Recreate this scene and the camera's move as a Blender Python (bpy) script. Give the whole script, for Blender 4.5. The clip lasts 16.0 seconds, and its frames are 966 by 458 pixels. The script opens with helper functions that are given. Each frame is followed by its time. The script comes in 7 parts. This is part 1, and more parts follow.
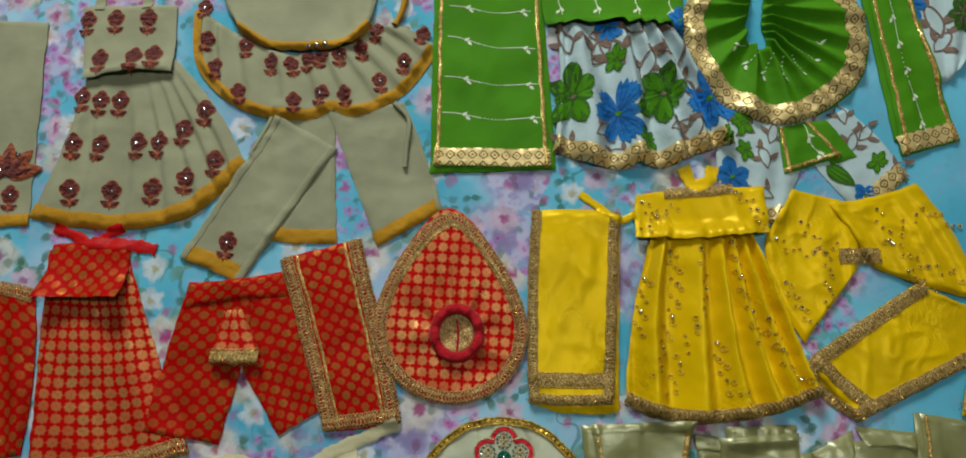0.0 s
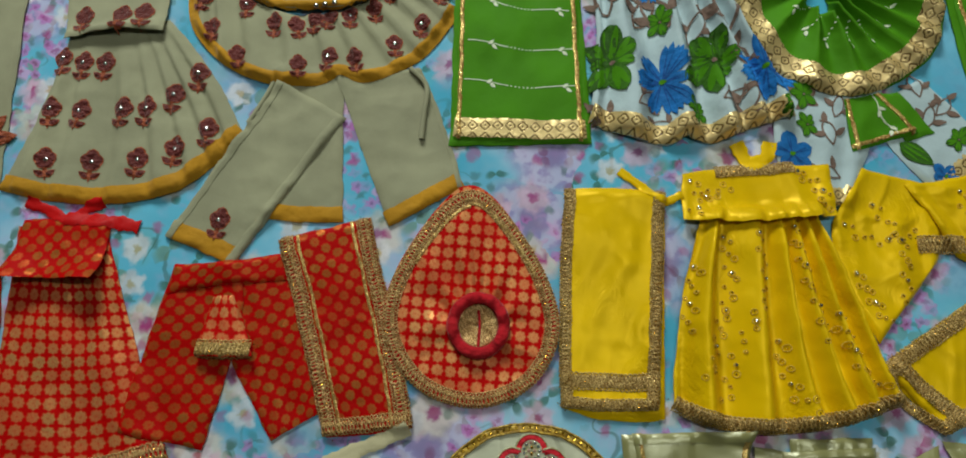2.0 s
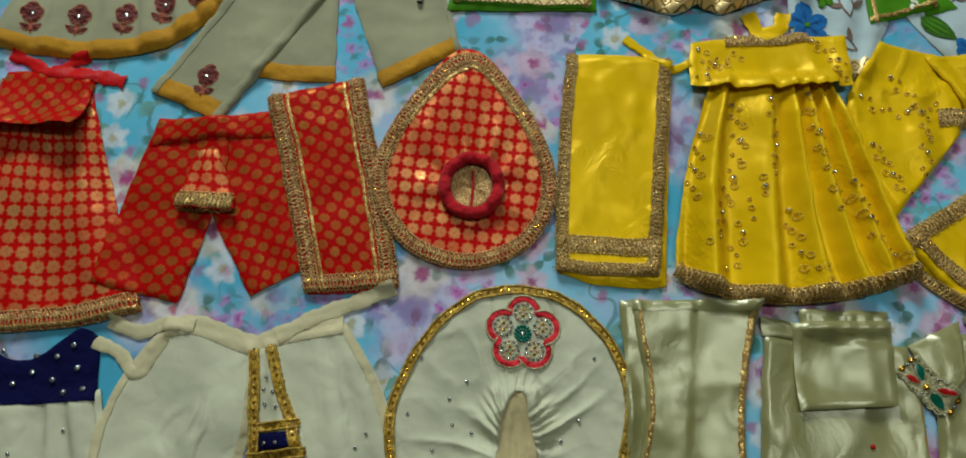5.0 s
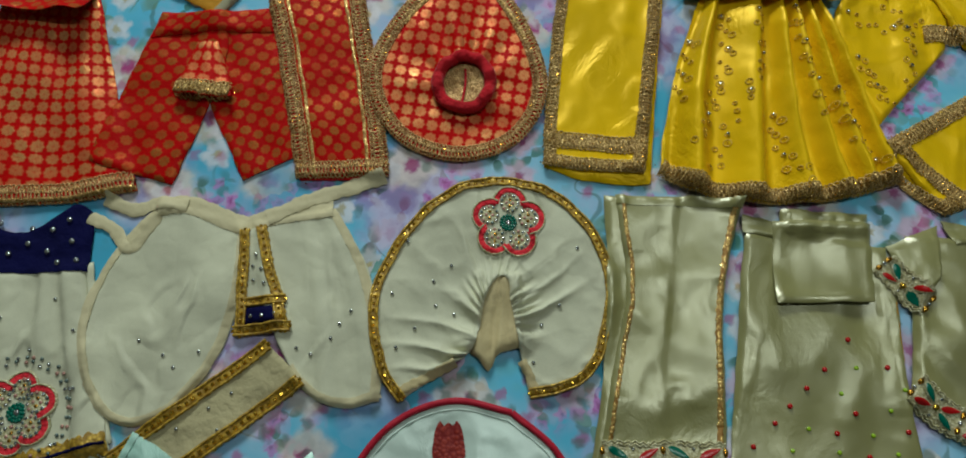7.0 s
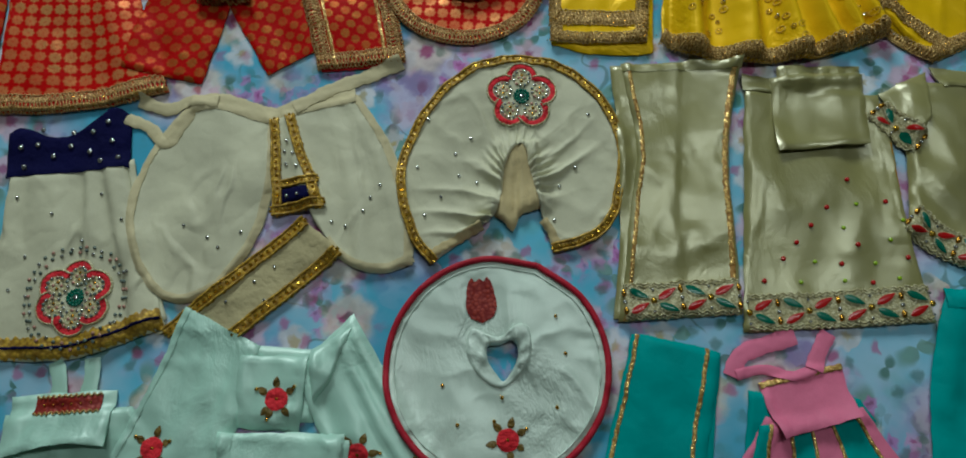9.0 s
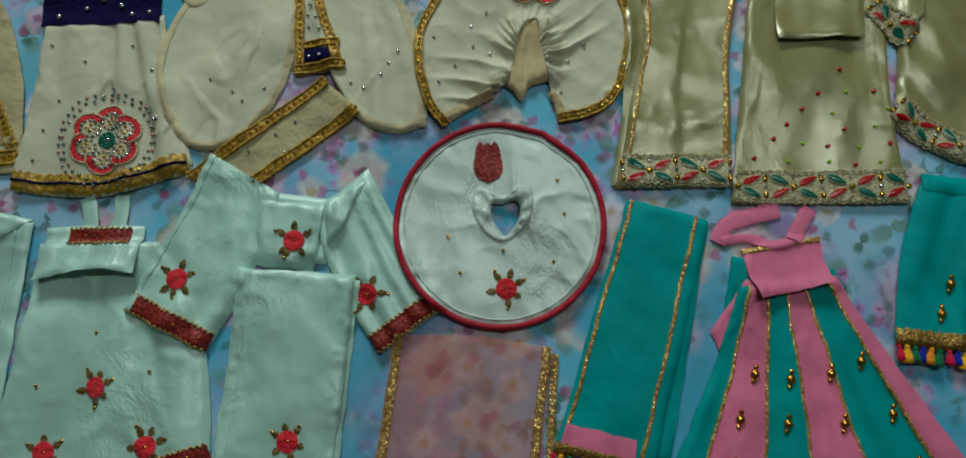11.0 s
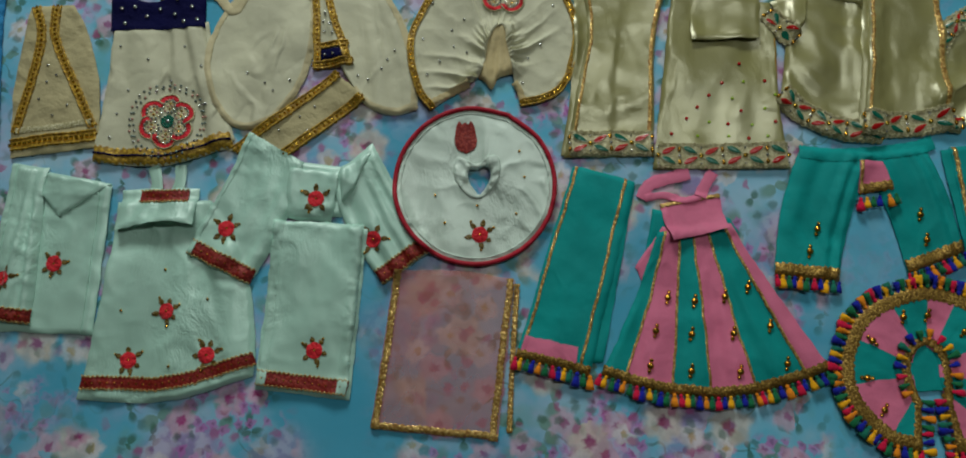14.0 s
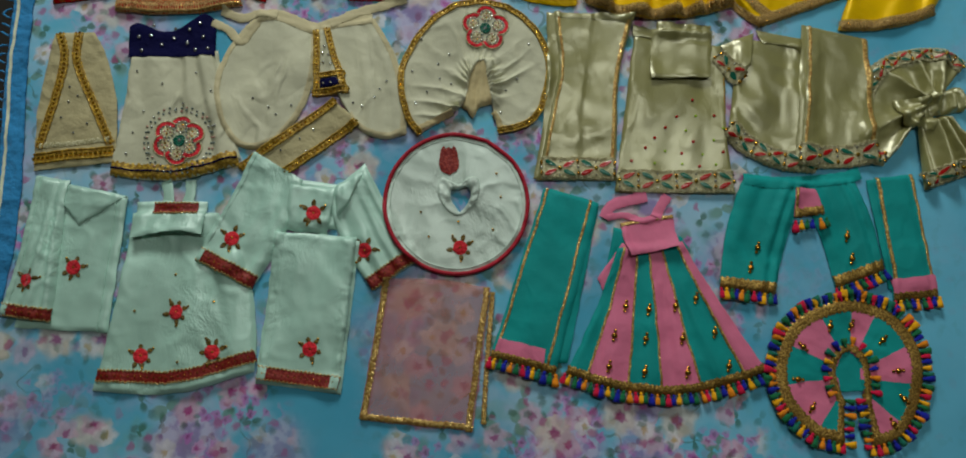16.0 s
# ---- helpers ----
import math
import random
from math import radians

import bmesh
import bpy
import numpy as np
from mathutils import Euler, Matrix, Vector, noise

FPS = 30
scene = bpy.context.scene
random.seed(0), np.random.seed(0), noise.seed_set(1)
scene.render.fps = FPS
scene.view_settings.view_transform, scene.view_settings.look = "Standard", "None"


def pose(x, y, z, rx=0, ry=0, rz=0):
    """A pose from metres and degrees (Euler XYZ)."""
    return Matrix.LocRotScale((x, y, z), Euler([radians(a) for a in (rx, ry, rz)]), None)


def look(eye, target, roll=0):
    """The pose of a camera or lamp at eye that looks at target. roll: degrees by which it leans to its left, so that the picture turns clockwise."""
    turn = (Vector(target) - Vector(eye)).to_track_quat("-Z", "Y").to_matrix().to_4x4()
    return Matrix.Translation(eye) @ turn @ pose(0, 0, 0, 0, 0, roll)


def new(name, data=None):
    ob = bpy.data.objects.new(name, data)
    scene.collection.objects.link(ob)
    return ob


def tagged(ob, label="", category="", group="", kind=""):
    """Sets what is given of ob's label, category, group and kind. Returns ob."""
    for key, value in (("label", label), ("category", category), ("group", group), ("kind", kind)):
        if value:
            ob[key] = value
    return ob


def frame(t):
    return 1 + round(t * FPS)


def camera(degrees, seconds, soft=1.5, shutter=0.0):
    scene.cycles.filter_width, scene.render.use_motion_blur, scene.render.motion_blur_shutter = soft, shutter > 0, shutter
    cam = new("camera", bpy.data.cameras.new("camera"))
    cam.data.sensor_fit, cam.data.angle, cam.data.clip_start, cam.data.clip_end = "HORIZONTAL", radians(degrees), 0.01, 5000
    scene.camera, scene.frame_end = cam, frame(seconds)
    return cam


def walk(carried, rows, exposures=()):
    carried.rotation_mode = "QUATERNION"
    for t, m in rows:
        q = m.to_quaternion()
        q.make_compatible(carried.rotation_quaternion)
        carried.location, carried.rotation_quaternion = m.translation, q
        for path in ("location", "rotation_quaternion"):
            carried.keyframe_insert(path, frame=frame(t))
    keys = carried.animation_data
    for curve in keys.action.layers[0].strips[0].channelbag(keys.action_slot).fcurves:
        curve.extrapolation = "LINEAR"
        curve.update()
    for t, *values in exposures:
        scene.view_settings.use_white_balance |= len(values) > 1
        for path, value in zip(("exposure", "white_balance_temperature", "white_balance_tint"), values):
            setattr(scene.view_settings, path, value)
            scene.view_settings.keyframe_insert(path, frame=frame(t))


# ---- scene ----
cam = camera(69.0, 16.0, soft=1.8)
PATH = [
    (0, -0.0000, -0.0000, 0.6405, 11.69, -0.07, -0.01),
    (0.5, -0.0096, -0.0032, 0.6065, 11.84, -0.53, 0.61),
    (1, -0.0178, -0.0094, 0.5835, 11.82, 0.12, 1.01),
    (1.5, -0.0199, -0.0190, 0.5630, 13.84, 0.70, 1.06),
    (2, -0.0136, -0.0207, 0.5558, 13.75, 0.46, 0.88),
    (2.5, -0.0116, -0.0263, 0.5352, 14.88, 0.02, 1.11),
    (3, -0.0038, -0.0305, 0.5231, 14.78, 0.10, 1.05),
    (3.5, -0.0029, -0.0522, 0.5241, 15.65, 0.70, 1.11),
    (4, -0.0028, -0.0834, 0.5244, 15.25, 0.52, 1.57),
    (4.2, -0.0041, -0.0938, 0.5206, 14.99, 0.68, 1.90),
    (6.3, 0.0144, -0.1818, 0.4856, 16.40, 0.89, 3.65),
    (6.5, 0.0143, -0.1893, 0.4889, 16.53, 0.82, 3.92),
    (7, 0.0184, -0.2161, 0.4877, 16.12, 0.66, 4.72),
    (7.5, 0.0141, -0.2319, 0.4956, 16.66, 1.03, 2.65),
    (8, 0.0063, -0.2626, 0.5046, 15.53, 0.72, 1.40),
    (8.5, 0.0096, -0.2830, 0.5068, 15.33, 1.26, 1.30),
    (9, 0.0082, -0.3051, 0.4962, 14.73, 1.65, 1.06),
    (9.5, 0.0055, -0.3226, 0.4905, 13.98, 1.38, 0.36),
    (10, 0.0054, -0.3473, 0.4935, 12.74, 1.71, 0.95),
    (10.2, 0.0044, -0.3549, 0.4968, 12.52, 1.52, 1.75),
    (12.3, 0.0120, -0.4083, 0.5509, 8.81, 0.35, 4.90),
    (12.5, 0.0143, -0.4097, 0.5595, 8.58, 0.42, 4.50),
    (13, 0.0158, -0.4097, 0.5963, 8.54, 0.45, 4.13),
    (13.5, 0.0160, -0.4157, 0.6269, 8.67, 0.62, 4.31),
    (14, 0.0219, -0.4265, 0.6623, 9.48, 0.12, 3.62),
    (14.5, 0.0204, -0.4285, 0.6929, 9.57, -0.15, 4.03),
    (15, 0.0189, -0.4322, 0.7108, 9.68, -0.32, 3.78),
    (15.5, 0.0196, -0.4403, 0.7243, 9.47, -0.85, 3.93),
    (16, 0.0210, -0.4329, 0.7435, 10.05, -1.75, 4.31),
]
walk(cam, [(t, pose(x, y, z, rx, ry, rz)) for t, x, y, z, rx, ry, rz in PATH],
     [(0, -0.12, 6480, 10), (4, -0.12, 6380, 9), (6.5, -0.16, 6200, 9), (9, -0.34, 6080, 9), (12.5, -0.34, 6320, 12), (16, -0.30, 6600, 15)])

# ---- light: one unseen ceiling tube, an added north lamp and a dim world ----
world = bpy.data.worlds.new("room_air")
scene.world = world
world.use_nodes = True
world.node_tree.nodes["Background"].inputs[0].default_value = (0.75, 0.85, 1.0, 1)
world.node_tree.nodes["Background"].inputs[1].default_value = 0.10


def lamp(name, eye, target, wide, deep, watts, colour):
    data = bpy.data.lights.new(name, "AREA")
    data.shape, data.size, data.size_y, data.energy, data.color = "RECTANGLE", wide, deep, watts, colour
    ob = new(name, data)
    ob.matrix_world = look(eye, target)
    return ob


lamp("tube_light", (0.42, 0.28, 2.1), (0.42, 0.2, 0), 1.2, 0.10, 10.5, (0.93, 1.0, 0.91))
# Added lamp on the north side for southward shadows; no window is built.
lamp("added_north_light", (-0.50, 2.0, 1.35), (0.05, -0.15, 0), 0.8, 0.6, 47, (0.93, 1.0, 0.92))


# ---- node helpers ----
def lin(r, g, b):
    return tuple((c / 255 / 12.92) if c < 11 else ((c / 255 + 0.055) / 1.055) ** 2.4 for c in (r, g, b))


class Nodes:
    """A small writer of node trees."""

    def __init__(self, name):
        self.mat = bpy.data.materials.new(name)
        self.mat.use_nodes = True
        self.tree = self.mat.node_tree
        self.shader = self.tree.nodes["Principled BSDF"]

    def put(self, socket, value):
        if isinstance(value, bpy.types.NodeSocket):
            self.tree.links.new(value, socket)
        elif isinstance(value, tuple) and len(value) == 3 and socket.type == "RGBA":
            socket.default_value = (*value, 1)
        else:
            socket.default_value = value

    def add(self, kind, out=0, props=None, **ins):
        n = self.tree.nodes.new(kind)
        for k, v in (props or {}).items():
            setattr(n, k, v)
        for k, v in ins.items():
            key = int(k[1:]) if k[0] == "i" and k[1:].isdigit() else k.replace("_", " ")
            self.put(n.inputs[key], v)
        return n.outputs[out]

    def m(self, op, a, b=0.0, c=0.0):
        return self.add("ShaderNodeMath", props={"operation": op}, i0=a, i1=b, i2=c)

    def vm(self, op, a, b=(0, 0, 0)):
        return self.add("ShaderNodeVectorMath", props={"operation": op}, i0=a, i1=b)

    def mix(self, f, a, b):
        n = self.tree.nodes.new("ShaderNodeMix")
        n.data_type = "RGBA"
        self.put(n.inputs[0], f)
        self.put(n.inputs[6], a)
        self.put(n.inputs[7], b)
        return n.outputs[2]

    def step(self, x, lo, hi):
        return self.add("ShaderNodeMapRange", props={"interpolation_type": "SMOOTHSTEP"}, i0=x, i1=lo, i2=hi, i3=0.0, i4=1.0)

    def place(self):
        return self.add("ShaderNodeNewGeometry", 0)

    def uv(self):
        return self.add("ShaderNodeTexCoord", 2)

    def noise(self, vec, scale, detail=2.0, rough=0.5):
        return self.add("ShaderNodeTexNoise", 0, Vector=vec, Scale=scale, Detail=detail, Roughness=rough)

    def flower(self, vec, scale, loose, petals, size, notch=0.25, seed=0.0, soft=0.06):
        """Masks of flowers scattered over a plane: the flower, its radius field and a random value for each."""
        v = self.vm("ADD", vec, (seed, seed * 1.7, 0))
        n = self.tree.nodes.new("ShaderNodeTexVoronoi")
        n.voronoi_dimensions = "2D"
        self.put(n.inputs["Vector"], v)
        self.put(n.inputs["Scale"], scale)
        self.put(n.inputs["Randomness"], loose)
        rnd = self.add("ShaderNodeSeparateColor", 0, i0=n.outputs["Color"])
        at = self.vm("SUBTRACT", self.vm("MULTIPLY", v, (scale, scale, 0)), self.vm("MULTIPLY", n.outputs["Position"], (scale, scale, 0)))
        sx = self.tree.nodes.new("ShaderNodeSeparateXYZ")
        self.put(sx.inputs[0], at)
        ang = self.m("ARCTAN2", sx.outputs[1], sx.outputs[0])
        ang = self.m("MULTIPLY_ADD", ang, float(petals), self.m("MULTIPLY", rnd, 12.0 if loose > 0 else 0.0))
        edge = self.m("MULTIPLY_ADD", self.m("COSINE", ang), notch * size, size * (1 - notch))
        r = n.outputs["Distance"]
        rel = self.m("DIVIDE", r, edge)
        mask = self.m("SUBTRACT", 1.0, self.step(rel, 1 - soft, 1 + soft))
        return mask, rel, rnd

    def bump(self, height, strength, dist=0.001, normal=None):
        n = self.tree.nodes.new("ShaderNodeBump")
        self.put(n.inputs["Strength"], strength)
        self.put(n.inputs["Distance"], dist)
        self.put(n.inputs["Height"], height)
        if normal is not None:
            self.put(n.inputs["Normal"], normal)
        return n.outputs[0]

    def done(self, colour, rough, metal=0.0, normal=None, spec=0.5, sheen=0.0, alpha=None):
        s = self.shader.inputs
        self.put(s["Base Color"], colour)
        self.put(s["Roughness"], rough)
        self.put(s["Metallic"], metal)
        self.put(s["Specular IOR Level"], spec)
        if sheen:
            self.put(s["Sheen Weight"], sheen)
            s["Sheen Roughness"].default_value = 0.4
        if normal is not None:
            self.put(s["Normal"], normal)
        if alpha is not None:
            self.put(s["Alpha"], alpha)
        return self.mat


def weave(n, crumple=55.0, amount=0.5, crease=0.0):
    """Threads, sharp creases and soft dents as a bump."""
    p = n.place()
    t = n.bump(n.noise(n.vm("MULTIPLY", n.uv(), (2600.0, 1500.0, 0)), 1.0, 1.0), 0.25, 0.0003)
    small = n.m("ABSOLUTE", n.m("SUBTRACT", n.noise(p, crumple * 1.9, 2.0, 0.5), 0.5))
    t = n.bump(small, amount * 0.7, 0.004, t)
    if crease:
        bent = n.vm("ADD", n.vm("MULTIPLY", p, (1.0, 0.45, 1.0)), n.vm("MULTIPLY", n.add("ShaderNodeTexNoise", 1, Vector=p, Scale=14.0), (0.05, 0.05, 0)))
        ridge = n.m("ABSOLUTE", n.m("SUBTRACT", n.noise(bent, 30.0, 1.0, 0.4), 0.5))
        ridge = n.m("MULTIPLY", n.m("SUBTRACT", 1.0, n.step(ridge, 0.0, 0.10)), n.step(n.noise(p, 12.0, 1.0), 0.42, 0.62))
        t = n.bump(ridge, crease, 0.003, t)
    return n.bump(n.noise(p, crumple * 0.55, 2.0, 0.45), amount, 0.012, t)


def cloth(name, colour, rough=0.8, sheen=0.15, crumple=55.0, amount=0.5, spec=0.3, shade=0.82, fleck=0.0, crease=0.0):
    n = Nodes(name)
    p = n.place()
    c = n.mix(n.step(n.noise(p, 22, 3.0), 0.35, 0.7), tuple(x * shade for x in colour), colour)
    c = n.mix(n.m("MULTIPLY", n.noise(p, 900, 1.0), 0.25), c, tuple(min(1, x * 1.25 + 0.02) for x in colour))
    if fleck:
        c = n.mix(n.m("MULTIPLY", n.step(n.noise(p, 60, 4.0, 0.7), 0.58, 0.72), fleck), c, tuple(x * 0.5 for x in colour))
    r = n.m("MULTIPLY_ADD", n.noise(p, 45, 2.0), 0.18, rough - 0.09)
    return n.done(c, r, 0.0, weave(n, crumple=crumple, amount=amount, crease=crease), spec, sheen)


def satin(name, colour, rough=0.34, dents=0.5, crease=0.5, ior=1.9, tint=0.35):
    """Glossy woven satin: smooth stretches, soft dents and bunches of fine creases."""
    n = Nodes(name)
    p, uv = n.place(), n.uv()
    c = n.mix(n.step(n.noise(p, 18, 3.0), 0.32, 0.7), tuple(x * 0.80 for x in colour), colour)
    c = n.mix(n.m("MULTIPLY", n.noise(n.vm("MULTIPLY", uv, (1800.0, 500.0, 0)), 1.0, 1.0), 0.18), c, tuple(min(1, x * 1.25 + 0.02) for x in colour))
    warp = n.vm("ADD", p, n.vm("MULTIPLY", n.add("ShaderNodeTexNoise", 1, Vector=p, Scale=16.0), (0.05, 0.05, 0)))
    t = n.bump(n.noise(n.vm("MULTIPLY", uv, (2600.0, 1500.0, 0)), 1.0, 1.0), 0.15, 0.0003)
    fine = n.m("ABSOLUTE", n.m("SUBTRACT", n.noise(n.vm("MULTIPLY", warp, (1.0, 0.55, 1.0)), 130.0, 3.0, 0.55), 0.5))
    fine = n.m("MULTIPLY", fine, n.m("MULTIPLY_ADD", n.step(n.noise(p, 13.0, 1.0), 0.42, 0.68), 0.95, 0.05))
    t = n.bump(fine, crease, 0.0042, t)
    t = n.bump(n.noise(n.vm("MULTIPLY", warp, (1.0, 0.6, 1.0)), 20.0, 2.0, 0.45), dents, 0.010, t)
    n.done(c, n.m("MULTIPLY_ADD", n.noise(p, 50, 2.0), 0.14, rough - 0.07), 0.0, t, 0.8, 0.0)
    n.shader.inputs["IOR"].default_value = ior
    n.shader.inputs["Specular Tint"].default_value = (*[1 - tint + tint * x / max(colour) for x in colour], 1)
    n.shader.inputs["Anisotropic"].default_value = 0.35
    return n.mat


def gold_lace(name, bright, dark, rough=0.4, grain=420.0, metal=0.55):
    """Metal braid: bright threads with dark gaps between them."""
    n = Nodes(name)
    p = n.place()
    v = n.add("ShaderNodeTexVoronoi", 0, props={"feature": "F1"}, Vector=p, Scale=grain)
    k = n.step(v, 0.25, 0.75)
    c = n.mix(k, bright, dark)
    c = n.mix(n.m("MULTIPLY", n.step(n.noise(p, 210, 2.0), 0.5, 0.66), 0.6), c, dark)
    return n.done(c, n.m("MULTIPLY_ADD", k, 0.25, rough), n.m("MULTIPLY_ADD", k, -0.25, metal), n.bump(v, 0.6, -0.0009))


def brocade(name, ground, motif, spacing, size, turn=0.0):
    """Woven rosettes of gold thread on a silk ground."""
    n = Nodes(name)
    uv = n.uv()
    rot = n.add("ShaderNodeVectorRotate", 0, props={"rotation_type": "Z_AXIS"}, Vector=uv, Angle=radians(turn))
    wob = n.vm("ADD", rot, n.vm("MULTIPLY", n.add("ShaderNodeTexNoise", 1, Vector=uv, Scale=34.0), (0.0030, 0.0030, 0)))
    wob = n.vm("ADD", wob, n.vm("MULTIPLY", n.add("ShaderNodeTexNoise", 1, Vector=uv, Scale=260.0), (0.0011, 0.0011, 0)))
    mask, rel, rnd = n.flower(wob, 1 / spacing, 0.0, 8, size, 0.07, soft=0.22)
    heart = n.m("SUBTRACT", 1.0, n.step(rel, 0.10, 0.30))
    p = n.place()
    # Gold fades by patch and by rosette, imitating thread that catches light unevenly.
    glint_patches = n.step(n.noise(p, 20, 3.0), 0.36, 0.62)
    thread = n.step(n.noise(n.vm("MULTIPLY", uv, (900.0, 420.0, 0)), 1.0, 2.0, 0.6), 0.30, 0.55)
    mask = n.m("MULTIPLY", n.m("MULTIPLY", mask, n.m("MULTIPLY_ADD", thread, 0.4, 0.6)), n.m("MULTIPLY_ADD", glint_patches, 0.42, 0.56))
    mask = n.m("MULTIPLY", mask, n.m("MULTIPLY_ADD", rnd, 0.45, 0.65))
    mask = n.m("MULTIPLY", mask, n.m("MULTIPLY_ADD", heart, -0.35, 1.0))
    g = n.mix(n.noise(p, 26, 3.0), ground, tuple(x * 0.66 for x in ground))
    c = n.mix(mask, g, motif)
    return n.done(c, n.m("MULTIPLY_ADD", mask, -0.2, 0.55), n.m("MULTIPLY", mask, 0.45),
                  n.bump(mask, 0.2, 0.0004, weave(n, crumple=42.0, amount=0.3, crease=0.2)), 0.06, 0.0)


def woven_gold():
    """Gold ribbon woven with a lattice of rings."""
    n = Nodes("woven_gold_ribbon")
    uv, p = n.uv(), n.place()
    _, rel, _ = n.flower(uv, 1 / 0.0105, 0.0, 4, 0.5, 0.1, 0.00525)
    ring_ = n.m("ABSOLUTE", n.m("SUBTRACT", rel, 0.72))
    k = n.m("SUBTRACT", 1.0, n.step(ring_, 0.08, 0.2))
    k2 = n.m("SUBTRACT", 1.0, n.step(rel, 0.12, 0.28))
    k = n.m("MAXIMUM", k, k2)
    k = n.m("MULTIPLY", k, n.m("MULTIPLY_ADD", n.noise(p, 90, 2.0), 0.8, 0.5))
    c = n.mix(k, lin(226, 198, 136), lin(112, 84, 36))
    return n.done(c, n.m("MULTIPLY_ADD", n.noise(p, 300, 2.0), 0.25, 0.26), 0.4, n.bump(k, 0.4, -0.0006, n.bump(n.noise(p, 130, 2.0), 0.5, 0.002)))


# ---- materials ----
GOLD_WOVEN = woven_gold()
BEIGE = cloth("beige_cotton", lin(160, 158, 128), 0.85, 0.1, 30, 0.22)
MUSTARD = cloth("mustard_binding", lin(196, 140, 22), 0.8)
MAROON = cloth("maroon_thread", lin(104, 32, 26), 0.6, 0.2, 400, 0.6)
RUST = cloth("rust_thread", lin(160, 74, 36), 0.55, 0.2, 400, 0.6)
GREEN = cloth("leaf_green_cotton", lin(74, 138, 8), 0.7, 0.0, 30, 0.25, 0.15)
GREEN_DARK = cloth("deep_green_print", lin(58, 110, 16), 0.8, 0.0, 300, 0.2, shade=0.40)
BLUE_PRINT = cloth("blue_print", lin(24, 118, 196), 0.8, 0.0, 300, 0.2, shade=0.6)
NAVY_PRINT = cloth("deep_blue_print", lin(18, 84, 156), 0.8, 0.0, 300, 0.2, shade=0.7)
BROWN_PRINT = cloth("brown_print", lin(128, 104, 92), 0.8, 0.0, 300, 0.2)
WHITE_PRINT = cloth("white_print", lin(225, 232, 205), 0.8)
WHITE = cloth("white_georgette", lin(188, 207, 212), 0.8, 0.05, 40, 0.3, 0.15)
RED = brocade("red_brocade", lin(206, 8, 6), lin(216, 152, 94), 0.0104, 0.43, 4)
# Same brocade turned, its colours dimmed where the gold reflects less light.
RED_TURNED_DIM = brocade("red_brocade_on_bias_dim", lin(196, 8, 6), lin(164, 98, 44), 0.0098, 0.39, 38)
RED_PLAIN = cloth("red_silk", lin(200, 12, 14), 0.5, 0.0, spec=0.15)
RED_DARK = cloth("dark_red_wool", lin(186, 14, 30), 0.9, 0.1, 300, 0.35)
YELLOW = satin("yellow_satin", lin(238, 192, 0), 0.37, 0.55, 0.5, 1.72, 0.95)
GOLD = gold_lace("old_gold_lace", lin(236, 202, 130), lin(146, 110, 48), 0.28, 900, 0.42)
GOLD_RED = gold_lace("gold_and_red_lace", lin(232, 194, 128), lin(150, 108, 56), 0.3, 900, 0.4)
GOLD_BRIGHT = gold_lace("bright_gold_ribbon", lin(236, 202, 122), lin(150, 108, 46), 0.25, 380)
GOLD_STONE = gold_lace("gold_stone_lace", lin(214, 176, 66), lin(148, 114, 32), 0.34, 330, 0.3)
GOLD_HEM = gold_lace("gold_hem_braid", lin(206, 168, 84), lin(122, 90, 34), 0.3, 520, 0.7)
SILVER = gold_lace("silver_lace", lin(212, 208, 172), lin(164, 156, 112), 0.36, 620, 0.25)
RED_LACE = gold_lace("red_and_gold_lace", lin(150, 40, 22), lin(120, 12, 8), 0.5, 360, 0.15)
CREAM = cloth("cream_cotton_silk", lin(208, 208, 180), 0.58, 0.05, 24, 0.5, crease=0.55)
CREAM_STAINED = cloth("stained_cream_cotton", lin(198, 182, 136), 0.7, 0.1, 40, 0.5, fleck=0.5)
CREAM_EDGE = cloth("yellowed_cream_hem", lin(208, 198, 158), 0.66, 0.1, 40, 0.4)
NET = cloth("cream_net", lin(188, 178, 136), 0.75, 0.1, 80, 0.5)
NAVY = cloth("navy_velvet", lin(3, 5, 60), 0.8, 0.03, 80, 0.5, 0.08)
OLIVE = satin("olive_satin", lin(146, 143, 90), 0.35, 0.34, 0.16, 1.95)
MINT = satin("mint_satin", lin(182, 226, 210), 0.44, 0.6, 0.55, 1.72, 0.3)
MINT_PALE = satin("pale_mint_satin", lin(206, 226, 214), 0.44, 0.6, 0.6, 1.72, 0.3)
TEAL = cloth("teal_cotton_silk", lin(0, 156, 154), 0.6, 0.0, 26, 0.35, 0.1, crease=0.15)
PINK = cloth("pink_cotton_silk", lin(232, 122, 158), 0.62, 0.05, 34, 0.35, crease=0.2)
PIPING = cloth("red_piping", lin(178, 16, 44), 0.6, 0.1)
CORAL = cloth("coral_felt", lin(226, 38, 52), 0.75, 0.2, 300, 0.4)


def solid(name, colour, rough, metal=0.0, spec=0.5):
    n = Nodes(name)
    r = n.m("MULTIPLY_ADD", n.noise(n.place(), 700, 2.0), 0.15, rough)
    return n.done(colour, r, metal, None, spec)


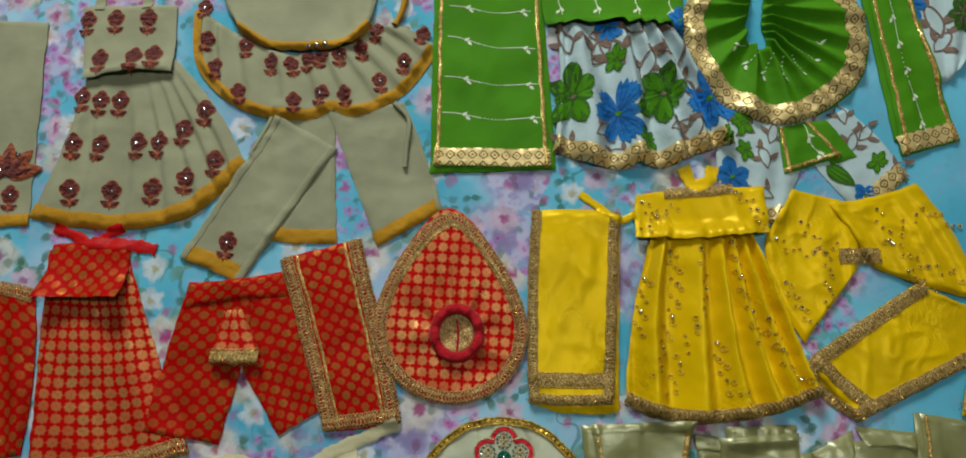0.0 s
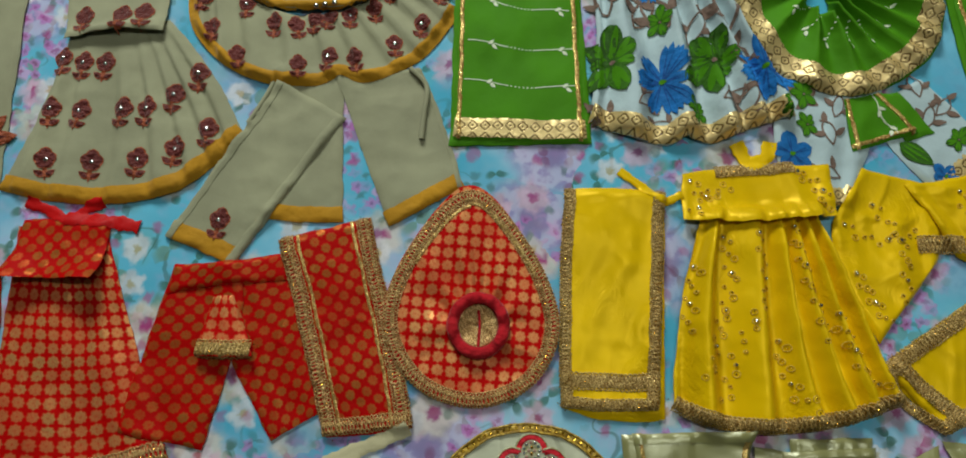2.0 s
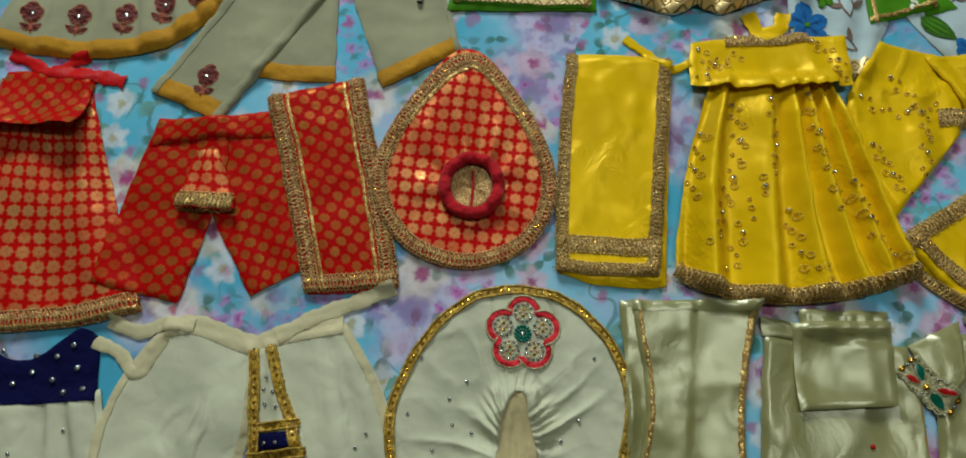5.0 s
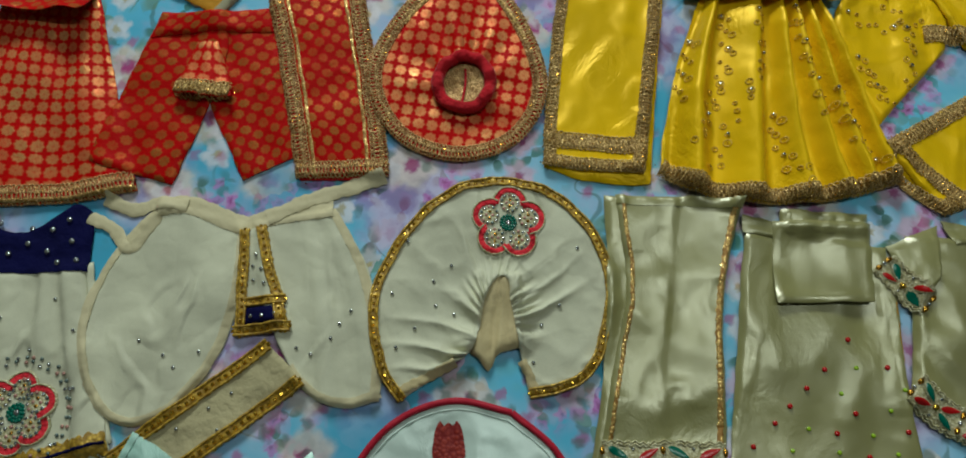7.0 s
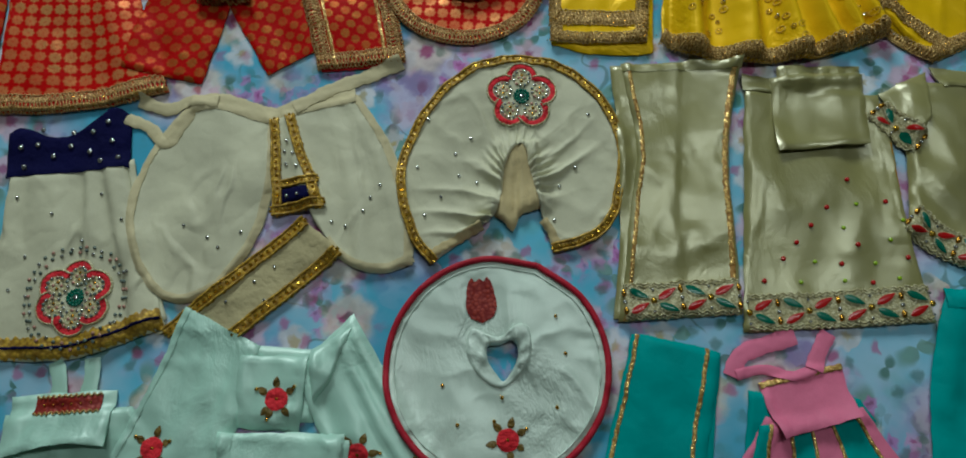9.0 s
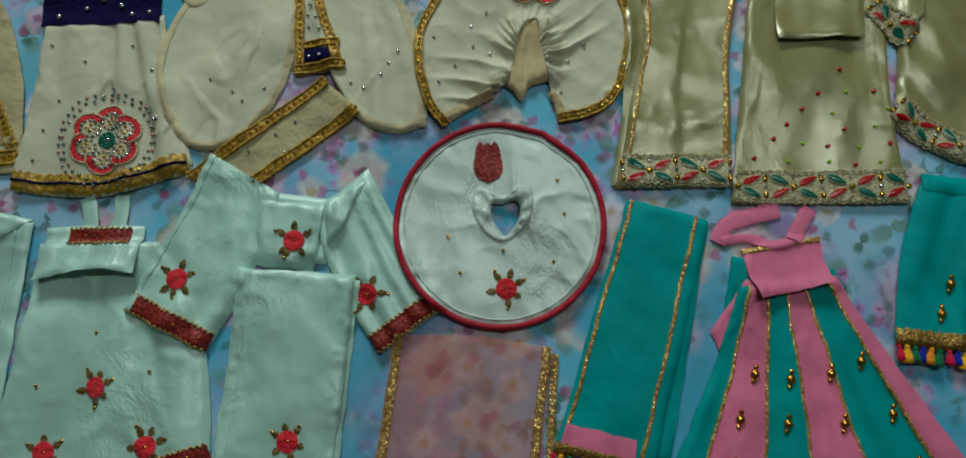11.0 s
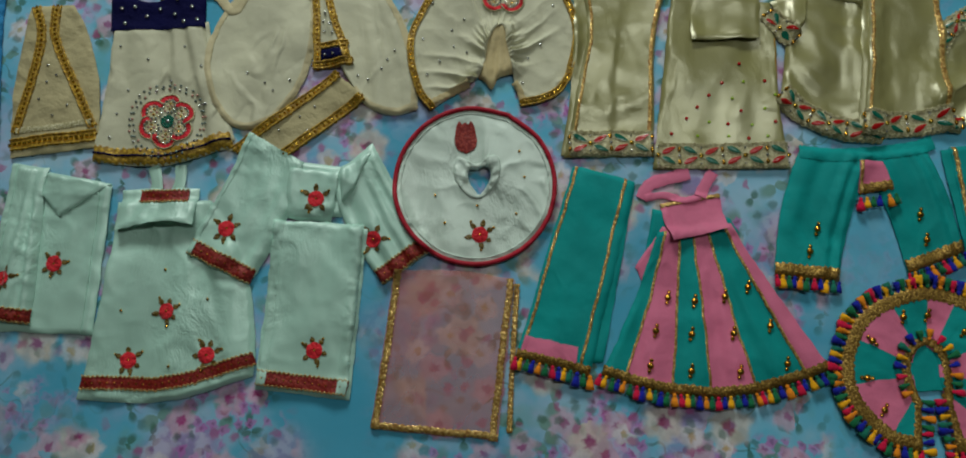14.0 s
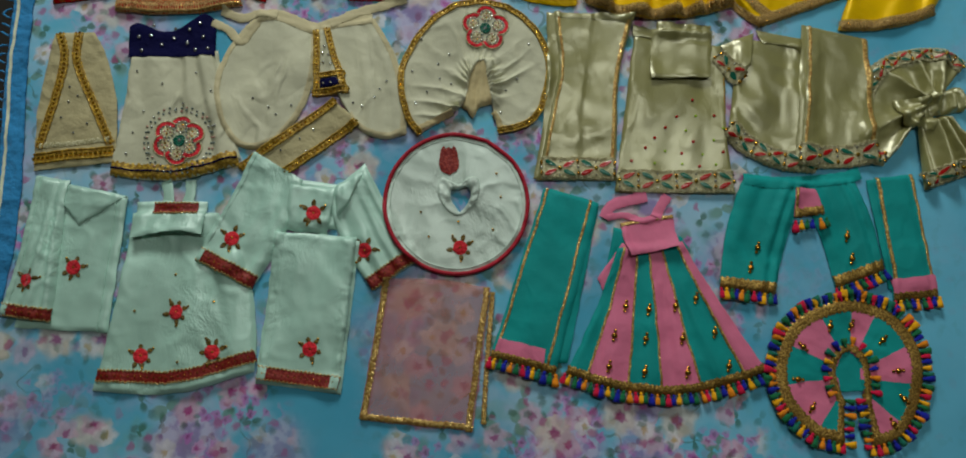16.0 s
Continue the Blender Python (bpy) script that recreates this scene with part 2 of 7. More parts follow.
BEAD_GOLD = solid("gold_bead", lin(214, 160, 60), 0.16, 1.0)
BEAD_AMBER = solid("amber_stone", lin(206, 168, 60), 0.14, 0.9)
BEAD_SILVER = solid("silver_stone", lin(200, 205, 205), 0.12, 0.9)
BEAD_MIRROR = solid("small_mirror", lin(230, 235, 235), 0.05, 1.0)
BEAD_RED = solid("red_stone", lin(176, 22, 22), 0.15)
BEAD_GREEN = solid("green_stone", lin(6, 100, 80), 0.15)
BEAD_SMOKE = solid("smoky_sequin", lin(112, 128, 122), 0.25, 0.5)
BEAD_ROSE = solid("rose_sequin", lin(178, 136, 122), 0.3, 0.4)
BRONZE = cloth("bronze_thread", lin(126, 102, 44), 0.5, 0.1, 300, 0.5, shade=0.6)
BEAD_LIME = solid("lime_stone", lin(150, 190, 40), 0.15)
TASSELS = [cloth("tassel_" + k, lin(*c), 0.9, 0.15, 200, 0.25, shade=0.9) for k, c in
           (("pink", (212, 14, 66)), ("yellow", (250, 176, 12)), ("green", (8, 108, 66)), ("blue", (12, 30, 160)), ("orange", (240, 140, 22)), ("teal", (8, 112, 92)))]


def bed_sheet_material():
    n = Nodes("floral_bed_sheet")
    p = n.place()
    sky = n.mix(n.step(n.noise(p, 5.0, 2.0), 0.35, 0.65), lin(72, 168, 202), lin(104, 192, 224))
    wob = n.vm("ADD", p, n.vm("MULTIPLY", n.add("ShaderNodeTexNoise", 1, Vector=p, Scale=45.0, Detail=2.0), (0.010, 0.010, 0)))
    rag = n.vm("ADD", wob, n.vm("MULTIPLY", n.add("ShaderNodeTexNoise", 1, Vector=p, Scale=150.0, Detail=2.0), (0.007, 0.007, 0)))
    sx = n.tree.nodes.new("ShaderNodeSeparateXYZ")
    n.put(sx.inputs[0], p)
    # the print runs in sprays, with a plain blue ground on one side
    spray = n.step(n.noise(p, 4.6, 2.0), 0.33, 0.48)
    plain = n.m("SUBTRACT", 1.0, n.step(n.m("ADD", sx.outputs[0], n.m("MULTIPLY", n.noise(p, 6.0), 0.12)), 0.37, 0.43))
    spray = n.m("MULTIPLY", spray, n.m("MULTIPLY_ADD", plain, 0.9, 0.1))
    # pale and lavender washes of watercolour
    wash = n.m("MULTIPLY", n.step(n.noise(p, 9.0, 4.0, 0.6), 0.42, 0.64), spray)
    c = n.mix(n.m("MULTIPLY", wash, 0.44), sky, lin(206, 218, 238))
    wash = n.m("MULTIPLY", n.step(n.noise(n.vm("ADD", p, (3.1, 1.7, 0)), 12.0, 4.0, 0.65), 0.50, 0.68), spray)
    c = n.mix(n.m("MULTIPLY", wash, 0.4), c, lin(196, 176, 220))
    wash = n.m("MULTIPLY", n.step(n.noise(n.vm("ADD", p, (7.4, 4.2, 0)), 16.0, 3.0, 0.6), 0.56, 0.70), spray)
    c = n.mix(n.m("MULTIPLY", wash, 0.5), c, lin(110, 176, 176))
    # leaves on thin stalks
    stem = n.m("ABSOLUTE", n.m("SUBTRACT", n.noise(wob, 22.0, 1.0), 0.5))
    stem = n.m("MULTIPLY", n.m("SUBTRACT", 1.0, n.step(stem, 0.005, 0.015)), n.m("MULTIPLY", spray, n.step(n.noise(p, 17.0), 0.5, 0.6)))
    c = n.mix(n.m("MULTIPLY", stem, 0.55), c, lin(62, 98, 74))
    for scale, seed, col, size, keep in ((30.0, 3.1, lin(108, 148, 128), 0.46, 0.55), (46.0, 8.7, lin(56, 104, 76), 0.42, 0.62)):
        k, rel, rnd = n.flower(wob, scale, 1.0, 2, size, 0.50, seed, 0.35)
        k = n.m("MULTIPLY", n.m("MULTIPLY", k, n.step(rnd, keep, keep + 0.06)), spray)
        c = n.mix(n.m("MULTIPLY", k, 0.75), c, n.mix(n.noise(p, 120, 2.0), tuple(x * 0.7 for x in col), tuple(x * 1.25 for x in col)))
    # full mauve roses of many petals
    k, rel, rnd = n.flower(rag, 11.0, 0.9, 5, 0.44, 0.12, 1.3, 0.35)
    whorl = n.m("SINE", n.m("MULTIPLY_ADD", rel, 6.0, n.m("MULTIPLY", n.noise(p, 60, 3.0), 15.0)))
    rose = n.mix(n.step(whorl, -0.9, 1.0), lin(214, 186, 222), lin(168, 104, 178))
    rose = n.mix(n.m("SUBTRACT", 1.0, n.step(rel, 0.10, 0.5)), rose, lin(152, 62, 140))
    c = n.mix(n.m("MULTIPLY", n.m("MULTIPLY", k, n.step(rnd, 0.60, 0.66)), n.m("MULTIPLY", spray, 0.62)), c, rose)
    # bunches of small pink blossoms
    bunch = n.m("MULTIPLY", n.step(n.noise(n.vm("ADD", p, (1.9, 6.3, 0)), 11.0, 2.0), 0.52, 0.60), spray)
    for scale, seed, outer, heart in ((62.0, 41.3, lin(208, 158, 210), lin(176, 40, 130)), (84.0, 52.9, lin(188, 110, 190), lin(150, 40, 130))):
        k, rel, rnd = n.flower(rag, scale, 0.9, 5, 0.46, 0.14, seed, 0.3)
        bloom = n.mix(n.m("SUBTRACT", 1.0, n.step(rel, 0.2, 0.55)), outer, heart)
        k = n.m("MULTIPLY", n.m("MULTIPLY", k, n.step(rnd, 0.45, 0.55)), bunch)
        c = n.mix(n.m("MULTIPLY", k, 0.7), c, bloom)
    # cream daisies with crimson hearts
    for scale, seed, outer, heart, size, keep in ((17.0, 5.2, lin(228, 214, 200), lin(160, 10, 90), 0.36, 0.52), (25.0, 11.4, lin(222, 186, 210), lin(166, 18, 104), 0.34, 0.55),
                                                  (31.0, 17.9, lin(232, 230, 236), lin(196, 170, 110), 0.36, 0.70)):
        k, rel, rnd = n.flower(rag, scale, 1.0, 6, size, 0.10, seed, 0.28)
        tint = n.mix(n.step(n.noise(p, 70, 3.0), 0.35, 0.65), tuple(x * 0.72 for x in outer), outer)
        bloom = n.mix(n.m("SUBTRACT", 1.0, n.step(rel, 0.18, 0.46)), tint, heart)
        k = n.m("MULTIPLY", n.m("MULTIPLY", k, n.step(rnd, keep, keep + 0.05)), n.step(spray, 0.3, 0.7))
        c = n.mix(n.m("MULTIPLY", k, 0.72), c, bloom)
    for scale, seed, col in ((58.0, 23.5, lin(170, 44, 120)), (66.0, 31.2, lin(70, 106, 92))):
        k, rel, rnd = n.flower(rag, scale, 1.0, 4, 0.26, 0.06, seed, 0.5)
        k = n.m("MULTIPLY", n.m("MULTIPLY", k, n.step(rnd, 0.74, 0.78)), spray)
        c = n.mix(n.m("MULTIPLY", k, 0.6), c, col)
    return n.done(c, 0.82, 0.0, weave(n, crumple=18.0, amount=0.25), 0.25, 0.1)


SHEET = bed_sheet_material()


def organza():
    n = Nodes("sheer_pink_organza")
    p = n.place()
    c = n.mix(n.noise(p, 30, 3.0), lin(222, 148, 130), lin(206, 130, 132))
    return n.done(c, 0.55, 0.0, None, 0.3, 0.3, n.m("MULTIPLY_ADD", n.noise(p, 22, 3.0), 0.30, 0.30))


ORGANZA = organza()
GOLD_THREAD = gold_lace("golden_thread", lin(240, 204, 84), lin(206, 160, 26), 0.42, 600, 0.1)

# ---- the pile: how high the cloth already lies at each place ----
CELL, X0, Y0 = 0.002, -0.80, -0.86
PILE = np.zeros((720, 860))


def cell(x, y):
    i = np.clip(((np.asarray(y) - Y0) / CELL).round().astype(int), 1, PILE.shape[0] - 2)
    j = np.clip(((np.asarray(x) - X0) / CELL).round().astype(int), 1, PILE.shape[1] - 2)
    return i, j


def blurred(reach):
    s = PILE
    for axis in (0, 1):
        pad = np.take(s, np.clip(np.arange(-reach, s.shape[axis] + reach + 1), 0, s.shape[axis] - 1), axis)
        run = np.cumsum(pad, axis)
        k = 2 * reach + 1
        s = (np.take(run, range(k, k + s.shape[axis]), axis) - np.take(run, range(0, s.shape[axis]), axis)) / k
    return s


def height(x, y):
    fi = np.clip((np.asarray(y, float) - Y0) / CELL, 1, PILE.shape[0] - 3)
    fj = np.clip((np.asarray(x, float) - X0) / CELL, 1, PILE.shape[1] - 3)
    i, j = fi.astype(int), fj.astype(int)
    a, b = fi - i, fj - j
    return (PILE[i, j] * (1 - a) + PILE[i + 1, j] * a) * (1 - b) + (PILE[i, j + 1] * (1 - a) + PILE[i + 1, j + 1] * a) * b


def finer(v, k):
    for axis in (0, 1):
        n = v.shape[axis]
        at = np.linspace(0, n - 1, (n - 1) * k + 1)
        lo = np.minimum(at.astype(int), n - 2)
        f = (at - lo).reshape([-1 if d == axis else 1 for d in range(v.ndim)])
        v = np.take(v, lo, axis) * (1 - f) + np.take(v, lo + 1, axis) * f
    return v


def settle(x, y, z, k=3):
    x, y, z = np.asarray(x), np.asarray(y), np.asarray(z)
    if x.ndim == 2:
        x, y, z = finer(x, k), finer(y, k), finer(z, k)
    i, j = cell(x, y)
    np.maximum.at(PILE, (i, j), z)


# ---- lines in the plane ----
def through_points(pts, n, closed=False):
    """A smooth line of n + 1 places through a few points."""
    p = np.array(pts, float)
    if len(p) == 2:
        return p[0] + (p[1] - p[0]) * np.linspace(0, 1, n + 1)[:, None]
    if closed:
        q = np.vstack([p[-1], p, p[0], p[1]])
    else:
        q = np.vstack([2 * p[0] - p[1], p, 2 * p[-1] - p[-2]])
    m = len(q) - 3
    out = []
    for s in np.linspace(0, m, n + 1):
        k = min(int(s), m - 1)
        f = s - k
        a, b, c, d = q[k:k + 4]
        out.append(0.5 * (2 * b + (c - a) * f + (2 * a - 5 * b + 4 * c - d) * f * f + (3 * b - a - 3 * c + d) * f ** 3))
    out = np.array(out)
    step = np.r_[0, np.cumsum(np.hypot(*np.diff(out, axis=0).T))]
    even = np.linspace(0, step[-1], n + 1)
    return np.stack([np.interp(even, step, out[:, 0]), np.interp(even, step, out[:, 1])], 1)


def edge(a, b, how, n, flip):
    """From a to b: straight, bowed outward by some metres, or through points."""
    if isinstance(how, (list, tuple)):
        return through_points([a, *how, b], n)
    a, b = np.array(a), np.array(b)
    s = np.linspace(0, 1, n + 1)[:, None]
    d = b - a
    side = np.array([-d[1], d[0]]) / (np.hypot(*d) + 1e-9) * (-1 if flip else 1)
    return a + d * s + side * how * 4 * s * (1 - s)


def length(line):
    return float(np.hypot(*np.diff(line, axis=0).T).sum())


# ---- things and parts ----
def thing(name, at, label, category, group=""):
    ob = new(name)
    ob.empty_display_size = 0.02
    ob.location = (at[0], at[1], 0.0)
    return tagged(ob, label, category, group)


def place_of(ob):
    v = Vector((0, 0, 0))
    while ob:
        v += ob.location
        ob = ob.parent
    return v


def mesh_part(name, verts, faces, material, parent, label="", uvs=None):
    at = place_of(parent)
    data = bpy.data.meshes.new(name)
    data.from_pydata([(x - at.x, y - at.y, z - at.z) for x, y, z in verts], [], faces)
    data.materials.append(material)
    if uvs is not None:
        layer = data.uv_layers.new(name="UVMap")
        loops = np.zeros(len(data.loops), int)
        data.loops.foreach_get("vertex_index", loops)
        layer.data.foreach_set("uv", np.asarray(uvs, "f")[loops].ravel())
    data.polygons.foreach_set("use_smooth", [True] * len(data.polygons))
    ob = new(name, data)
    ob.parent = parent
    return tagged(ob, label)


def skin(name, grid, z, material, parent, label="", uv=None, drop=0.0010, ring=False):
    """A grid of places as cloth, with its rim turned down."""
    a, b = z.shape
    verts = np.dstack([grid, z]).reshape(-1, 3)
    idx = np.arange(a * b).reshape(a, b)
    faces = np.stack([idx[:-1, :-1], idx[1:, :-1], idx[1:, 1:], idx[:-1, 1:]], -1).reshape(-1, 4)
    if ring:
        loops = [idx[0, ::-1], idx[-1, :]]
    else:
        loops = [np.r_[idx[0, ::-1], idx[1:, 0], idx[-1, 1:], idx[-2::-1, -1]]]
    allv, allf, uvs = [verts], [faces], [uv.reshape(-1, 2)]
    base = len(verts)
    for loop in loops:
        low = verts[loop].copy()
        low[:, 2] -= drop
        k = np.arange(len(loop) - 1)
        m = len(loop)
        allf.append(np.stack([base + k, base + m + k, base + m + k + 1, base + k + 1], -1))
        allv += [verts[loop], low]
        uvs += [uv.reshape(-1, 2)[loop]] * 2
        base += 2 * m
    # orient upward
    f = np.vstack(allf)
    v = np.vstack(allv)
    e1, e2 = v[faces[0][1]] - v[faces[0][0]], v[faces[0][3]] - v[faces[0][0]]
    if np.cross(e1, e2)[2] < 0:
        f = f[:, ::-1]
    return mesh_part(name, v.tolist(), f.tolist(), material, parent, label, np.vstack(uvs))


def drift(x, y, seed):
    """Smooth random values between -1 and 1 over the plane."""
    table = np.random.default_rng(int(seed * 131) + 7).uniform(-1, 1, (64, 64))
    x, y = np.asarray(x) + 900.0, np.asarray(y) + 900.0
    i, j = np.floor(x).astype(int), np.floor(y).astype(int)
    a, b = x - i, y - j
    a, b = a * a * (3 - 2 * a), b * b * (3 - 2 * b)
    i, j = i % 63, j % 63
    return (table[j, i] * (1 - a) + table[j, i + 1] * a) * (1 - b) + (table[j + 1, i] * (1 - a) + table[j + 1, i + 1] * a) * b


def loosen(grid, seed):
    """Cut edges that are never quite straight."""
    x, y = grid[..., 0], grid[..., 1]
    return grid + np.dstack([0.0007 * drift(x * 75, y * 75, seed) + 0.0004 * drift(x * 210, y * 210, seed + 1),
                             0.0007 * drift(x * 75, y * 75, seed + 2) + 0.0004 * drift(x * 210, y * 210, seed + 3)])


def crushed(grid, far, seed, depth):
    """Fine creases, thickest along the sewn edges."""
    x, y = grid[..., 0], grid[..., 1]
    wx, wy = x + 0.010 * drift(x * 30, y * 30, seed + 4), y + 0.010 * drift(x * 30, y * 30, seed + 5)
    a = 1 - np.abs(drift(wx * 60, wy * 34, seed + 6)) * 2.2
    b = 1 - np.abs(drift(wx * 44, wy * 92, seed + 7)) * 2.2
    where = np.clip(drift(x * 16, y * 16, seed + 8) + 0.25, 0, 1)
    return depth * (np.clip(a, 0, 1) ** 2 * (0.06 + 1.2 * where) + np.clip(b, 0, 1) ** 2 * (0.08 + 0.55 * np.exp(-far / 0.012)))


def drape(grid, thick, folds, ring=False, wrinkle=0.0012, seed=0.0, grain=26.0, stretch=(1.0, 1.0), reach=4, lift=0.0, crush=0.0):
    """The height of a piece of cloth laid over what lies there."""
    a, b = grid.shape[:2]
    du = np.hypot(*np.diff(grid, axis=1).transpose(2, 0, 1)).sum(1)[:, None]
    dv = np.hypot(*np.diff(grid, axis=0).transpose(2, 0, 1)).sum(0)[None, :]
    u, v = np.linspace(0, 1, b)[None, :], np.linspace(0, 1, a)[:, None]
    far = np.minimum(v, 1 - v) * dv
    if not ring:
        far = np.minimum(far, np.minimum(u, 1 - u) * du)
    rim = np.sqrt(np.clip(far / 0.0018, 0, 1))
    under = height(grid[..., 0], grid[..., 1])
    i, j = cell(grid[..., 0], grid[..., 1])
    base = np.maximum(under, blurred(reach)[i, j])
    z = base + 0.0007 + (0.0002 + 0.09 * thick) * rim + lift * v ** 3 * (0.8 + 0.2 * np.sin(7 * u + seed))
    if folds is not None:
        z = z + folds(u, v) * np.clip(far / 0.004, 0.25, 1)
    if wrinkle:
        ca, sa = math.cos(seed * 2.1), math.sin(seed * 2.1)
        w = np.array([[noise.noise(((x * ca + y * sa) * grain * stretch[0] + seed * 7.3, (y * ca - x * sa) * grain * 0.55 * stretch[1] + seed * 3.1, seed)) for x, y in row] for row in grid[::2, ::2]])
        w2 = np.array([[0.5 - abs(noise.noise(((x * sa - y * ca) * grain * 1.7 + seed * 5.7, (y * sa + x * ca) * grain * 0.8 + seed, seed + 9.0))) * 1.6 for x, y in row] for row in grid[::2, ::2]])
        w = 0.8 * w + 0.55 * w2
        w = np.repeat(np.repeat(w, 2, 0), 2, 1)[:a, :b]
        w[1:-1, 1:-1] = (w[:-2, 1:-1] + w[2:, 1:-1] + w[1:-1, :-2] + w[1:-1, 2:] + w[1:-1, 1:-1]) / 5
        z = z + wrinkle * (w + 0.35) * rim
    if crush:
        z = z + crushed(grid, far, seed, crush) * rim
    return np.maximum(z, under + 0.0007)


COUNT = [0]
# how deeply each cloth creases, in metres
CRUSH = {"yellow_satin": 0.0018, "olive_satin": 0.0010, "mint_satin": 0.0024, "pale_mint_satin": 0.0022, "cream_cotton_silk": 0.0016, "beige_cotton": 0.0010, "pink_cotton_silk": 0.0009}


def panel(name, parent, material, tl, tr, br, bl, top=0.0, right=0.0, bottom=0.0, left=0.0, thick=0.0022, folds=None,
          wrinkle=0.0022, label="", bands=None, grain=26.0, stretch=(1.0, 1.0), cellsize=0.003, reach=4, lift=0.0):
    """A four-sided piece of cloth. Returns its grid of places."""
    COUNT[0] += 1
    nu = max(8, int(max(math.dist(tl, tr), math.dist(bl, br)) / cellsize))
    nv = max(8, int(max(math.dist(tl, bl), math.dist(tr, br)) / cellsize))
    t, b = edge(tl, tr, top, nu, False), edge(bl, br, bottom, nu, True)
    le, r = edge(tl, bl, left, nv, True), edge(tr, br, right, nv, False)
    u, v = np.linspace(0, 1, nu + 1)[None, :, None], np.linspace(0, 1, nv + 1)[:, None, None]
    tl, tr, br, bl = map(np.array, (tl, tr, br, bl))
    grid = (1 - v) * t[None] + v * b[None] + (1 - u) * le[:, None] + u * r[:, None]
    grid = grid - ((1 - u) * (1 - v) * tl + u * (1 - v) * tr + (1 - u) * v * bl + u * v * br)
    grid = loosen(grid, COUNT[0])
    z = drape(grid, thick, folds, False, wrinkle, COUNT[0], grain, stretch, reach, lift, CRUSH.get(material.name, 0.0004))
    wide, tall = (length(t) + length(b)) / 2, (length(le) + length(r)) / 2
    uv = np.dstack(np.meshgrid(np.linspace(0, wide, nu + 1), -np.linspace(0, tall, nv + 1)))
    if bands:
        for k, (lo, hi, m) in enumerate(bands):
            a, c = round(lo * nu), round(hi * nu)
            skin(name, grid[:, a:c + 1], z[:, a:c + 1], m, parent, label, uv[:, a:c + 1])
    else:
        skin(name, grid, z, material, parent, label, uv)
    settle(grid[..., 0], grid[..., 1], z)
    return grid


def ring(name, parent, material, inner, outer, closed=True, thick=0.0025, folds=None, wrinkle=0.0022, label="", bands=None, cellsize=0.003):
    """Cloth between an inner and an outer line, such as a cape."""
    COUNT[0] += 1
    o = through_points(outer, 400, closed)
    nu = int(length(o) / cellsize)
    o, i = through_points(outer, nu, closed), through_points(inner, nu, closed)
    nv = max(8, int(np.hypot(*(o - i).T).max() / cellsize))
    v = np.linspace(0, 1, nv + 1)[:, None, None]
    grid = (1 - v) * i[None] + v * o[None]
    if not closed:
        grid = loosen(grid, COUNT[0])
    z = drape(grid, thick, folds, closed, wrinkle, COUNT[0], crush=CRUSH.get(material.name, 0.0004))
    uv = grid + 0.0
    if bands:
        for lo, hi, m in bands:
            a, c = round(lo * nu), round(hi * nu)
            skin(name, grid[:, a:c + 1], z[:, a:c + 1], m, parent, label, uv[:, a:c + 1])
    else:
        skin(name, grid, z, material, parent, label, uv, ring=closed)
    settle(grid[..., 0], grid[..., 1], z)
    return grid


def pleats(count, depth, start=0.0, skew=0.35, wander=0.35):
    """Folds that run down a piece and open towards its hem."""
    def f(u, v):
        open_ = np.clip((v - start) / 0.35, 0.15, 1)
        x = count * u + wander * np.sin(5.3 * u + 1.2) + 0.12 * np.sin(3 * v + 9 * u)
        s = x % 1.0
        saw = np.where(s < skew, s / skew, (1 - s) / (1 - skew))
        return depth * open_ * (saw * saw * (3 - 2 * saw))
    return f


def row(grid, v, u0=0.0, u1=1.0):
    a, b = grid.shape[:2]
    y = v * (a - 1)
    k = min(int(y), a - 2)
    line = grid[k] + (grid[k + 1] - grid[k]) * (y - k)
    return line[round(u0 * (b - 1)):round(u1 * (b - 1)) + 1]


def column(grid, u, v0=0.0, v1=1.0):
    return row(grid.transpose(1, 0, 2), u, v0, v1)


def inset(grid, side, metres, lo=0.0, hi=1.0):
    """A line along one side of a piece, some metres in from it."""
    wide, tall = length(grid[grid.shape[0] // 2]), length(grid[:, grid.shape[1] // 2])
    if side == "bottom":
        return row(grid, 1 - metres / tall, lo, hi)
    if side == "top":
        return row(grid, metres / tall, lo, hi)
    if side == "left":
        return column(grid, metres / wide, lo, hi)
    return column(grid, 1 - metres / wide, lo, hi)


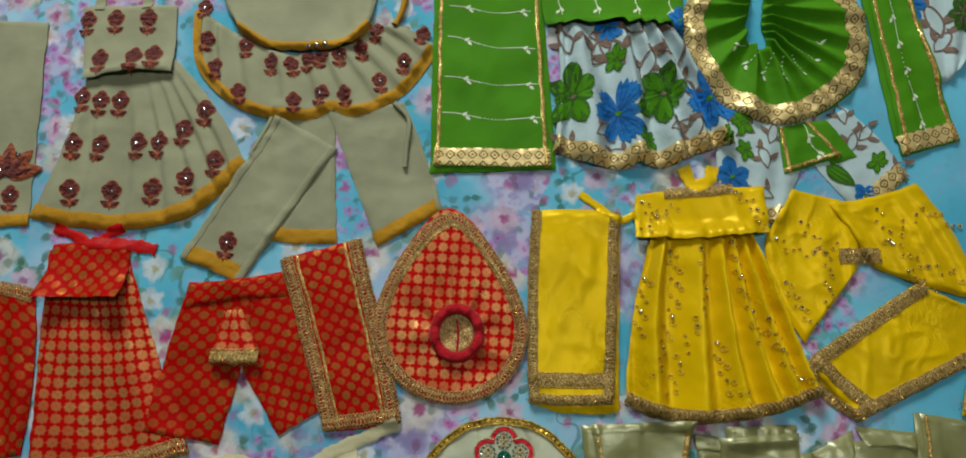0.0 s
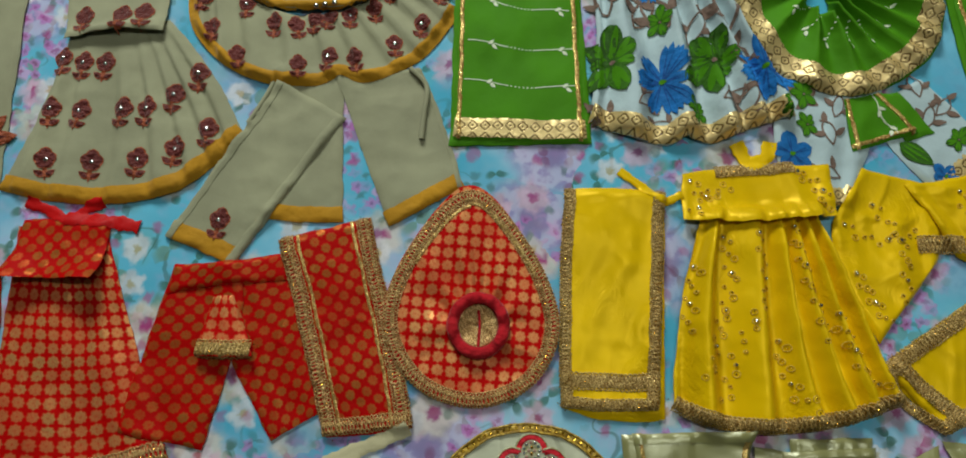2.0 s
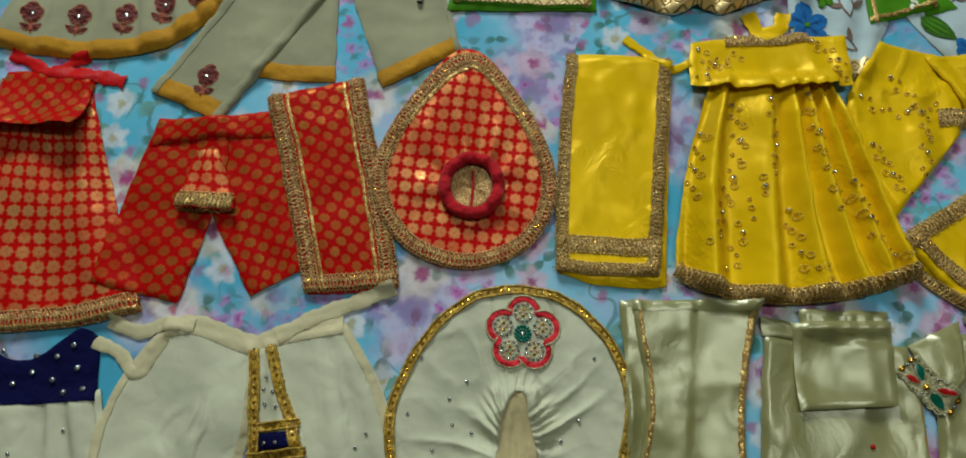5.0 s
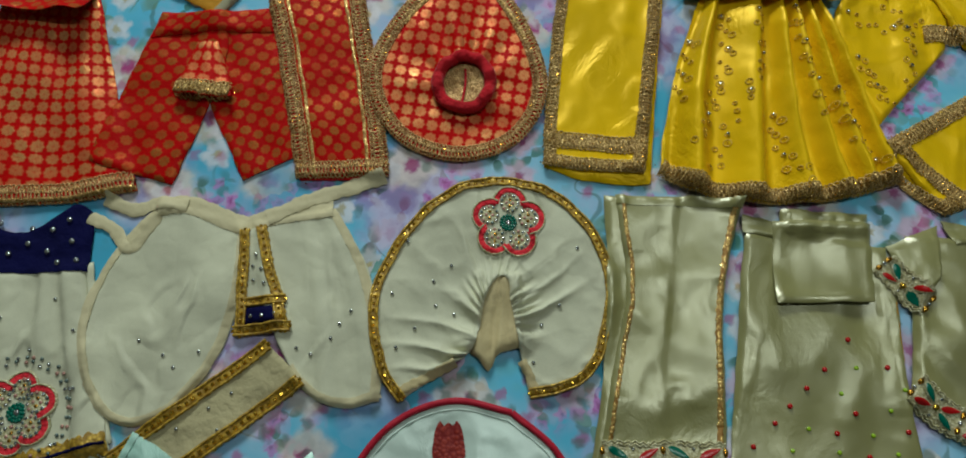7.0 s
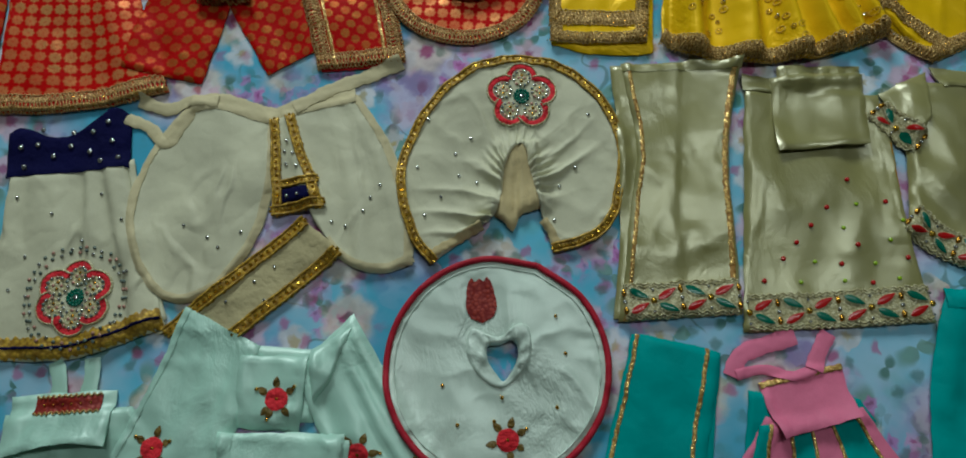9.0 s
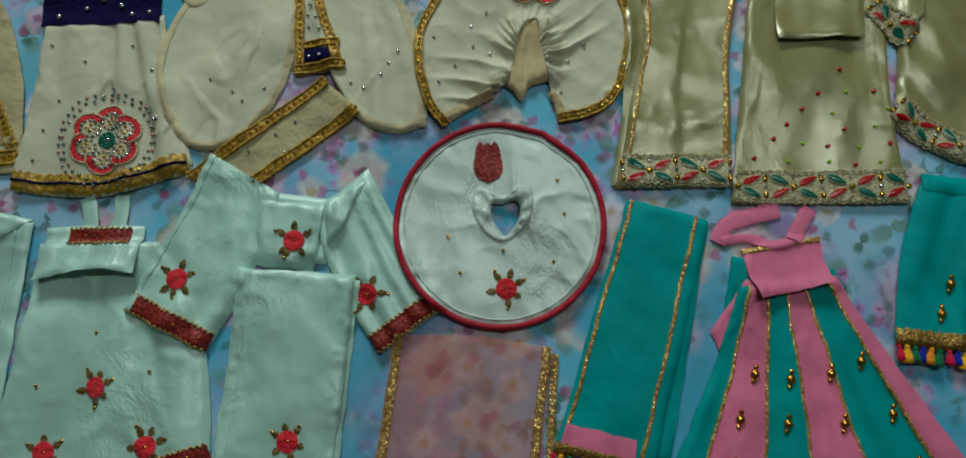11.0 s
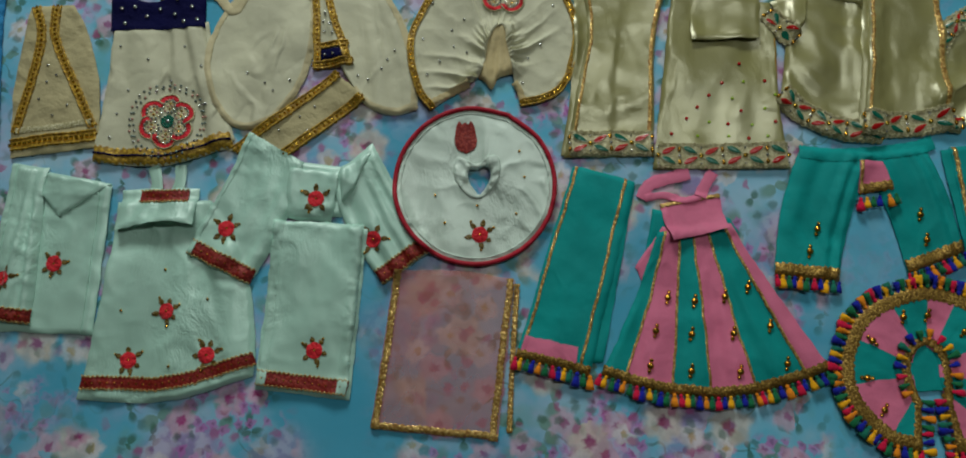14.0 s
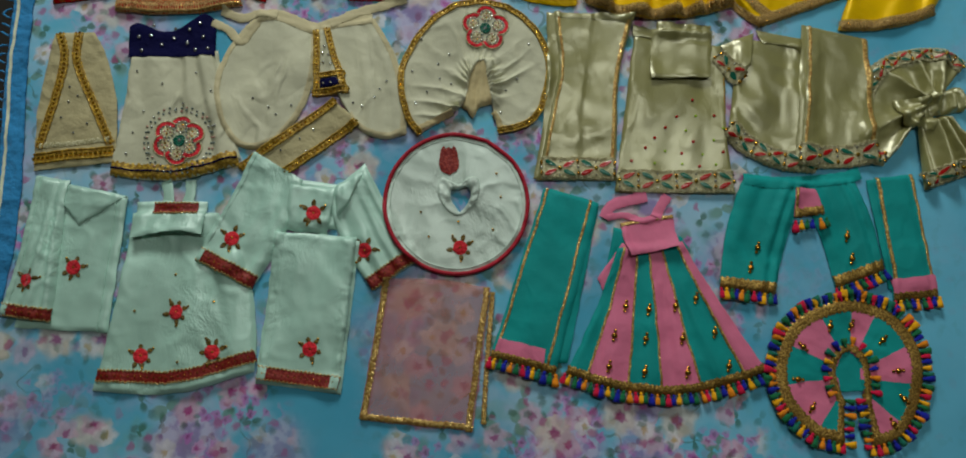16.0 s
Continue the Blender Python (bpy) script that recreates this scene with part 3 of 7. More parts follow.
def ribbon(name, parent, material, line, wide, thick=0.0008, relief=0.0005, beat=0.0055, ragged=0.14, label="", closed=False):
    """A band of lace, braid or ribbon laid along a line on the cloth."""
    line = through_points(line, max(4, int(length(np.array(line)) / 0.0016)), False)
    d = np.gradient(line, axis=0)
    side = np.stack([-d[:, 1], d[:, 0]], 1) / (np.hypot(*d.T)[:, None] + 1e-9)
    s = np.linspace(0, length(line), len(line))
    c = np.linspace(-0.5, 0.5, 7)
    w = wide * (1 + ragged * np.sin(2 * np.pi * s / beat) + ragged * 0.6 * np.sin(2 * np.pi * s / (beat * 0.37) + 1))
    grid = line[None] + side[None] * (c[:, None] * w[None])[..., None]
    under = height(grid[..., 0], grid[..., 1])
    z = under + 0.0004 + 0.6 * min(thick, 0.0016) * (1 - (2 * c[:, None]) ** 4) + 0.7 * relief * np.sin(2 * np.pi * (s[None] / beat + 1.5 * np.abs(c[:, None] * 2)))
    uv = np.dstack(np.meshgrid(s, c * wide))
    ob = skin(name, grid, z, material, parent, label, uv, 0.0006)
    settle(grid[..., 0], grid[..., 1], z)
    return ob


def cords(name, parent, material, lines, radius, label=""):
    """Several thin round threads in one mesh, lying on the cloth."""
    verts, faces, uvs = [], [], []
    for line in lines:
        d = np.gradient(line, axis=0)
        side = np.stack([-d[:, 1], d[:, 0]], 1) / (np.hypot(*d.T)[:, None] + 1e-9)
        n = len(line)
        under = height(line[:, 0], line[:, 1]) + radius * 0.6
        for k in range(5):
            a = 2 * math.pi * k / 5 + 0.31
            base = len(verts)
            verts += np.column_stack([line + side * radius * math.cos(a), under + radius * math.sin(a) + 0.0003 * np.sin(np.arange(n) * 0.9)]).tolist()
            uvs += line.tolist()
            nxt = base + n if k < 4 else base - 4 * n
            faces += [(base + i, base + i + 1, nxt + i + 1, nxt + i) for i in range(n - 1)]
    return mesh_part(name, verts, faces, material, parent, label, uvs)


def glints(name, parent, material, points, size):
    """Many tiny faceted sequins in one mesh, each tipped its own way, added for sparkle."""
    verts, faces = [], []
    for q in points:
        z = float(height(q[0], q[1])) + 0.0006
        n = Vector((random.uniform(-0.5, 0.5), random.uniform(-0.5, 0.5), 1)).normalized()
        u = n.orthogonal().normalized()
        w = n.cross(u)
        c = Vector((q[0], q[1], z))
        b = len(verts)
        verts += [tuple(c + n * size * 0.5)] + [tuple(c + (u * math.cos(a) + w * math.sin(a)) * size) for a in (0.4, 1.97, 3.54, 5.11)]
        faces += [(b, b + 1, b + 2), (b, b + 2, b + 3), (b, b + 3, b + 4), (b, b + 4, b + 1)]
    ob = mesh_part(name, verts, faces, material, parent)
    ob.data.polygons.foreach_set("use_smooth", [False] * len(ob.data.polygons))
    return tagged(ob, kind="stuff")


def lace(name, parent, material, line, wide, beat=0.0056, label="", ground=None):
    """Crocheted gold lace: crossing loops of thread on a narrow tape."""
    tape = ribbon(name, parent, ground or material, line, wide * (0.80 if ground is None else 0.66), 0.0005, 0.0002, beat, 0.05, label)
    full = length(np.array(line))
    mid = through_points(line, max(8, int(full / 0.0008)))
    d = np.gradient(mid, axis=0)
    side = np.stack([-d[:, 1], d[:, 0]], 1) / (np.hypot(*d.T)[:, None] + 1e-9)
    s = np.linspace(0, full, len(mid))
    w = 2 * math.pi * s / beat + 0.7 * np.sin(s * 310)
    offs = [0.44 * np.sin(w), -0.44 * np.sin(w), 0.50 + 0.06 * np.cos(2 * w), -0.50 - 0.06 * np.cos(2 * w)]
    if ground is not None:
        offs += [0.12 + 0.12 * np.sin(2 * w), -0.30 + 0.1 * np.sin(2 * w + 1)]
    cords("thread", tape, material, [mid + side * (o * wide)[:, None] for o in offs], 0.0006)
    at = through_points(line, max(4, int(full / 0.0028)))
    glints("sequin", tape, BEAD_GOLD, [q + np.array([random.uniform(-0.4, 0.4), random.uniform(-0.4, 0.4)]) * wide for q in at for _ in (0, 1)], 0.0007)
    return tape


def strand(name, parent, material, line, radius, lift=0.0, label=""):
    """A round cord along a line on the cloth."""
    line = through_points(line, max(6, int(length(np.array(line)) / 0.003)))
    d = np.gradient(line, axis=0)
    side = np.stack([-d[:, 1], d[:, 0]], 1) / (np.hypot(*d.T)[:, None] + 1e-9)
    a = np.linspace(0, 2 * np.pi, 9)[:-1]
    under = height(line[:, 0], line[:, 1]) + radius * 0.9 + lift
    verts = np.concatenate([np.stack([line + side * radius * math.cos(k), ], 0)[0] for k in a])
    z = np.concatenate([under + radius * math.sin(k) for k in a])
    n = len(line)
    faces = [(k * n + i, k * n + i + 1, ((k + 1) % 8) * n + i + 1, ((k + 1) % 8) * n + i) for k in range(8) for i in range(n - 1)]
    uv = np.column_stack([np.tile(np.arange(n) * 0.003, 8), np.repeat(a, n) * radius])
    ob = mesh_part(name, np.column_stack([verts, z]).tolist(), faces, material, parent, label, uv)
    settle(line[:, 0], line[:, 1], under + radius)
    return ob


def petal_grid(length_, width, n=8, m=4, tip=0.75, full=0.8, wave=0.0):
    """A leaf or petal along +x."""
    s = np.linspace(0, 1, n + 1)
    half = width / 2 * np.maximum(np.sin(np.pi * s ** tip), 0) ** full
    c = np.linspace(-1, 1, m + 1)
    x = np.repeat((s * length_)[None], m + 1, 0)
    y = c[:, None] * half[None] * (1 + wave * np.sin(s * 25)[None])
    return np.dstack([x, y])


def motif(name, parent, material, at, turn, pieces, lift=0.0004, dome=0.0, label="", tip=0.75, full=0.8):
    """Petals, leaves and stems in one mesh, laid on the cloth. pieces: (x, y, angle, length, width) each."""
    verts, faces, uvs = [], [], []
    ct, st = math.cos(radians(turn)), math.sin(radians(turn))
    for px, py, ang, ln, wd in pieces:
        g = petal_grid(ln, wd, 8, 4, tip, full)
        ca, sa = math.cos(radians(ang)), math.sin(radians(ang))
        x, y = px + g[..., 0] * ca - g[..., 1] * sa, py + g[..., 0] * sa + g[..., 1] * ca
        wx, wy = at[0] + x * ct - y * st, at[1] + x * st + y * ct
        c = np.linspace(-1, 1, g.shape[0])[:, None]
        s = np.linspace(0, 1, g.shape[1])[None]
        z = height(wx, wy) + lift + dome * (1 - c ** 2) * np.sin(np.pi * s) ** 0.5
        idx = len(verts) + np.arange(g.shape[0] * g.shape[1]).reshape(g.shape[:2])
        verts += np.dstack([wx, wy, z]).reshape(-1, 3).tolist()
        uvs += np.dstack([wx, wy]).reshape(-1, 2).tolist()
        faces += np.stack([idx[:-1, :-1], idx[:-1, 1:], idx[1:, 1:], idx[1:, :-1]], -1).reshape(-1, 4).tolist()
    return mesh_part(name, verts, faces, material, parent, label, uvs)


STOCK = {}


def bead(parent, at, material, radius=0.0018, name="bead", long=1.0, turn=0.0):
    """A small stone sewn to the cloth."""
    key = (material.name, radius, name, long)
    if key not in STOCK:
        bm = bmesh.new()
        bmesh.ops.create_uvsphere(bm, u_segments=8, v_segments=5, radius=radius)
        for v in bm.verts:
            v.co.x *= long
            v.co.z *= 0.55
        data = bpy.data.meshes.new(name)
        bm.to_mesh(data)
        bm.free()
        data.materials.append(material)
        data.polygons.foreach_set("use_smooth", [True] * len(data.polygons))
        STOCK[key] = data
    ob = new(name, STOCK[key])
    base = place_of(parent)
    ob.parent = parent
    ob.location = (at[0] - base.x, at[1] - base.y, float(height(at[0], at[1])) + radius * 0.4 - base.z)
    ob.rotation_euler = (0, 0, radians(turn))
    return ob


def square_stone(parent, at, material, size, turn):
    """A low faceted stone in its setting."""
    key = ("square", material.name, size)
    if key not in STOCK:
        bm = bmesh.new()
        bmesh.ops.create_cone(bm, cap_ends=True, segments=4, radius1=size * 1.25, radius2=size * 0.7, depth=size * 0.7)
        data = bpy.data.meshes.new("stone")
        bm.to_mesh(data)
        bm.free()
        data.materials.append(material)
        STOCK[key] = data
    ob = new("stone", STOCK[key])
    base = place_of(parent)
    ob.parent = parent
    ob.location = (at[0] - base.x, at[1] - base.y, float(height(at[0], at[1])) + size * 0.2 - base.z)
    ob.rotation_euler = (random.uniform(-0.16, 0.16), random.uniform(-0.16, 0.16), turn + math.pi / 4)


def tassel_mesh(material):
    key = ("tassel", material.name)
    if key not in STOCK:
        prof = [(0.0, 0.0006), (0.001, 0.0018), (0.0028, 0.0021), (0.0036, 0.0015), (0.0045, 0.0024), (0.009, 0.0038), (0.0130, 0.0043), (0.0134, 0.0)]
        verts, faces = [], []
        for k, (x, r) in enumerate(prof):
            for a in range(9):
                q = r * (1 + (0.07 * math.sin(a * 2.4 + k) if k > 4 else 0))
                verts.append((x + (0.0009 * math.sin(a * 3.1) if k == 6 else 0), q * math.cos(a * 2 * math.pi / 9), q * 0.75 * math.sin(a * 2 * math.pi / 9)))
        for k in range(len(prof) - 1):
            faces += [(k * 9 + a, k * 9 + (a + 1) % 9, (k + 1) * 9 + (a + 1) % 9, (k + 1) * 9 + a) for a in range(9)]
        data = bpy.data.meshes.new("tassel")
        data.from_pydata(verts, [], faces)
        data.materials.append(material)
        data.polygons.foreach_set("use_smooth", [True] * len(data.polygons))
        STOCK[key] = data
    return STOCK[key]


def tassels(parent, line, gap=0.0057, flip=False, first=0, size=0.92):
    """A row of small tassels hanging from a line, to its right."""
    n = max(2, int(length(np.array(line)) / gap))
    line = through_points(line, n)
    d = np.gradient(line, axis=0)
    base = place_of(parent)
    order = (0, 1, 2, 3, 4, 2, 0, 3, 1, 5, 3, 2, 4)
    for k in range(n + 1):
        a = math.atan2(d[k][1], d[k][0]) + (math.pi / 2 if flip else -math.pi / 2) + random.uniform(-0.22, 0.22)
        ob = new("tassel", tassel_mesh(TASSELS[order[(k + first) % 13]]))
        ob.parent = parent
        z = max(0.0, float(height(line[k][0] + 0.008 * math.cos(a), line[k][1] + 0.008 * math.sin(a))))
        ob.location = (line[k][0] - base.x, line[k][1] - base.y, z + 0.0034 - base.z)
        ob.rotation_euler = (random.uniform(-0.5, 0.5), 0.03, a)
        ob.scale = (size * random.uniform(0.85, 1.15),) * 3


def spread(parent, points, material, radius=0.0014, name="bead"):
    for p in points:
        bead(parent, p, material, radius, name)


def print_line(name, parent, material, line, wide):
    """A printed line on the cloth."""
    line = through_points(line, max(4, int(length(np.array(line)) / 0.002)))
    d = np.gradient(line, axis=0)
    side = np.stack([-d[:, 1], d[:, 0]], 1) / (np.hypot(*d.T)[:, None] + 1e-9)
    both = np.vstack([line + side * wide / 2, line - side * wide / 2])
    z = height(both[:, 0], both[:, 1]) + 0.0004
    n = len(line)
    faces = [(n + k, n + k + 1, k + 1, k) for k in range(n - 1)]
    return mesh_part(name, np.column_stack([both, z]).tolist(), faces, material, parent, "", both)


def stone_lace(parent, line, wide=0.008, gap=0.0050):
    """Gold lace set with a row of square stones."""
    parent = ribbon("stone_lace", parent, GOLD_STONE, line, wide, 0.0006, 0.0003, gap, 0.12, "gold lace set with stones")
    n = max(2, int(length(np.array(line)) / gap))
    at = through_points(line, n)
    d = np.gradient(at, axis=0)
    for k, q in enumerate(at):
        square_stone(parent, q, BEAD_AMBER, wide * 0.19, math.atan2(d[k][1], d[k][0]))
    mid = through_points(line, max(8, int(length(np.array(line)) / 0.0009)))
    cords("thread", parent, GOLD_STONE, [beside(mid, o * wide) for o in (-0.42, 0.42)], 0.0009)


def hem(parent, material, grid, sides, wide=0.007):
    """Turned and stitched edges of a piece."""
    for s in sides:
        ribbon("hem", parent, material, inset(grid, s, wide / 2 + 0.0006), wide, 0.0002, 0.0001, 0.004, 0.05)


def beside(line, off):
    line = through_points(line, max(4, int(length(np.array(line)) / 0.003)))
    d = np.gradient(line, axis=0)
    return line + np.stack([-d[:, 1], d[:, 0]], 1) / (np.hypot(*d.T)[:, None] + 1e-9) * off


def red_lace(parent, line, wide=0.015):
    """Red lace between two gold cords, with gold dots."""
    wide = wide * 0.80
    parent = ribbon("red_lace", parent, RED_LACE, line, wide, 0.0007, 0.0002, 0.006, 0.02, "red lace with gold edges")
    mid = through_points(line, max(8, int(length(np.array(line)) / 0.0007)))
    d = np.gradient(mid, axis=0)
    side = np.stack([-d[:, 1], d[:, 0]], 1) / (np.hypot(*d.T)[:, None] + 1e-9)
    w = np.linspace(0, length(mid), len(mid)) * 2 * math.pi / 0.0040
    cords("gold_cord", parent, GOLD, [mid + side * (o * wide + 0.0010 * np.sin(w))[:, None] for o in (-0.5, 0.5)], 0.0006)
    dots = through_points(line, max(3, int(length(np.array(line)) / 0.0065)))
    for q in dots[1:-1]:
        bead(parent, q, BEAD_GOLD, 0.0009, "sequin")

# ---- the room and the bed ----
def plain(name, material, x0, x1, y0, y1, z0, z1, kind="structure", label=""):
    bm = bmesh.new()
    bmesh.ops.create_cube(bm, size=1.0)
    for v in bm.verts:
        v.co = Vector(((x0 + x1) / 2 + v.co.x * (x1 - x0), (y0 + y1) / 2 + v.co.y * (y1 - y0), (z0 + z1) / 2 + v.co.z * (z1 - z0)))
    data = bpy.data.meshes.new(name)
    bm.to_mesh(data)
    bm.free()
    data.materials.append(material)
    return tagged(new(name, data), label, "", "", kind)


# Walls and ceiling are unseen; their dark tone holds down bounced light.
WALL = cloth("painted_plaster", lin(112, 110, 102), 0.9, 0.0, 12, 0.2)
FLOOR = cloth("dark_floor", lin(44, 42, 38), 0.5, 0.0, 8, 0.1)
plain("floor", FLOOR, -2.2, 2.2, -2.2, 2.2, -0.62, -0.52)
plain("wall_north", WALL, -2.2, 2.2, 2.2, 2.3, -0.52, 2.25)
plain("wall_south", WALL, -2.2, 2.2, -2.3, -2.2, -0.52, 2.25)
plain("wall_west", WALL, -2.3, -2.2, -2.2, 2.2, -0.52, 2.25)
plain("wall_east", WALL, 2.2, 2.3, -2.2, 2.2, -0.52, 2.25)
plain("ceiling", WALL, -2.3, 2.3, -2.3, 2.3, 2.25, 2.35)

bed = thing("bed", (0.2, 0.1), "low bed with a thick mattress under the sheet", "bed")
MATTRESS = cloth("mattress_ticking", lin(60, 58, 60), 0.9)
at = place_of(bed)
for nm, box in (("mattress", (-0.484, 1.3, -1.0, 1.0, -0.24, -0.006)), ("base", (-0.47, 1.28, -0.98, 0.98, -0.52, -0.24))):
    ob = plain(nm, MATTRESS, *box, kind="")
    ob.parent, ob.location = bed, -at


def sheet():
    xs, ys = np.arange(-0.488, 1.31, 0.012), np.arange(-1.0, 1.01, 0.012)
    X, Y = np.meshgrid(xs, ys)
    Z = np.array([[0.0012 * noise.noise((x * 7, y * 5, 0.3)) + 0.0007 * noise.noise((x * 23, y * 17, 4.0)) for x in xs] for y in ys]) - 0.0014
    grid = np.dstack([X, Y])
    ob = thing("bed_sheet", (0.3, 0.0), "pale blue cotton bed sheet printed with pink and mauve flowers", "bed sheet")
    skin("cloth", grid, Z, SHEET, ob, "", grid, 0.004)
    return ob


sheet()

# the fringed blue bedcover that shows along the sheet's edge
COVER = cloth("bright_blue_cover", lin(40, 140, 200), 0.85, 0.3, 90, 0.6)
cover = thing("bedcover", (-0.53, -0.2), "bright blue fringed bedcover along the edge of the sheet", "bedcover")
g = panel("cloth", cover, COVER, (-0.527, 0.30), (-0.500, 0.30), (-0.468, -0.66), (-0.505, -0.66), right=[(-0.484, -0.10), (-0.459, -0.30), (-0.456, -0.42)], left=[(-0.506, -0.10), (-0.486, -0.30), (-0.484, -0.42)], wrinkle=0.003, thick=0.002)
print_line("stripe", cover, WHITE_PRINT, column(g, 0.3), 0.0035)
for k, q in enumerate(through_points(column(g, 0.02), 90)):
    strand("fringe", cover, COVER, [q, q + np.array([-0.005, random.uniform(-0.003, 0.003)]), q + np.array([-0.010, random.uniform(-0.006, 0.006)])], 0.0011)


# ---- small ornaments ----
def sprig(parent, p, turn=0, size=1.0, mirror=True):
    """An embroidered blossom on a leafy stem."""
    s = size * 1.28
    spokes = ((90, 1.0), (25, 0.82), (155, 0.82), (235, 0.72), (305, 0.72))
    motif("embroidered_stem", parent, RUST, p, turn, [(0, 0.0, -90, 0.0110 * s, 0.0032 * s), (0, -0.0078 * s, 32, 0.0082 * s, 0.0050 * s), (0, -0.0078 * s, 148, 0.0082 * s, 0.0050 * s)], 0.0004, 0.0004)
    motif("embroidered_edge", parent, RUST, p, turn, [(0, 0.004 * s, a, 0.0096 * s * k, 0.0084 * s) for a, k in spokes], 0.0004, 0.0004, "", 1.2, 0.6)
    bloom = motif("embroidered_blossom", parent, MAROON, p, turn, [(0, 0.004 * s, a, 0.0088 * s * k, 0.0066 * s) for a, k in spokes], 0.0006, 0.0005, "", 1.2, 0.6)
    motif("embroidered_leaf", parent, MAROON, p, turn, [(0.0008 * s, -0.0072 * s, 32, 0.0066 * s, 0.0036 * s), (-0.0008 * s, -0.0072 * s, 148, 0.0066 * s, 0.0036 * s)], 0.0006, 0.0004)
    if mirror:
        bead(bloom, (p[0], p[1] + 0.004 * s), BEAD_MIRROR, 0.0021, "mirror")


def coral_flower(parent, p, turn=0, size=1.0):
    """A felt flower with bronze thread leaves and gold beads round it."""
    s = size
    spokes = [a + 16 * math.sin(p[0] * 900 + a) for a in (28, 84, 140, 215, 262, 318)]
    parent = motif("felt_flower", parent, CORAL, p, turn, [(0.0006 * math.cos(radians(a)), 0.0006 * math.sin(radians(a)), a, 0.0073 * s, 0.0076 * s) for a in range(18, 370, 60)], 0.0009, 0.0005, "coral felt flower", 1.9, 0.38)
    motif("thread_leaves", parent, BRONZE, p, turn, [(0.0074 * s * math.cos(radians(a)), 0.0074 * s * math.sin(radians(a)), a + 12 * math.sin(a), (0.0066 + 0.0016 * math.sin(a * 1.3)) * s, 0.0050 * s) for a in spokes], 0.0005, 0.0004, "bronze thread leaves")
    for a in spokes[::2]:
        q = radians(a + turn)
        far = 0.0142 * s + 0.0015 * math.sin(a * 1.3)
        bead(parent, (p[0] + far * math.cos(q), p[1] + far * math.sin(q)), BEAD_GOLD, 0.0014, "bead")
    bead(parent, p, BEAD_GOLD, 0.0014)


def emblem(parent, p, size=1.0, turn=0, petals=6):
    """A large sequin flower: a green heart, stone petals and red satin stitch round each."""
    s = 0.028 * size
    wide = 0.36 if petals == 5 else 0.315
    for k in range(petals):
        a = radians(90 + 360 / petals * k + turn)
        c = (p[0] + s * 0.56 * math.cos(a), p[1] + s * 0.56 * math.sin(a))
        motif("silver_net", parent, SILVER, c, 0, [(-s * 0.27, 0, 0, s * 0.54, s * 0.54)], 0.0004, 0.0003, "", 1.0, 0.5)
        for r, m, w in ((wide + 0.02, CORAL, 0.0042), (wide + 0.115, SILVER, 0.0013)):
            arc = [(c[0] + s * r * math.cos(a + radians(b)), c[1] + s * r * math.sin(a + radians(b))) for b in (-98, -66, -33, 0, 33, 66, 98)]
            ribbon("red_petal" if m is CORAL else "silver_cord", parent, m, arc, w * size, 0.0006, 0.0001, 0.003, 0.05, "red satin stitch petal" if m is CORAL else "")
        for b in range(11):
            q = 2 * math.pi * b / 11
            bead(parent, (c[0] + s * 0.23 * math.cos(q), c[1] + s * 0.23 * math.sin(q)), (BEAD_SILVER, BEAD_SMOKE, BEAD_SILVER, BEAD_ROSE)[b % 4], 0.0014 * size, "stone")
        for b in range(4):
            bead(parent, (c[0] + s * 0.09 * math.cos(b * 1.57), c[1] + s * 0.09 * math.sin(b * 1.57)), BEAD_GOLD if b % 2 else BEAD_ROSE, 0.0014 * size, "sequin")
    for r, count in ((0.20, 14), (0.12, 9)):
        for k in range(count):
            a = 2 * math.pi * k / count
            bead(parent, (p[0] + s * r * math.cos(a), p[1] + s * r * math.sin(a)), BEAD_GREEN, 0.0015 * size, "green_sequin")
    bead(parent, p, BEAD_SILVER, 0.0022 * size, "stone")


def stone_ring(parent, p, radius, count):
    for k in range(count):
        r = radius + random.uniform(-0.0012, 0.0012)
        bead(parent, (p[0] + r * math.cos(6.2832 * k / count), p[1] + r * math.sin(6.2832 * k / count)), (BEAD_SMOKE, BEAD_ROSE, BEAD_SMOKE, BEAD_SILVER)[k % 4], 0.0014, "stone")


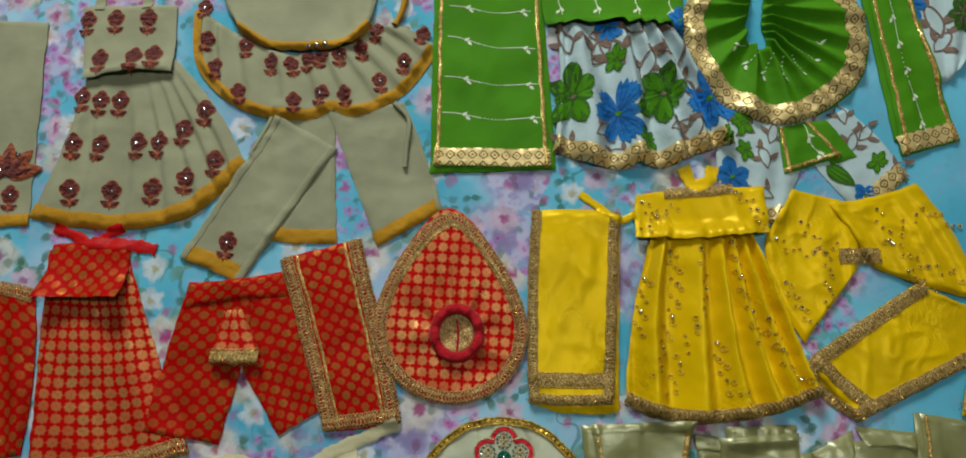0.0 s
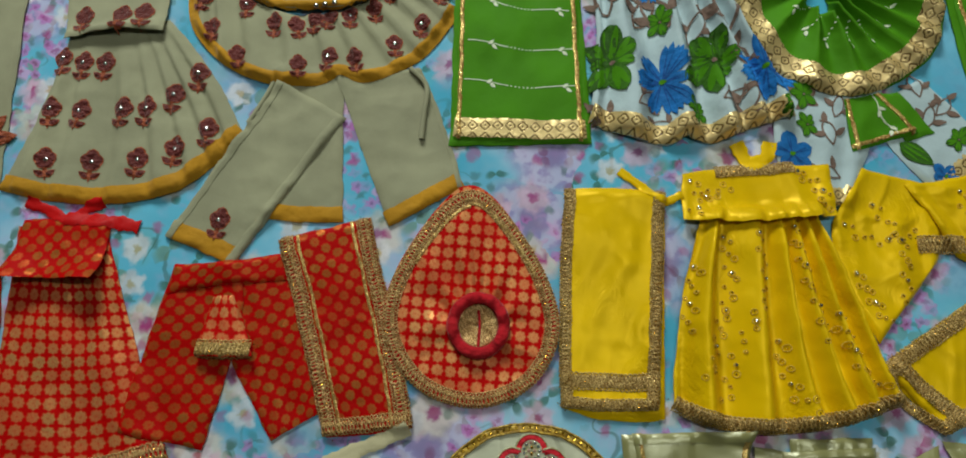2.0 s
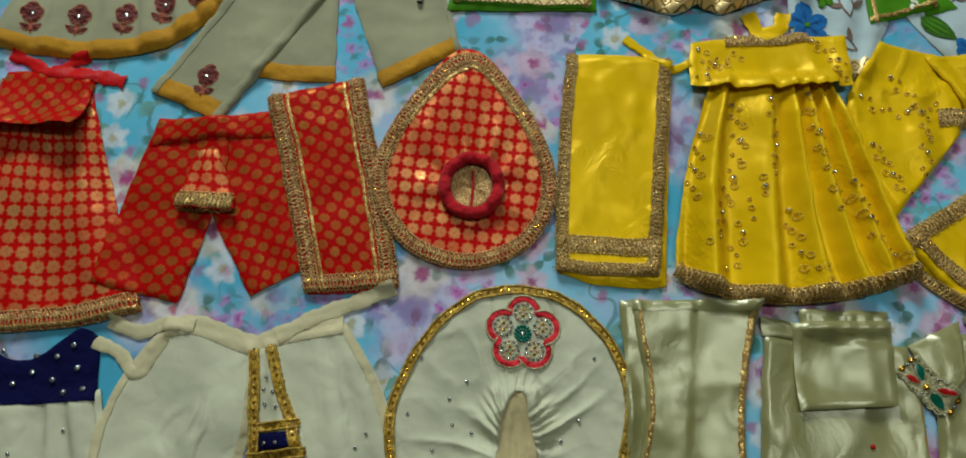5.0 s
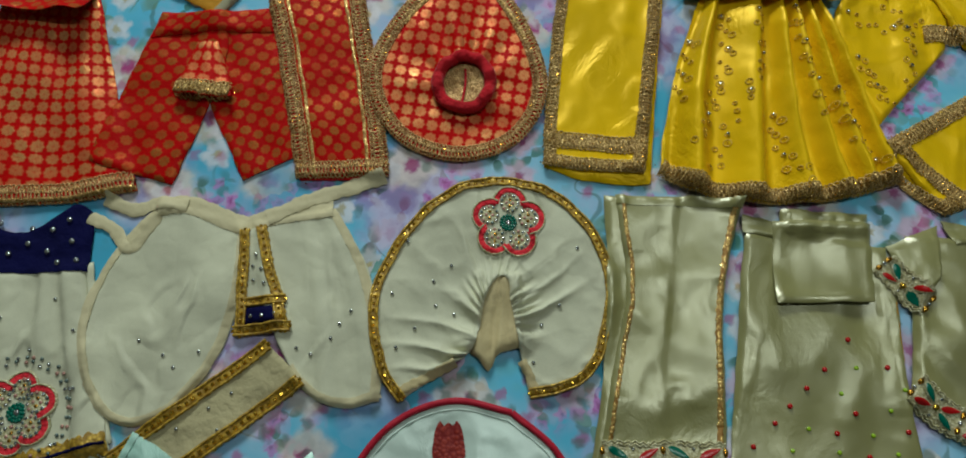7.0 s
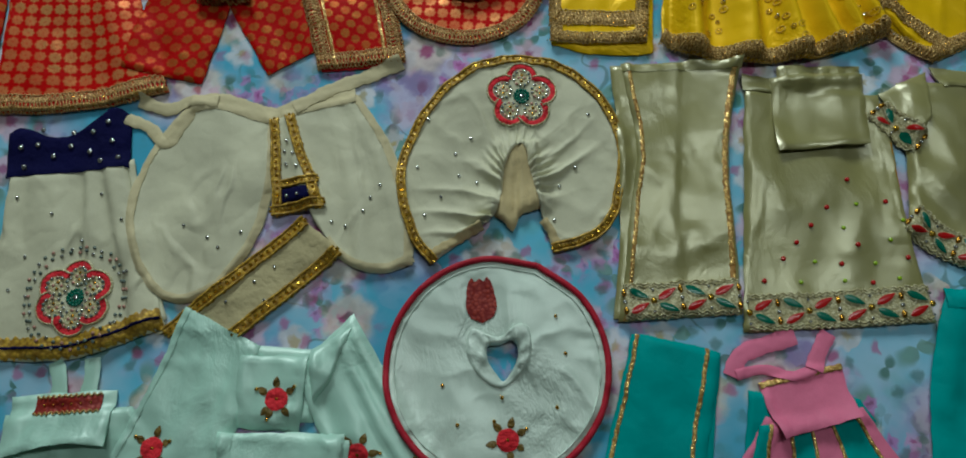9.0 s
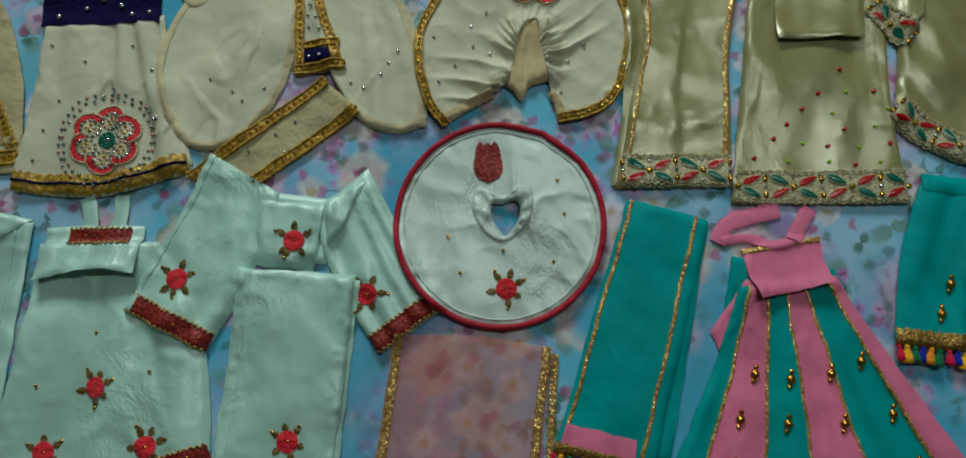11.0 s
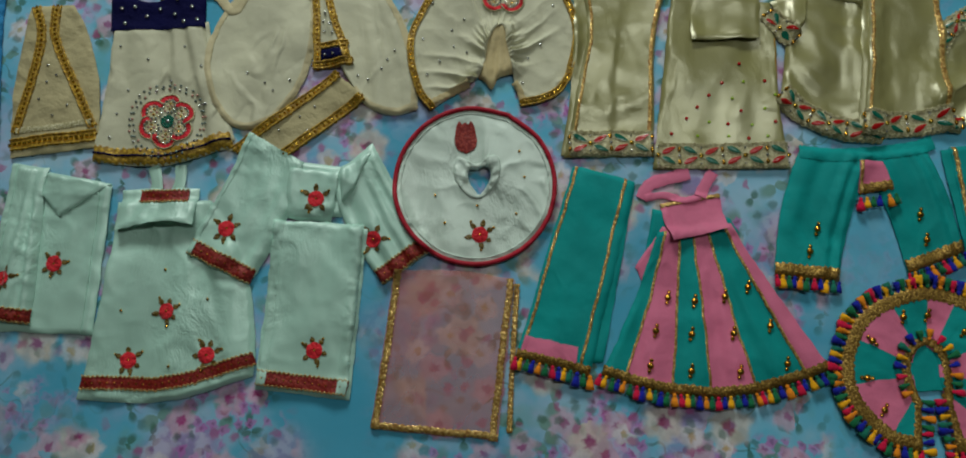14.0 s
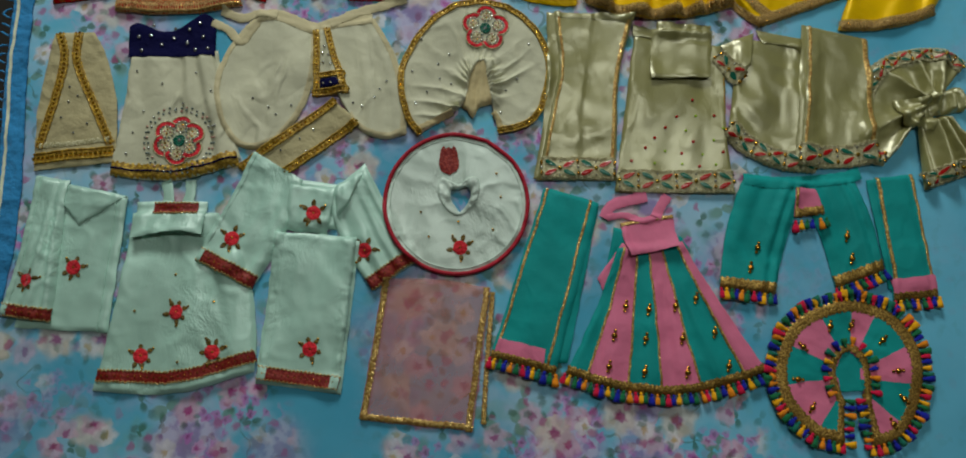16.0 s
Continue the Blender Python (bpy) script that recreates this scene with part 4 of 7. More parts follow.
def jewel_border(parent, line, wide=0.022, start=0):
    """Silver braid with red and green enamel leaves that meet at gold stones."""
    parent = ribbon("jewel_border", parent, SILVER, line, wide, 0.0006, 0.0002, 0.004, 0.03, "silver braid border with coloured leaves")
    mid = through_points(line, max(8, int(length(np.array(line)) / 0.0008)))
    d = np.gradient(mid, axis=0)
    side = np.stack([-d[:, 1], d[:, 0]], 1) / (np.hypot(*d.T)[:, None] + 1e-9)
    w = np.linspace(0, length(mid), len(mid)) * 2 * math.pi / 0.0050
    cords("silver_thread", parent, SILVER, [mid + side * (o * wide + 0.0008 * np.sin(w))[:, None] for o in (-0.5, -0.42, 0.42, 0.5)], 0.0006)
    step = 0.84 * wide
    n = max(2, int(round(length(np.array(line)) / step)))
    l2 = through_points(line, 2 * n)
    d = np.gradient(l2, axis=0)
    for k in range(2 * n + 1):
        a = math.degrees(math.atan2(d[k][1], d[k][0]))
        side = np.array([-d[k][1], d[k][0]]) / np.hypot(*d[k])
        if k % 2:
            odd = (k // 2 + start) % 2
            for sgn in (1, -1):
                m = BEAD_RED if odd == (sgn > 0) else BEAD_GREEN
                q = l2[k] + side * sgn * wide * 0.21
                tilt = a + sgn * (26 if odd else -26)
                motif("leaf_rim", parent, SILVER, q, tilt, [(-step * 0.44, 0, 0, step * 0.88, wide * 0.30)], 0.0008, 0.0004)
                motif("leaf", parent, m, q, tilt, [(-step * 0.38, 0, 0, step * 0.76, wide * 0.215)], 0.0013, 0.0004)
        elif (k // 2 + start) % 2:
            bead(parent, l2[k], BEAD_AMBER, 0.0024, "stone")
            for o in (-0.32, 0.32):
                bead(parent, l2[k] + side * wide * o, BEAD_SILVER, 0.0011, "stone")
        else:
            for o in (-0.26, 0.26):
                bead(parent, l2[k] + side * wide * o, BEAD_GOLD, 0.0019, "stone", 1.5, a + 90)
            bead(parent, l2[k], BEAD_SILVER, 0.0016, "stone")


def vine(parent, a, b, leaves=3, up=1):
    """A printed white vine: a waving stalk, leaf pairs and a run of dots."""
    a, b = np.array(a), np.array(b)
    d = (b - a) / np.hypot(*(b - a))
    side = np.array([-d[1], d[0]])
    ln = np.hypot(*(b - a))
    pts = [a + d * ln * s + side * 0.0024 * math.sin(s * 7 + 1) for s in np.linspace(0, 1, 9)]
    print_line("printed_stalk", parent, WHITE_PRINT, pts[:4], 0.0008)
    print_line("printed_stalk", parent, WHITE_PRINT, pts[5:], 0.0008)
    ang = math.degrees(math.atan2(d[1], d[0]))
    dots = through_points(pts[3:6], 7)
    motif("printed_dots", parent, WHITE_PRINT, (0, 0), 0, [(q[0], q[1], 0, 0.0014, 0.0014) for q in dots], 0.0004)
    for k in range(leaves):
        if k == 1 and leaves == 3:
            continue
        q = a + d * ln * (k + 0.6) / leaves
        motif("printed_leaf", parent, WHITE_PRINT, q, ang, [(0, 0, 42, 0.0062, 0.0030), (0.003, 0, -38, 0.0062, 0.0030)], 0.0004)


def bloom_print(parent, p, size, turn, material, petals=7, tall=1.0):
    """A big printed flower on white cloth: ragged petals with darker rays."""
    pieces, rays = [], []
    for a in range(petals):
        t = a * 360 / petals + 9 * math.sin(a * 2.2)
        ln = size * (0.9 + 0.15 * math.sin(a * 1.7)) * math.hypot(math.cos(radians(t)), tall * math.sin(radians(t)))
        pieces += [(0, 0, t + o, ln * k, size * 2.6 / petals) for o, k in ((-9, 0.93), (0, 1.0), (9, 0.95))]
        rays += [(0, 0, t + o, ln * 0.8, size * 0.05) for o in (-5, 5)]
    motif("printed_flower", parent, material, p, turn, pieces, 0.0009, 0.0, "", 1.25, 0.6)
    rays = motif("printed_ray", parent, NAVY_PRINT if material is BLUE_PRINT else BROWN_PRINT, p, turn, rays, 0.0012)
    tagged(rays, kind="stuff")
    motif("printed_heart", parent, GREEN, p, turn, [(-size * 0.13, 0, 0, size * 0.28, size * 0.2)], 0.0015)


def leaf_print(parent, p, size, turn, material):
    spokes = ((88, 1.0, 0.50), (40, 0.75, 0.44), (136, 0.78, 0.44), (178, 0.5, 0.3), (228, 0.88, 0.5), (285, 0.8, 0.48), (355, 0.5, 0.3))
    motif("printed_leaf", parent, material, p, turn, [(0, 0, a, size * k, size * w) for a, k, w in spokes], 0.0009, 0.0, "", 1.1, 0.65)
    blades = motif("printed_blade", parent, GREEN, p, turn, [(size * 0.1 * math.cos(radians(a + o)), size * 0.1 * math.sin(radians(a + o)), a + o, size * k * 0.78, size * w * 0.30) for a, k, w in spokes for o in (-9, 9)], 0.0011, 0.0, "", 1.1, 0.65)
    tagged(blades, kind="stuff")
    motif("printed_heart", parent, BROWN_PRINT, p, turn, [(-size * 0.06, 0, 0, size * 0.13, size * 0.11)], 0.0014)


def twig_print(parent, p, size, turn):
    """A printed brown scroll with a few leaves."""
    ct, st = math.cos(radians(turn)), math.sin(radians(turn))
    for curl in (1, -0.7):
        pts = [(0, 0), (curl * size * 0.22, size * 0.35), (curl * size * 0.16, size * 0.75), (-curl * size * 0.12, size * 0.98)]
        print_line("printed_stalk", parent, BROWN_PRINT, [(p[0] + x * ct - y * st, p[1] + x * st + y * ct) for x, y in pts], size * 0.055)
    motif("printed_twig", parent, BROWN_PRINT, p, turn, [(size * 0.2, size * 0.3, 25, size * 0.5, size * 0.22), (-size * 0.12, size * 0.4, 150, size * 0.46, size * 0.22), (0, size * 0.85, 75, size * 0.42, size * 0.2)], 0.0007)


def gold_vine(parent, pts, count):
    """Loops of gold thread and sequins along a wandering line."""
    line = through_points(pts, int(count * 1.7))
    d = np.gradient(line, axis=0)
    for k, q in enumerate(line):
        side = np.array([-d[k][1], d[k][0]]) / np.hypot(*d[k])
        q = q + side * 0.004 * math.sin(k * 2.1) + np.array([random.uniform(-0.001, 0.001), random.uniform(-0.001, 0.001)])
        r = random.uniform(0.0014, 0.0027)
        a = [(q[0] + r * math.cos(b), q[1] + r * math.sin(b)) for b in np.linspace(0.3 + k, 6.4 + k, 9)]
        ribbon("gold_loop", parent, GOLD_THREAD, a, 0.0006, 0.0003, 0.0001, 0.003, 0.1)
        bead(parent, q, BEAD_AMBER, 0.0008, "sequin")
        if k % 6 == 0:
            bead(parent, q, BEAD_MIRROR, 0.0015, "sequin")


# ==== the beige set ====
stole = thing("stole", (-0.4539, 0.2348), "folded beige cotton stole with maroon embroidery and mustard hem", "stole", "beige doll outfit")
g = panel("cloth", stole, BEIGE, (-0.5174, 0.3436), (-0.4291, 0.3410), (-0.4222, 0.1363), (-0.4910, 0.1316))
ribbon("binding", stole, MUSTARD, inset(g, "bottom", 0.005), 0.011, 0.0008, 0.0001, 0.02, 0.02)
motif("embroidered_lotus", stole, RUST, (-0.4480, 0.1830), 0, [(0, 0, a, 0.034, 0.016) for a in (90, 50, 130, 15, 165)], 0.0006, 0.0012, "rust and maroon embroidered lotus")
motif("embroidered_lotus", stole, MAROON, (-0.4480, 0.1830), 0, [(0, 0, a, 0.026, 0.007) for a in (90, 50, 130, 15, 165)], 0.0016, 0.0010)
spread(stole, [(-0.4532, 0.1872), (-0.4393, 0.2042)], BEAD_MIRROR, 0.003, "mirror")
sprig(stole, (-0.4424, 0.1592), 0, 0.9)

dress = thing("doll_dress", (-0.3336, 0.2349), "beige cotton doll dress embroidered with maroon sprigs, mustard hem", "dress", "beige doll outfit")
g = panel("skirt", dress, BEIGE, (-0.3835, 0.2864), (-0.2983, 0.3006), (-0.2232, 0.1933), (-0.4210, 0.1445), right=0.006, left=-0.004, bottom=[(-0.3776, 0.1351), (-0.3233, 0.1328), (-0.2704, 0.1474)], folds=pleats(8, 0.0042, 0.05, 0.3, 0.8), thick=0.003)
ribbon("binding", dress, MUSTARD, inset(g, "bottom", 0.006), 0.014, 0.0008, 0.0001, 0.02, 0.02, "mustard cotton binding")
for p in ((-0.3854, 0.2567), (-0.3672, 0.2523), (-0.3483, 0.2523), (-0.3881, 0.2090), (-0.3628, 0.2072), (-0.3269, 0.2091), (-0.3066, 0.2103), (-0.2843, 0.2226), (-0.2648, 0.2424), (-0.2527, 0.1921), (-0.3850, 0.1639), (-0.3463, 0.1622), (-0.3087, 0.1651), (-0.2785, 0.1753)):
    sprig(dress, p, random.uniform(-14, 8), 0.95)
g = panel("bodice", dress, BEIGE, (-0.3960, 0.3582), (-0.3029, 0.3596), (-0.2999, 0.2858), (-0.3843, 0.2775), thick=0.005, bottom=-0.004, lift=0.010, reach=2)
for p in ((-0.3610, 0.3384), (-0.3289, 0.3384), (-0.3707, 0.2948), (-0.3379, 0.2961), (-0.3191, 0.2993), (-0.3893, 0.3370)):
    sprig(dress, p, random.uniform(-6, 6), 0.95, False)
for a, b in (((-0.3791, 0.3542), (-0.3815, 0.4042)), ((-0.3317, 0.3556), (-0.3401, 0.4042))):
    ribbon("strap", dress, BEIGE, [a, b], 0.010, 0.001, 0.0001, 0.02, 0.02)

trousers = thing("doll_trousers", (-0.1173, 0.1861), "beige cotton doll trousers with mustard hems and a drawstring", "trousers", "beige doll outfit")
g = panel("leg", trousers, BEIGE, (-0.1997, 0.2568), (-0.1421, 0.2505), (-0.1348, 0.1201), (-0.1991, 0.1224), bottom=0.002)
ribbon("binding", trousers, MUSTARD, inset(g, "bottom", 0.006), 0.013, 0.0008, 0.0001, 0.02, 0.02)
g = panel("leg", trousers, BEIGE, (-0.1492, 0.2505), (-0.0755, 0.2568), (-0.0381, 0.1516), (-0.0966, 0.1155), right=0.003)
ribbon("binding", trousers, MUSTARD, inset(g, "bottom", 0.006), 0.013, 0.0008, 0.0001, 0.02, 0.02)
hem(trousers, BEIGE, g, ("right",), 0.004)
strand("drawstring", trousers, BEIGE, [(-0.0843, 0.2549), (-0.0698, 0.2381), (-0.0715, 0.2104), (-0.0728, 0.1909)], 0.0024)
strand("drawstring", trousers, BEIGE, [(-0.1966, 0.2536), (-0.2069, 0.2287), (-0.2199, 0.2042)], 0.0022)

jacket = thing("doll_jacket", (-0.1633, 0.2981), "beige cotton doll jacket with a pleated embroidered peplum", "jacket", "beige doll outfit")
g = panel("peplum", jacket, BEIGE, (-0.2805, 0.3543), (-0.0865, 0.3385), (-0.0479, 0.3163), (-0.2772, 0.2993), top=[(-0.2309, 0.3227), (-0.1878, 0.3071), (-0.1429, 0.3123), (-0.1106, 0.3346)], right=0.003,
          bottom=[(-0.2443, 0.2599), (-0.2078, 0.2436), (-0.1664, 0.2411), (-0.1433, 0.2499), (-0.1195, 0.2449), (-0.0787, 0.2663)], folds=pleats(11, 0.0045, -0.3, 0.3, 0.8), thick=0.004)
ribbon("binding", jacket, MUSTARD, [(-0.2805, 0.3543), (-0.2793, 0.3175), (-0.2705, 0.2903), (-0.2433, 0.2624), (-0.2080, 0.2467), (-0.1666, 0.2436), (-0.1434, 0.2524), (-0.1195, 0.2474), (-0.0799, 0.2681), (-0.0555, 0.2994), (-0.0479, 0.3163)], 0.010, 0.001, 0.0001, 0.02, 0.02)
for p in ((-0.2695, 0.3162), (-0.2584, 0.2884), (-0.2339, 0.2630), (-0.2300, 0.3097), (-0.2049, 0.2929), (-0.1838, 0.2904), (-0.1574, 0.2994), (-0.1389, 0.3007), (-0.1175, 0.3071), (-0.1043, 0.3267), (-0.0763, 0.2930), (-0.0985, 0.2738), (-0.1318, 0.2599), (-0.1555, 0.2599), (-0.1800, 0.2524), (-0.1692, 0.2955), (-0.0595, 0.3241), (-0.2755, 0.3530)):
    sprig(jacket, p, random.uniform(-20, 20), 0.8, random.random() < 0.5)
g = panel("front", jacket, BEIGE, (-0.2666, 0.4111), (-0.0976, 0.4112), (-0.1106, 0.3359), (-0.2375, 0.3319), left=0.006, bottom=[(-0.2062, 0.3136), (-0.1609, 0.3110), (-0.1293, 0.3162)], thick=0.006, folds=pleats(3, 0.003, 0.0), lift=0.008, reach=2)
ribbon("binding", jacket, MUSTARD, inset(g, "bottom", 0.003), 0.007, 0.0008, 0.0001, 0.02, 0.02)
spread(jacket, [(-0.1681, 0.3110), (-0.1604, 0.3123), (-0.1520, 0.3136)], BEAD_MIRROR, 0.0026, "mirror")
strand("tie_string", jacket, MUSTARD, [(-0.0755, 0.3907), (-0.0778, 0.3584), (-0.0864, 0.3359)], 0.003)

sash = thing("sash", (-0.2081, 0.1563), "folded beige cotton sash with one maroon sprig", "sash", "beige doll outfit")
g = panel("cloth", sash, BEIGE, (-0.1971, 0.2424), (-0.1369, 0.2103), (-0.2212, 0.0824), (-0.2793, 0.1051), thick=0.004)
ribbon("binding", sash, MUSTARD, inset(g, "bottom", 0.008), 0.015, 0.0008, 0.0001, 0.02, 0.02)
ribbon("folded_edge", sash, BEIGE, inset(g, "right", 0.004), 0.007, 0.0012, 0.0001, 0.02, 0.05)
sprig(sash, (-0.2359, 0.1143), -10, 0.95)
hem(sash, BEIGE, g, ("left",), 0.006)

# ==== the green set ====
stole = thing("stole", (0.0104, 0.2853), "leaf green stole with printed vines and gold ribbon edges", "stole", "green doll outfit")
panel("lining", stole, GREEN, (-0.0474, 0.4113), (0.0579, 0.4113), (0.0705, 0.1898), (-0.0496, 0.1861), thick=0.001)
g = panel("cloth", stole, GREEN, (-0.0437, 0.4113), (0.0554, 0.4113), (0.0647, 0.1910), (-0.0462, 0.1922), thick=0.002, bottom=0.001)
for a, b in (((-0.0320, 0.3544), (0.0483, 0.3492)), ((-0.0341, 0.3228), (0.0514, 0.3085)), ((-0.0361, 0.2802), (0.0550, 0.2726)), ((-0.0381, 0.2437), (0.0585, 0.2375)), ((-0.0324, 0.3976), (0.0490, 0.3942))):
    vine(stole, a, b)
ribbon("gold_border", stole, GOLD_WOVEN, inset(g, "bottom", 0.010), 0.017, 0.0008, 0.0006, 0.013, 0.02)
ribbon("gold_edge", stole, GOLD_BRIGHT, inset(g, "left", 0.004), 0.0035, 0.0006, 0.0002)
ribbon("gold_edge", stole, GOLD_BRIGHT, inset(g, "right", 0.004), 0.0035, 0.0006, 0.0002)

trousers = thing("doll_trousers", (0.3192, 0.2044), "white floral doll trousers with gold cuffs", "trousers", "green doll outfit")
g = panel("leg", trousers, WHITE, (0.2320, 0.2500), (0.3200, 0.2500), (0.2775, 0.1385), (0.2360, 0.1385), wrinkle=0.003, right=0.004, left=0.012, folds=pleats(3, 0.003, 0.0))
bloom_print(trousers, (0.2350, 0.1820), 0.020, 20, BLUE_PRINT, 5)
for q, z in (((0.2490, 0.2350), 0.016), ((0.2500, 0.2080), 0.013)):
    leaf_print(trousers, q, z, 30, GREEN_DARK)
for q, a in (((0.2720, 0.2140), -20), ((0.2690, 0.1900), 15), ((0.2730, 0.1620), 70), ((0.2600, 0.2250), 60)):
    twig_print(trousers, q, 0.024, a)
ribbon("gold_cuff", trousers, GOLD_WOVEN, inset(g, "bottom", 0.008), 0.015, 0.0008, 0.0005)
g = panel("leg", trousers, WHITE, (0.3080, 0.2260), (0.3500, 0.2520), (0.4020, 0.1830), (0.3560, 0.1440), wrinkle=0.003, right=0.004, left=[(0.3170, 0.1910), (0.3370, 0.1660)])
bloom_print(trousers, (0.3590, 0.1640), 0.013, 50, BLUE_PRINT, 5)
leaf_print(trousers, (0.3740, 0.1960), 0.014, -30, GREEN_DARK)
motif("printed_leaf", trousers, GREEN_DARK, (0.3250, 0.1930), -38, [(0, 0, 0, 0.032, 0.016)], 0.0009)
motif("printed_vein", trousers, GREEN, (0.3250, 0.1930), -38, [(0.003, 0, 0, 0.026, 0.0022), (0.004, 0.0035, 3, 0.018, 0.0018), (0.004, -0.0035, -3, 0.018, 0.0018)], 0.0012)
for q, a in (((0.3470, 0.2340), 15), ((0.3590, 0.2180), -40), ((0.3840, 0.1860), -60), ((0.3480, 0.2060), -20)):
    twig_print(trousers, q, 0.024, a)
ribbon("gold_cuff", trousers, GOLD_WOVEN, inset(g, "bottom", 0.008), 0.016, 0.0008, 0.0006)

flap = thing("waist_flap", (0.3110, 0.2105), "small green waist flap edged with gold ribbon", "flap", "green doll outfit")
panel("back_piece", flap, GREEN, (0.3080, 0.2370), (0.3300, 0.2390), (0.3550, 0.2020), (0.3300, 0.1940), thick=0.002)
g = panel("cloth", flap, GREEN, (0.2820, 0.2310), (0.3130, 0.2360), (0.3400, 0.2020), (0.2850, 0.1840), thick=0.003)
for s in ("left", "right", "bottom"):
    ribbon("gold_edge", flap, GOLD_BRIGHT, inset(g, s, 0.004), 0.0032, 0.0006, 0.0002)
vine(flap, (0.3040, 0.2330), (0.3200, 0.1990), 2)

dress = thing("doll_dress", (0.1351, 0.2663), "green and white floral doll dress with gold hem", "dress", "green doll outfit")
g = panel("skirt", dress, WHITE, (0.0743, 0.3399), (0.1836, 0.3413), (0.2401, 0.2153), (0.0673, 0.2067), bottom=[(0.1032, 0.1958), (0.1319, 0.1886), (0.1497, 0.1970), (0.1698, 0.1910), (0.2025, 0.2043)], folds=pleats(6, 0.015, -0.2, 0.62, 0.6), left=-0.004, right=0.004)
for q, k, s, a in (((0.1300, 0.2440), BLUE_PRINT, 0.023, 4), ((0.2150, 0.2560), BLUE_PRINT, 0.021, 28), ((0.1226, 0.3340), BLUE_PRINT, 0.012, 0)):
    bloom_print(dress, q, s, a, k, 9, 1.8)
for q, s, a in (((0.0874, 0.2600), 0.036, 5), ((0.1716, 0.2600), 0.036, -12), ((0.1292, 0.2982), 0.016, 0), ((0.1576, 0.2165), 0.014, 30), ((0.2329, 0.2215), 0.012, 0)):
    leaf_print(dress, q, s, a, GREEN_DARK)
for q, s, a in (((0.1361, 0.2918), 0.04, 35), ((0.1062, 0.2918), 0.04, -25), ((0.1900, 0.2918), 0.045, 20), ((0.0889, 0.2074), 0.025, 60), ((0.1914, 0.2135), 0.03, -30), ((0.1042, 0.3242), 0.03, -70), ((0.1997, 0.2538), 0.03, 10), ((0.1555, 0.3242), 0.03, 40), ((0.1535, 0.2790), 0.03, -20), ((0.0855, 0.3047), 0.03, 20), ((0.1383, 0.2013), 0.02, 70), ((0.1774, 0.2258), 0.025, -60), ((0.1068, 0.2196), 0.025, -50)):
    twig_print(dress, q, s, a)
ribbon("gold_border", dress, GOLD_WOVEN, inset(g, "bottom", 0.008), 0.016, 0.0008, 0.0006, 0.013, 0.02)
g = panel("bodice", dress, GREEN, (0.0554, 0.4113), (0.2041, 0.4114), (0.1971, 0.3321), (0.0615, 0.3360), thick=0.005, bottom=-0.002, lift=0.010, reach=2)
for a, b in (((0.0785, 0.3908), (0.0763, 0.3465)), ((0.1154, 0.3909), (0.1127, 0.3452)), ((0.1555, 0.3909), (0.1516, 0.3453)), ((0.1894, 0.3909), (0.1856, 0.3440))):
    vine(dress, a, b, 2)
bloom_print(dress, (0.1945, 0.3400), 0.016, 10, BLUE_PRINT, 5)

cape = thing("doll_cape", (0.2886, 0.3112), "round gathered green cape with wide gold ribbon border", "cape", "green doll outfit")
g = ring("cloth", cape, GREEN, [(0.2690, 0.3700), (0.2630, 0.3480), (0.2590, 0.3300), (0.2640, 0.3170), (0.2730, 0.3120), (0.2785, 0.3150), (0.2775, 0.3260), (0.2760, 0.3420), (0.2800, 0.3700)],
         [(0.2335, 0.4060), (0.2008, 0.3440), (0.2131, 0.2791), (0.2549, 0.2413), (0.3046, 0.2363), (0.3581, 0.2677), (0.3786, 0.3080), (0.3764, 0.3540), (0.3510, 0.4047)], False,
         folds=lambda u, v: 0.013 * (1 - np.abs(np.sin(u * 38 + 1.5 * np.sin(u * 9) + 0.4 * v))) ** 0.8 * (1 - 0.45 * v), thick=0.006)
ribbon("gold_border", cape, GOLD_WOVEN, inset(g, "bottom", 0.010), 0.020, 0.001, 0.0007, 0.013, 0.03)
c = (0.2874, 0.3256)
for k in range(7):
    a = 200 + k * 25
    d = np.array([math.cos(radians(a)), math.sin(radians(a))])
    q = np.array(c) + d * 0.045
    motif("printed_leaf", cape, WHITE_PRINT, q, a, [(0, 0, 40, 0.006, 0.0026), (-0.004, 0, -38, 0.006, 0.0026)], 0.0004)
    motif("printed_dots", cape, WHITE_PRINT, (0, 0), 0, [(*(np.array(c) + d * (0.026 + 0.0035 * e)), 0, 0.0014, 0.0012) for e in range(5)], 0.0004)

